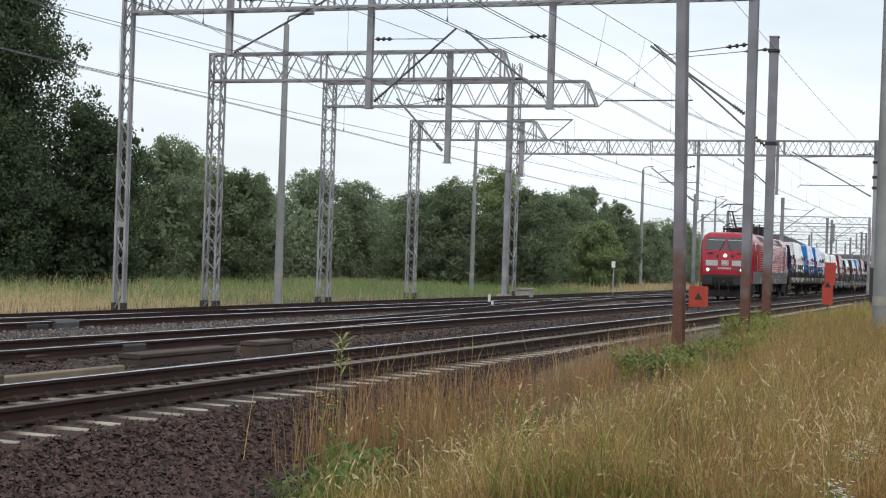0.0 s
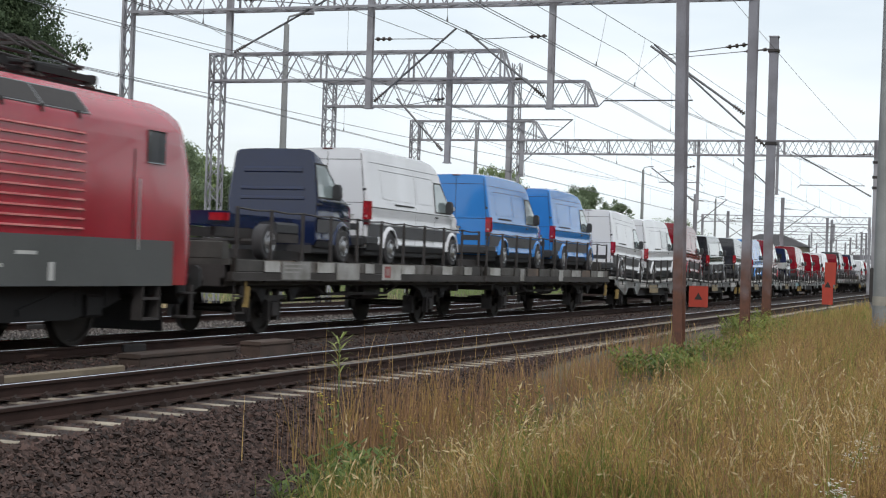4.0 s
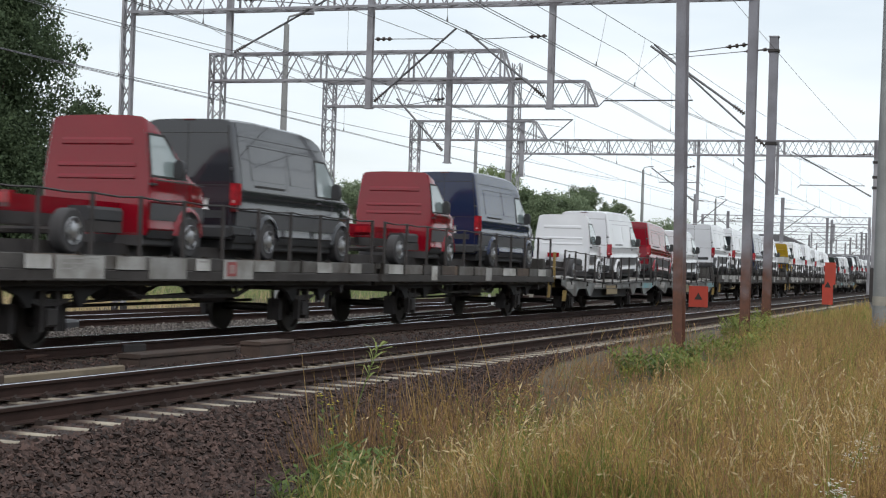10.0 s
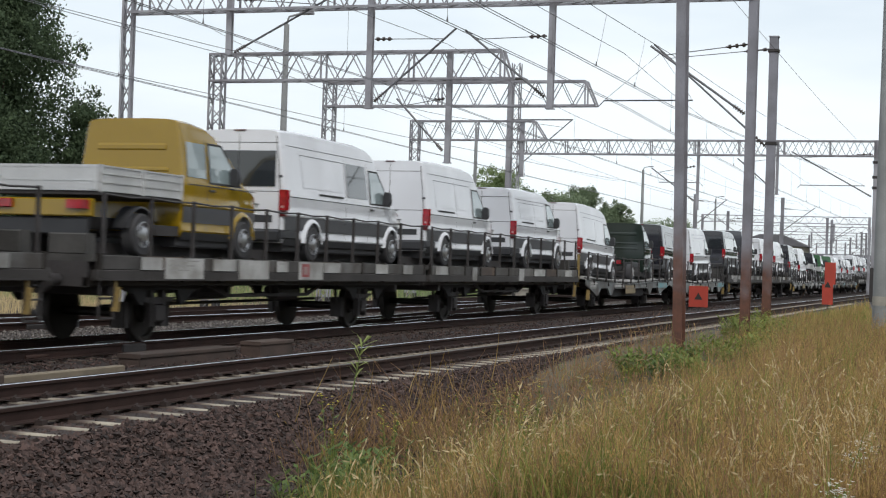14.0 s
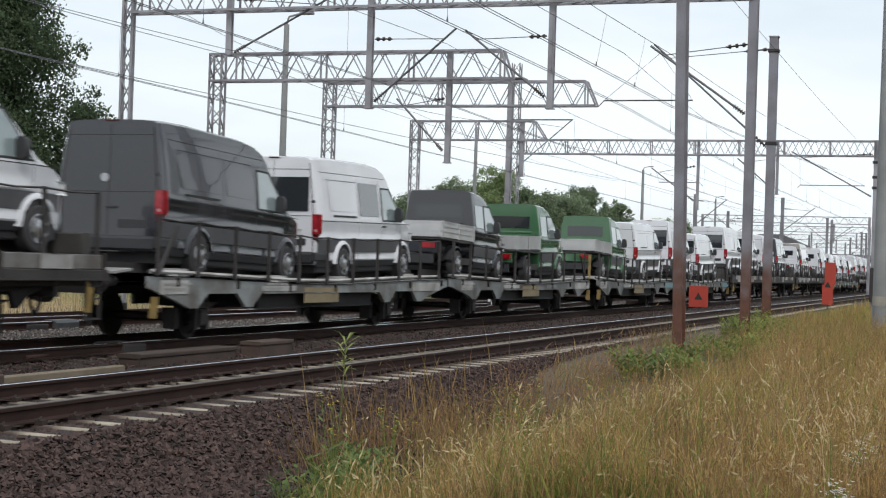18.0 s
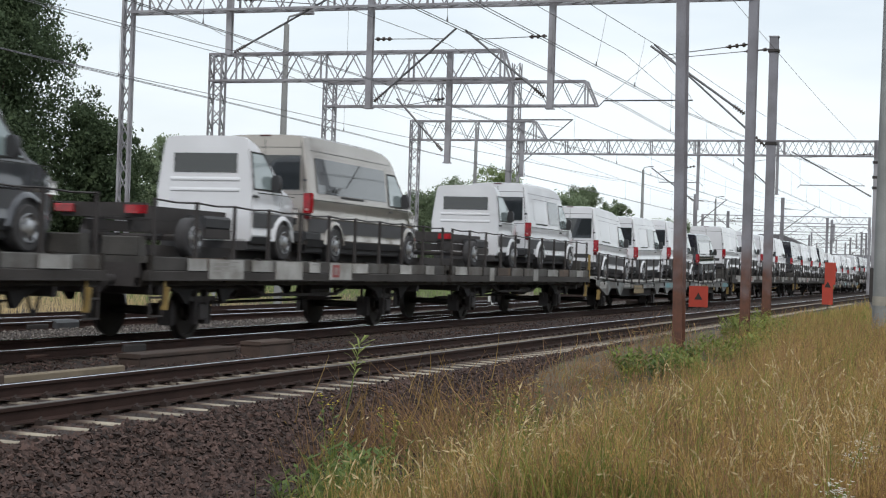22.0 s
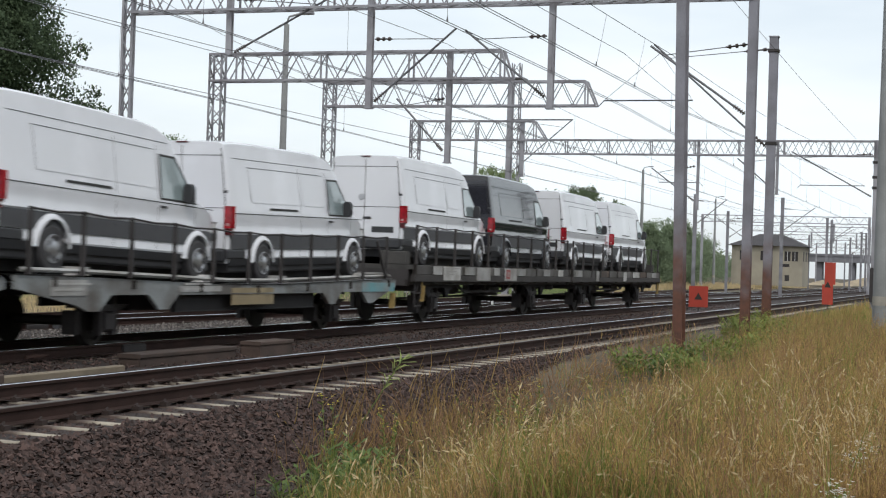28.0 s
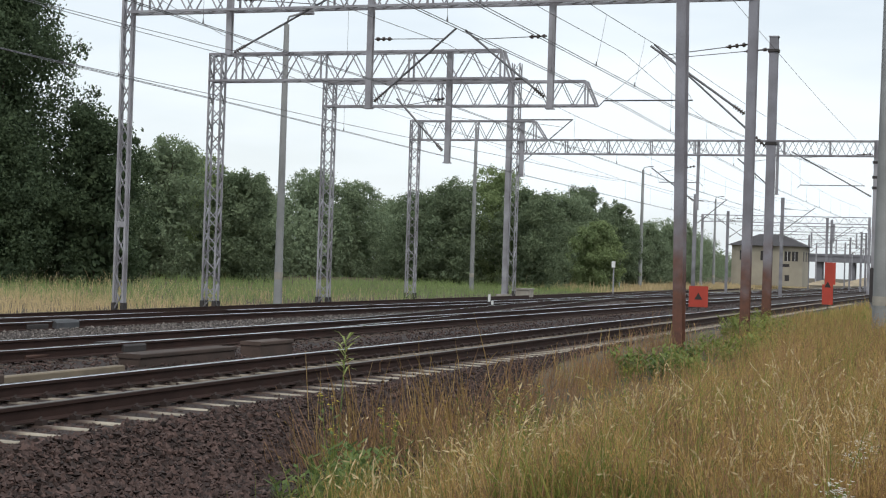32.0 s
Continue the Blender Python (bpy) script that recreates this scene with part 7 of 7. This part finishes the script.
def edge(x):
    """Where the grass gives way to ballast."""
    return lerp(x, (8, 4.3), (11, 5.15), (12.5, 5.1), (16, 5.0), (20, 4.75), (26, 4.7), (32, 5.0), (38, 5.7), (60, 6.3), (200, 6.4))


def right_edge(x):
    return 0.05 * x - 1.2


def tufts(n, each, x0, x1, y0, y1, rng, spread=0.12, near=1.6, keep=None):
    """Root points gathered into tufts."""
    c = roots(n, x0, x1, y0, y1, rng, near, keep)
    p = np.repeat(c, each, 0)
    p[:, :2] += rng.normal(size=(len(p), 2)) * spread
    p[:, 2] = np.array([ground_z(a, b) for a, b in p[:, :2]]) - 0.03
    return p


rg = np.random.default_rng(11)


def bank(x):
    return edge(x) - 0.35 - 0.9 * rg.random()


def sparse(x):
    return edge(x) - 2.2 * rg.random() ** 2


v, f = blades(tufts(2600, 9, 9.5, 46, right_edge, bank, rg, 0.14, 1.7), 0.50, 0.0026, 0.40, rg, 0.55, 9)
stuff("dry_grass", "tall golden dry grass with seed heads on the bank", v, f, STRAW)
v, f = blades(tufts(1700, 9, 9.5, 44, right_edge, bank, rg, 0.18, 1.6, 31.0), 0.54, 0.0025, 0.45, rg, 0.8, 9)
stuff("russet_grass", "reddish-brown dry grass in patches on the bank", v, f, BROWN_STALK)
v, f = blades(tufts(330, 3, 9.5, 17, right_edge, lambda x: edge(x) - 0.3, rg, 0.08, 1.4), 0.62, 0.0024, 0.55, rg, 1.0, 3, 1.5, 0.16)
stuff("seeding_grass", "pale nodding seed heads standing above the grass", v, f, PALE_STRAW)
v, f = blades(tufts(3300, 9, 9.5, 46, right_edge, bank, rg, 0.13, 1.6, 2.0), 0.44, 0.0038, 0.6, rg, 0, 9)
stuff("green_grass", "green grass growing among the dry stalks", v, f, GREEN_BLADE)
v, f = blades(tufts(1500, 9, 9.5, 19, lambda x: edge(x) - 2.8, sparse, rg, 0.14, 1.2, 5.0), 0.42, 0.0045, 0.7, rg, 0, 9)
stuff("green_grass", "fresh green grass by the ballast's foot", v, f, GREEN_BLADE)
v, f = blades(tufts(500, 8, 34, 64, lambda x: edge(x) - 3.2, edge, rg, 0.25, 1.2), 0.36, 0.007, 0.6, rg, 0, 8)
stuff("green_grass", "green growth round the masts beside the line", v, f, GREEN_BLADE)
v, f = blades(roots(9000, 46, 130, right_edge, lambda x: edge(x) - 0.2, rg, 1.5), 0.36, 0.010, 0.5, rg)
stuff("dry_grass", "dry grass along the line farther off", v, f, STRAW)
v, f = blades(roots(6000, 40, 110, right_edge, lambda x: edge(x), rg, 1.5, 12.0), 0.36, 0.011, 0.5, rg)
stuff("green_grass", "green weeds and grass along the line", v, f, GREEN_BLADE)
v, f = blades(tufts(2000, 9, 9.5, 40, right_edge, bank, rg, 0.2, 1.6), 0.34, 0.004, 0.9, rg, 0, 9)
stuff("brown_grass", "low brown matted grass under the stalks", v, f, BROWN_STALK)


shoulder = lambda x: lerp(x, (14, 6.3), (20, 6.6), (34, 7.1))
v, f = blades(tufts(420, 6, 14.5, 36, lambda x: edge(x) - 0.5, shoulder, rg, 0.16, 1.2, 7.0), 0.36, 0.0036, 0.5, rg, 0.3, 6)
stuff("green_grass", "thin olive grass scattered over the ballast's foot", v, f, GREEN_BLADE)
v, f = blades(tufts(520, 5, 14.5, 36, lambda x: edge(x) - 0.5, shoulder, rg, 0.18, 1.2), 0.44, 0.0030, 0.4, rg, 0.7, 5)
stuff("russet_grass", "sparse brown stalks scattered over the ballast's foot", v, f, BROWN_STALK)


# leafy weeds: stems with small leaves
def weed(name, label, x, y, h, stems, leaf, leaf_mat, seed, bloom=None, spread=0.25):
    rng = random.Random(seed)
    z = ground_z(x, y) - 0.02
    t = thing(name, label, "weed", Matrix.Translation((x, y, z)), group="weeds by the track")
    st, lv, bl = Shape(), Shape(), Shape()
    for i in range(stems):
        a, r = rng.random() * 6.283, spread * rng.random()
        p = Vector((r * 0.5 * math.cos(a), r * 0.5 * math.sin(a), 0))
        q = Vector((r * 1.6 * math.cos(a), r * 1.6 * math.sin(a), h * (0.65 + 0.4 * rng.random())))
        st.rod(p, q, 0.006, 4, 0.002, False)
        for k in range(9):
            c = p.lerp(q, 0.25 + 0.75 * k / 9)
            b = rng.random() * 6.283
            d = Vector((math.cos(b), math.sin(b), 0.35 + 0.4 * rng.random())).normalized()
            w = d.cross(Vector((0, 0, 1))).normalized() * leaf * 0.22
            n = leaf * (0.7 + 0.6 * rng.random())
            lv.add([c, c + d * n * 0.5 + w, c + d * n, c + d * n * 0.5 - w], [(0, 1, 2, 3)])
        if bloom:
            for k in range(7):
                c = q + Vector((rng.gauss(0, 0.035), rng.gauss(0, 0.035), rng.gauss(0.0, 0.03)))
                s = 0.017
                bl.add([c + Vector((s, 0, 0)), c + Vector((0, s, s * 0.4)), c - Vector((s, 0, 0)), c - Vector((0, s, -s * 0.4))], [(0, 1, 2, 3)])
    part("stem", st, GREEN_BLADE, t)["kind"] = "stuff"
    part("foliage", lv, leaf_mat, t)["kind"] = "stuff"
    if bloom:
        part("blossom", bl, bloom, t)["kind"] = "stuff"
    return t


rw = random.Random(21)
for i in range(16):
    x = 11.2 + 2.2 * rw.random()
    weed("leafy_weed", "fresh green leafy weed at the ballast's foot", x, lerp(x, (11, 4.95), (14, 5.55)) + 0.5 * rw.random() - 0.35, 0.32 + 0.25 * rw.random(), 7, 0.10, WEED, 100 + i)
for i in range(11):
    x = 26.0 + 3.0 * rw.random()
    weed("leafy_weed", "bushy green weed round the foot of a mast", x, 4.3 + 1.35 * rw.random() + 0.05 * (x - 25), 0.36 + 0.32 * rw.random(), 16, 0.13, FRESH if i % 3 else WEED, 140 + i, None, 0.34)
for i in range(30):
    x = 29 + 18 * rw.random() ** 1.3
    weed("flowering_weed", "yellow-green weed with small yellow blossoms", x, 0.135 * x - 0.6 + 1.5 * rw.random() - 0.02 * (x - 29), 0.42 + 0.25 * rw.random(), 12, 0.13, FRESH, 300 + i, YELLOW, 0.35)
for i in range(12):
    x = 12.5 + 7 * rw.random()
    weed("flowering_weed", "thin weed with a few yellow flowers in the grass", x, 3.6 + 2.2 * rw.random(), 0.6 + 0.3 * rw.random(), 3, 0.08, WEED, 200 + i, YELLOW, 0.12)
for i in range(8):
    x, y = (9.2 + 0.25 * rw.random(), 0.74 + 0.06 * rw.random()) if i < 3 else (10.0 + 1.6 * rw.random(), 0.66 + 0.10 * rw.random())
    weed("yarrow", "white flowering yarrow in the dry grass", x, y, (0.33 if i < 3 else 0.38) + 0.06 * rw.random(), 4, 0.06, GREEN_BLADE, 230 + i, WHITE_BLOOM, 0.05)

# stalks at the ballast's edge, which the passing train's wind bends; each clump turns about its root
SWAYING = []
rs_ = np.random.default_rng(5)
for i in range(36):
    x = 14.3 + 0.56 * i + 0.3 * rs_.random()
    y = lerp(x, (13.2, 5.55), (15, 5.85), (20, 6.1), (34, 6.6)) + 0.7 * rs_.random() - 0.4
    n = 120 if x < 20 else 48 if x < 26 else 20
    pts = np.stack([rs_.normal(size=n) * 0.34, rs_.normal(size=n) * 0.26, np.zeros(n)], -1)
    pts[:, 2] = np.array([ground_z(x + a, y + b) for a, b in pts[:, :2]]) - ground_z(x, y) - 0.02
    v, f = blades(pts, lerp(x, (15, 0.86), (24, 0.60), (34, 0.40)), 0.0054 if x < 22 else 0.007, 0.18, rs_, 0.8, 5, 0.9)
    ob = stuff("stalk_clump", "clump of tall dry brown grass stalks on the ballast's edge", v, f, STRAW if i % 3 == 1 else BROWN_STALK, "grass", pose(x, y, ground_z(x, y)))
    SWAYING.append((ob, Matrix.Translation((x, y, ground_z(x, y))), 0.7 + 0.6 * rs_.random(), 6.283 * rs_.random()))
TALL_WEED_HOME = Matrix.Translation((15.6, 6.5, ground_z(15.6, 6.5) - 0.02))
TALL_GREEN = leafy("tall_weed_leaves", (0.42, 0.46, 0.18), (0.24, 0.30, 0.10), 0.7, 0.4)
tall_weed = thing("tall_weed", "single tall pale-green weed with drooping narrow leaves swaying beside the rails", "weed", TALL_WEED_HOME)
st, lv = Shape().rod((0, 0, 0), (0.03, 0.02, 0.75), 0.010, 5, 0.008).rod((0.03, 0.02, 0.75), (0.0, 0.03, 1.32), 0.008, 5, 0.005), Shape()
rt = random.Random(8)
for i in range(22):
    z = 0.92 + 0.42 * (i / 22) ** 0.8
    a, n = 2.4 * i, 0.16 + 0.14 * rt.random()
    d, up = Vector((math.cos(a), math.sin(a), 0)), 0.25 + 0.75 * rt.random()
    w = Vector((-d.y, d.x, 0)) * 0.013
    mid, tip = Vector((0, 0.02, z)) + d * n * 0.5 + Vector((0, 0, n * 0.5 * up)), Vector((0, 0.02, z)) + d * n + Vector((0, 0, n * (up - 0.35)))
    root = Vector((0.0, 0.02, z))
    lv.add([root - w * 0.4, root + w * 0.4, mid + w, tip, mid - w], [(0, 1, 2, 4), (4, 2, 3)])
part("stem", st, WEED, tall_weed)
part("foliage", lv, TALL_GREEN, tall_weed)["kind"] = "stuff"

# pale meadow beyond the tracks
MEADOW_GREEN = leafy("meadow_green", (0.34, 0.40, 0.17), (0.15, 0.22, 0.09), 0.8, 0.4, 0.5, (0.23, 0.31, 0.12))
MEADOW_STRAW = leafy("meadow_straw", (0.74, 0.58, 0.35), (0.38, 0.30, 0.15), 0.9, 0.4, 0.5)
v, f = blades(roots(14000, 26, 50, 23.6, lambda x: lerp(x, (26, 32), (60, 40), (75, 44)), rg, 1.0), 0.30, 0.007, 0.5, rg)
stuff("meadow_grass", "golden dry meadow grass beyond the tracks", v, f, MEADOW_STRAW)
v, f = blades(roots(3500, 38, 66, 23.8, lambda x: lerp(x, (26, 32), (60, 40), (75, 44)), rg, 1.0, 41.0), 0.50, 0.007, 0.5, rg, 0.8, 1, 1.6)
stuff("meadow_grass", "pale seeding grass scattered through the meadow", v, f, MEADOW_STRAW)
v, f = blades(roots(22000, 43, 125, lambda x: lerp(x, (43, 24.4), (125, 26.5)), lambda x: lerp(x, (44, 40), (75, 44), (125, 40)), rg, 1.0), 0.42, 0.010, 0.5, rg)
stuff("meadow_grass", "tall green meadow grass in front of the trees", v, f, MEADOW_GREEN)
v, f = blades(roots(9000, 112, 260, 25.5, lambda x: 34, rg, 1.2), 0.45, 0.024, 0.35, rg)
stuff("meadow_grass", "yellowing grass by the siding", v, f, MEADOW_STRAW)

# the bank goes on beside and behind the viewpoint
v, f = blades(tufts(1300, 6, -14, 4.6, -13, 4.0, rg, 0.2, 1.0), 0.42, 0.005, 0.6, rg, 0.0, 6)
stuff("dry_grass", "dry grass on the bank round the viewpoint", v, f, STRAW)
v, f = blades(tufts(1600, 6, 4.6, 70, -14, right_edge, rg, 0.25, 1.2), 0.50, 0.006, 0.6, rg, 0.0, 6)
stuff("dry_grass", "dry grass spreading away from the line", v, f, STRAW)
v, f = blades(tufts(1200, 6, -14, 70, -14, lambda x: min(right_edge(x), 0.05 * x - 1.2), rg, 0.25, 1.2), 0.45, 0.006, 0.6, rg, 0.0, 6)
stuff("green_grass", "green grass among the dry stalks away from the line", v, f, GREEN_BLADE)
def train_x(t):
    return TRAIN_START - TRAIN_SPEED * t - 0.5 * TRAIN_GAIN * t * t


def gone(t):
    """How far the train has run by t."""
    return TRAIN_SPEED * t + 0.5 * TRAIN_GAIN * t * t


RIGHTWARD = Vector((math.cos(HEADING), math.sin(HEADING), 0))   # lean axis that tips things sideways across the view

LEFTWARD = Vector((-math.sin(HEADING), math.cos(HEADING), 0))


def motions():
    times = [2.0 * i for i in range(17)]
    for ob, home in MOVING:
        walk(ob, [(t, Matrix.Translation((train_x(t), 0, 0)) @ home) for t in times])
    # wheels roll; wheelsets at the same place on their wagon share one run of keys
    runs = {}
    for ws, r in WHEELSETS:
        key = (round(ws.location.x, 3), r)
        if key not in runs:
            x = ws.location.x
            walk(ws, [(i / 30, Matrix.Translation((x, 0, r)) @ Matrix.Rotation(-gone(i / 30) / r, 4, "Y")) for i in range(961)])
            runs[key] = ws.animation_data
        else:
            ws.rotation_mode = "QUATERNION"
            ad = ws.animation_data_create()
            ad.action = runs[key].action
            ad.action_slot = runs[key].action_slot
    # the wind of the train bends the stalks from about 8 s on; they stand up again behind it
    for ob, home, k, ph in SWAYING:
        rows = []
        for i in range(65):
            t = 0.5 * i
            laid = lerp(home.translation.x, (17, 0.85), (22, 0.6), (26, 0.3))
            press = lerp(t, (7.0, 0.06), (9.0, 0.75), (12.0, 0.95), (28.0, 0.95), (29.5, 0.5 + 0.5 * laid), (31.0, laid))
            flutter = (0.05 + 0.13 * press) * math.sin(2.3 * t + ph) + 0.05 * math.sin(4.9 * t + 2 * ph)
            rows.append((t, home @ Matrix.Rotation(-min(1.4, 1.25 * press * k + 0.5 * flutter), 4, LEFTWARD) @ Matrix.Rotation(flutter + 0.12 * press * math.sin(ph), 4, RIGHTWARD)))
        walk(ob, rows)
    sway = [(0, 0.04), (3, 0.01), (6, 0.05), (8, 0.09), (9, 0.17), (10, 0.34), (11, 0.47), (12, 0.47), (13, 0.59), (13.5, 0.29), (14, 0.21), (14.5, -0.02), (15.5, 0.47), (16.5, 0.34), (17.5, 0.21), (18.5, -0.01), (19.5, 0.04), (20.5, 0.09), (21.5, -0.06), (22.3, 0.47), (23, 0.93), (24, 0.61), (25.5, 1.06), (26.5, 0.57), (27.5, 0.47), (28.5, 0.66), (29.2, 0.38), (30, 0.17), (31, 0.05), (32, 0.07)]
    walk(tall_weed, [(t, TALL_WEED_HOME @ Matrix.Rotation(a, 4, RIGHTWARD)) for t, a in sway])


motions()
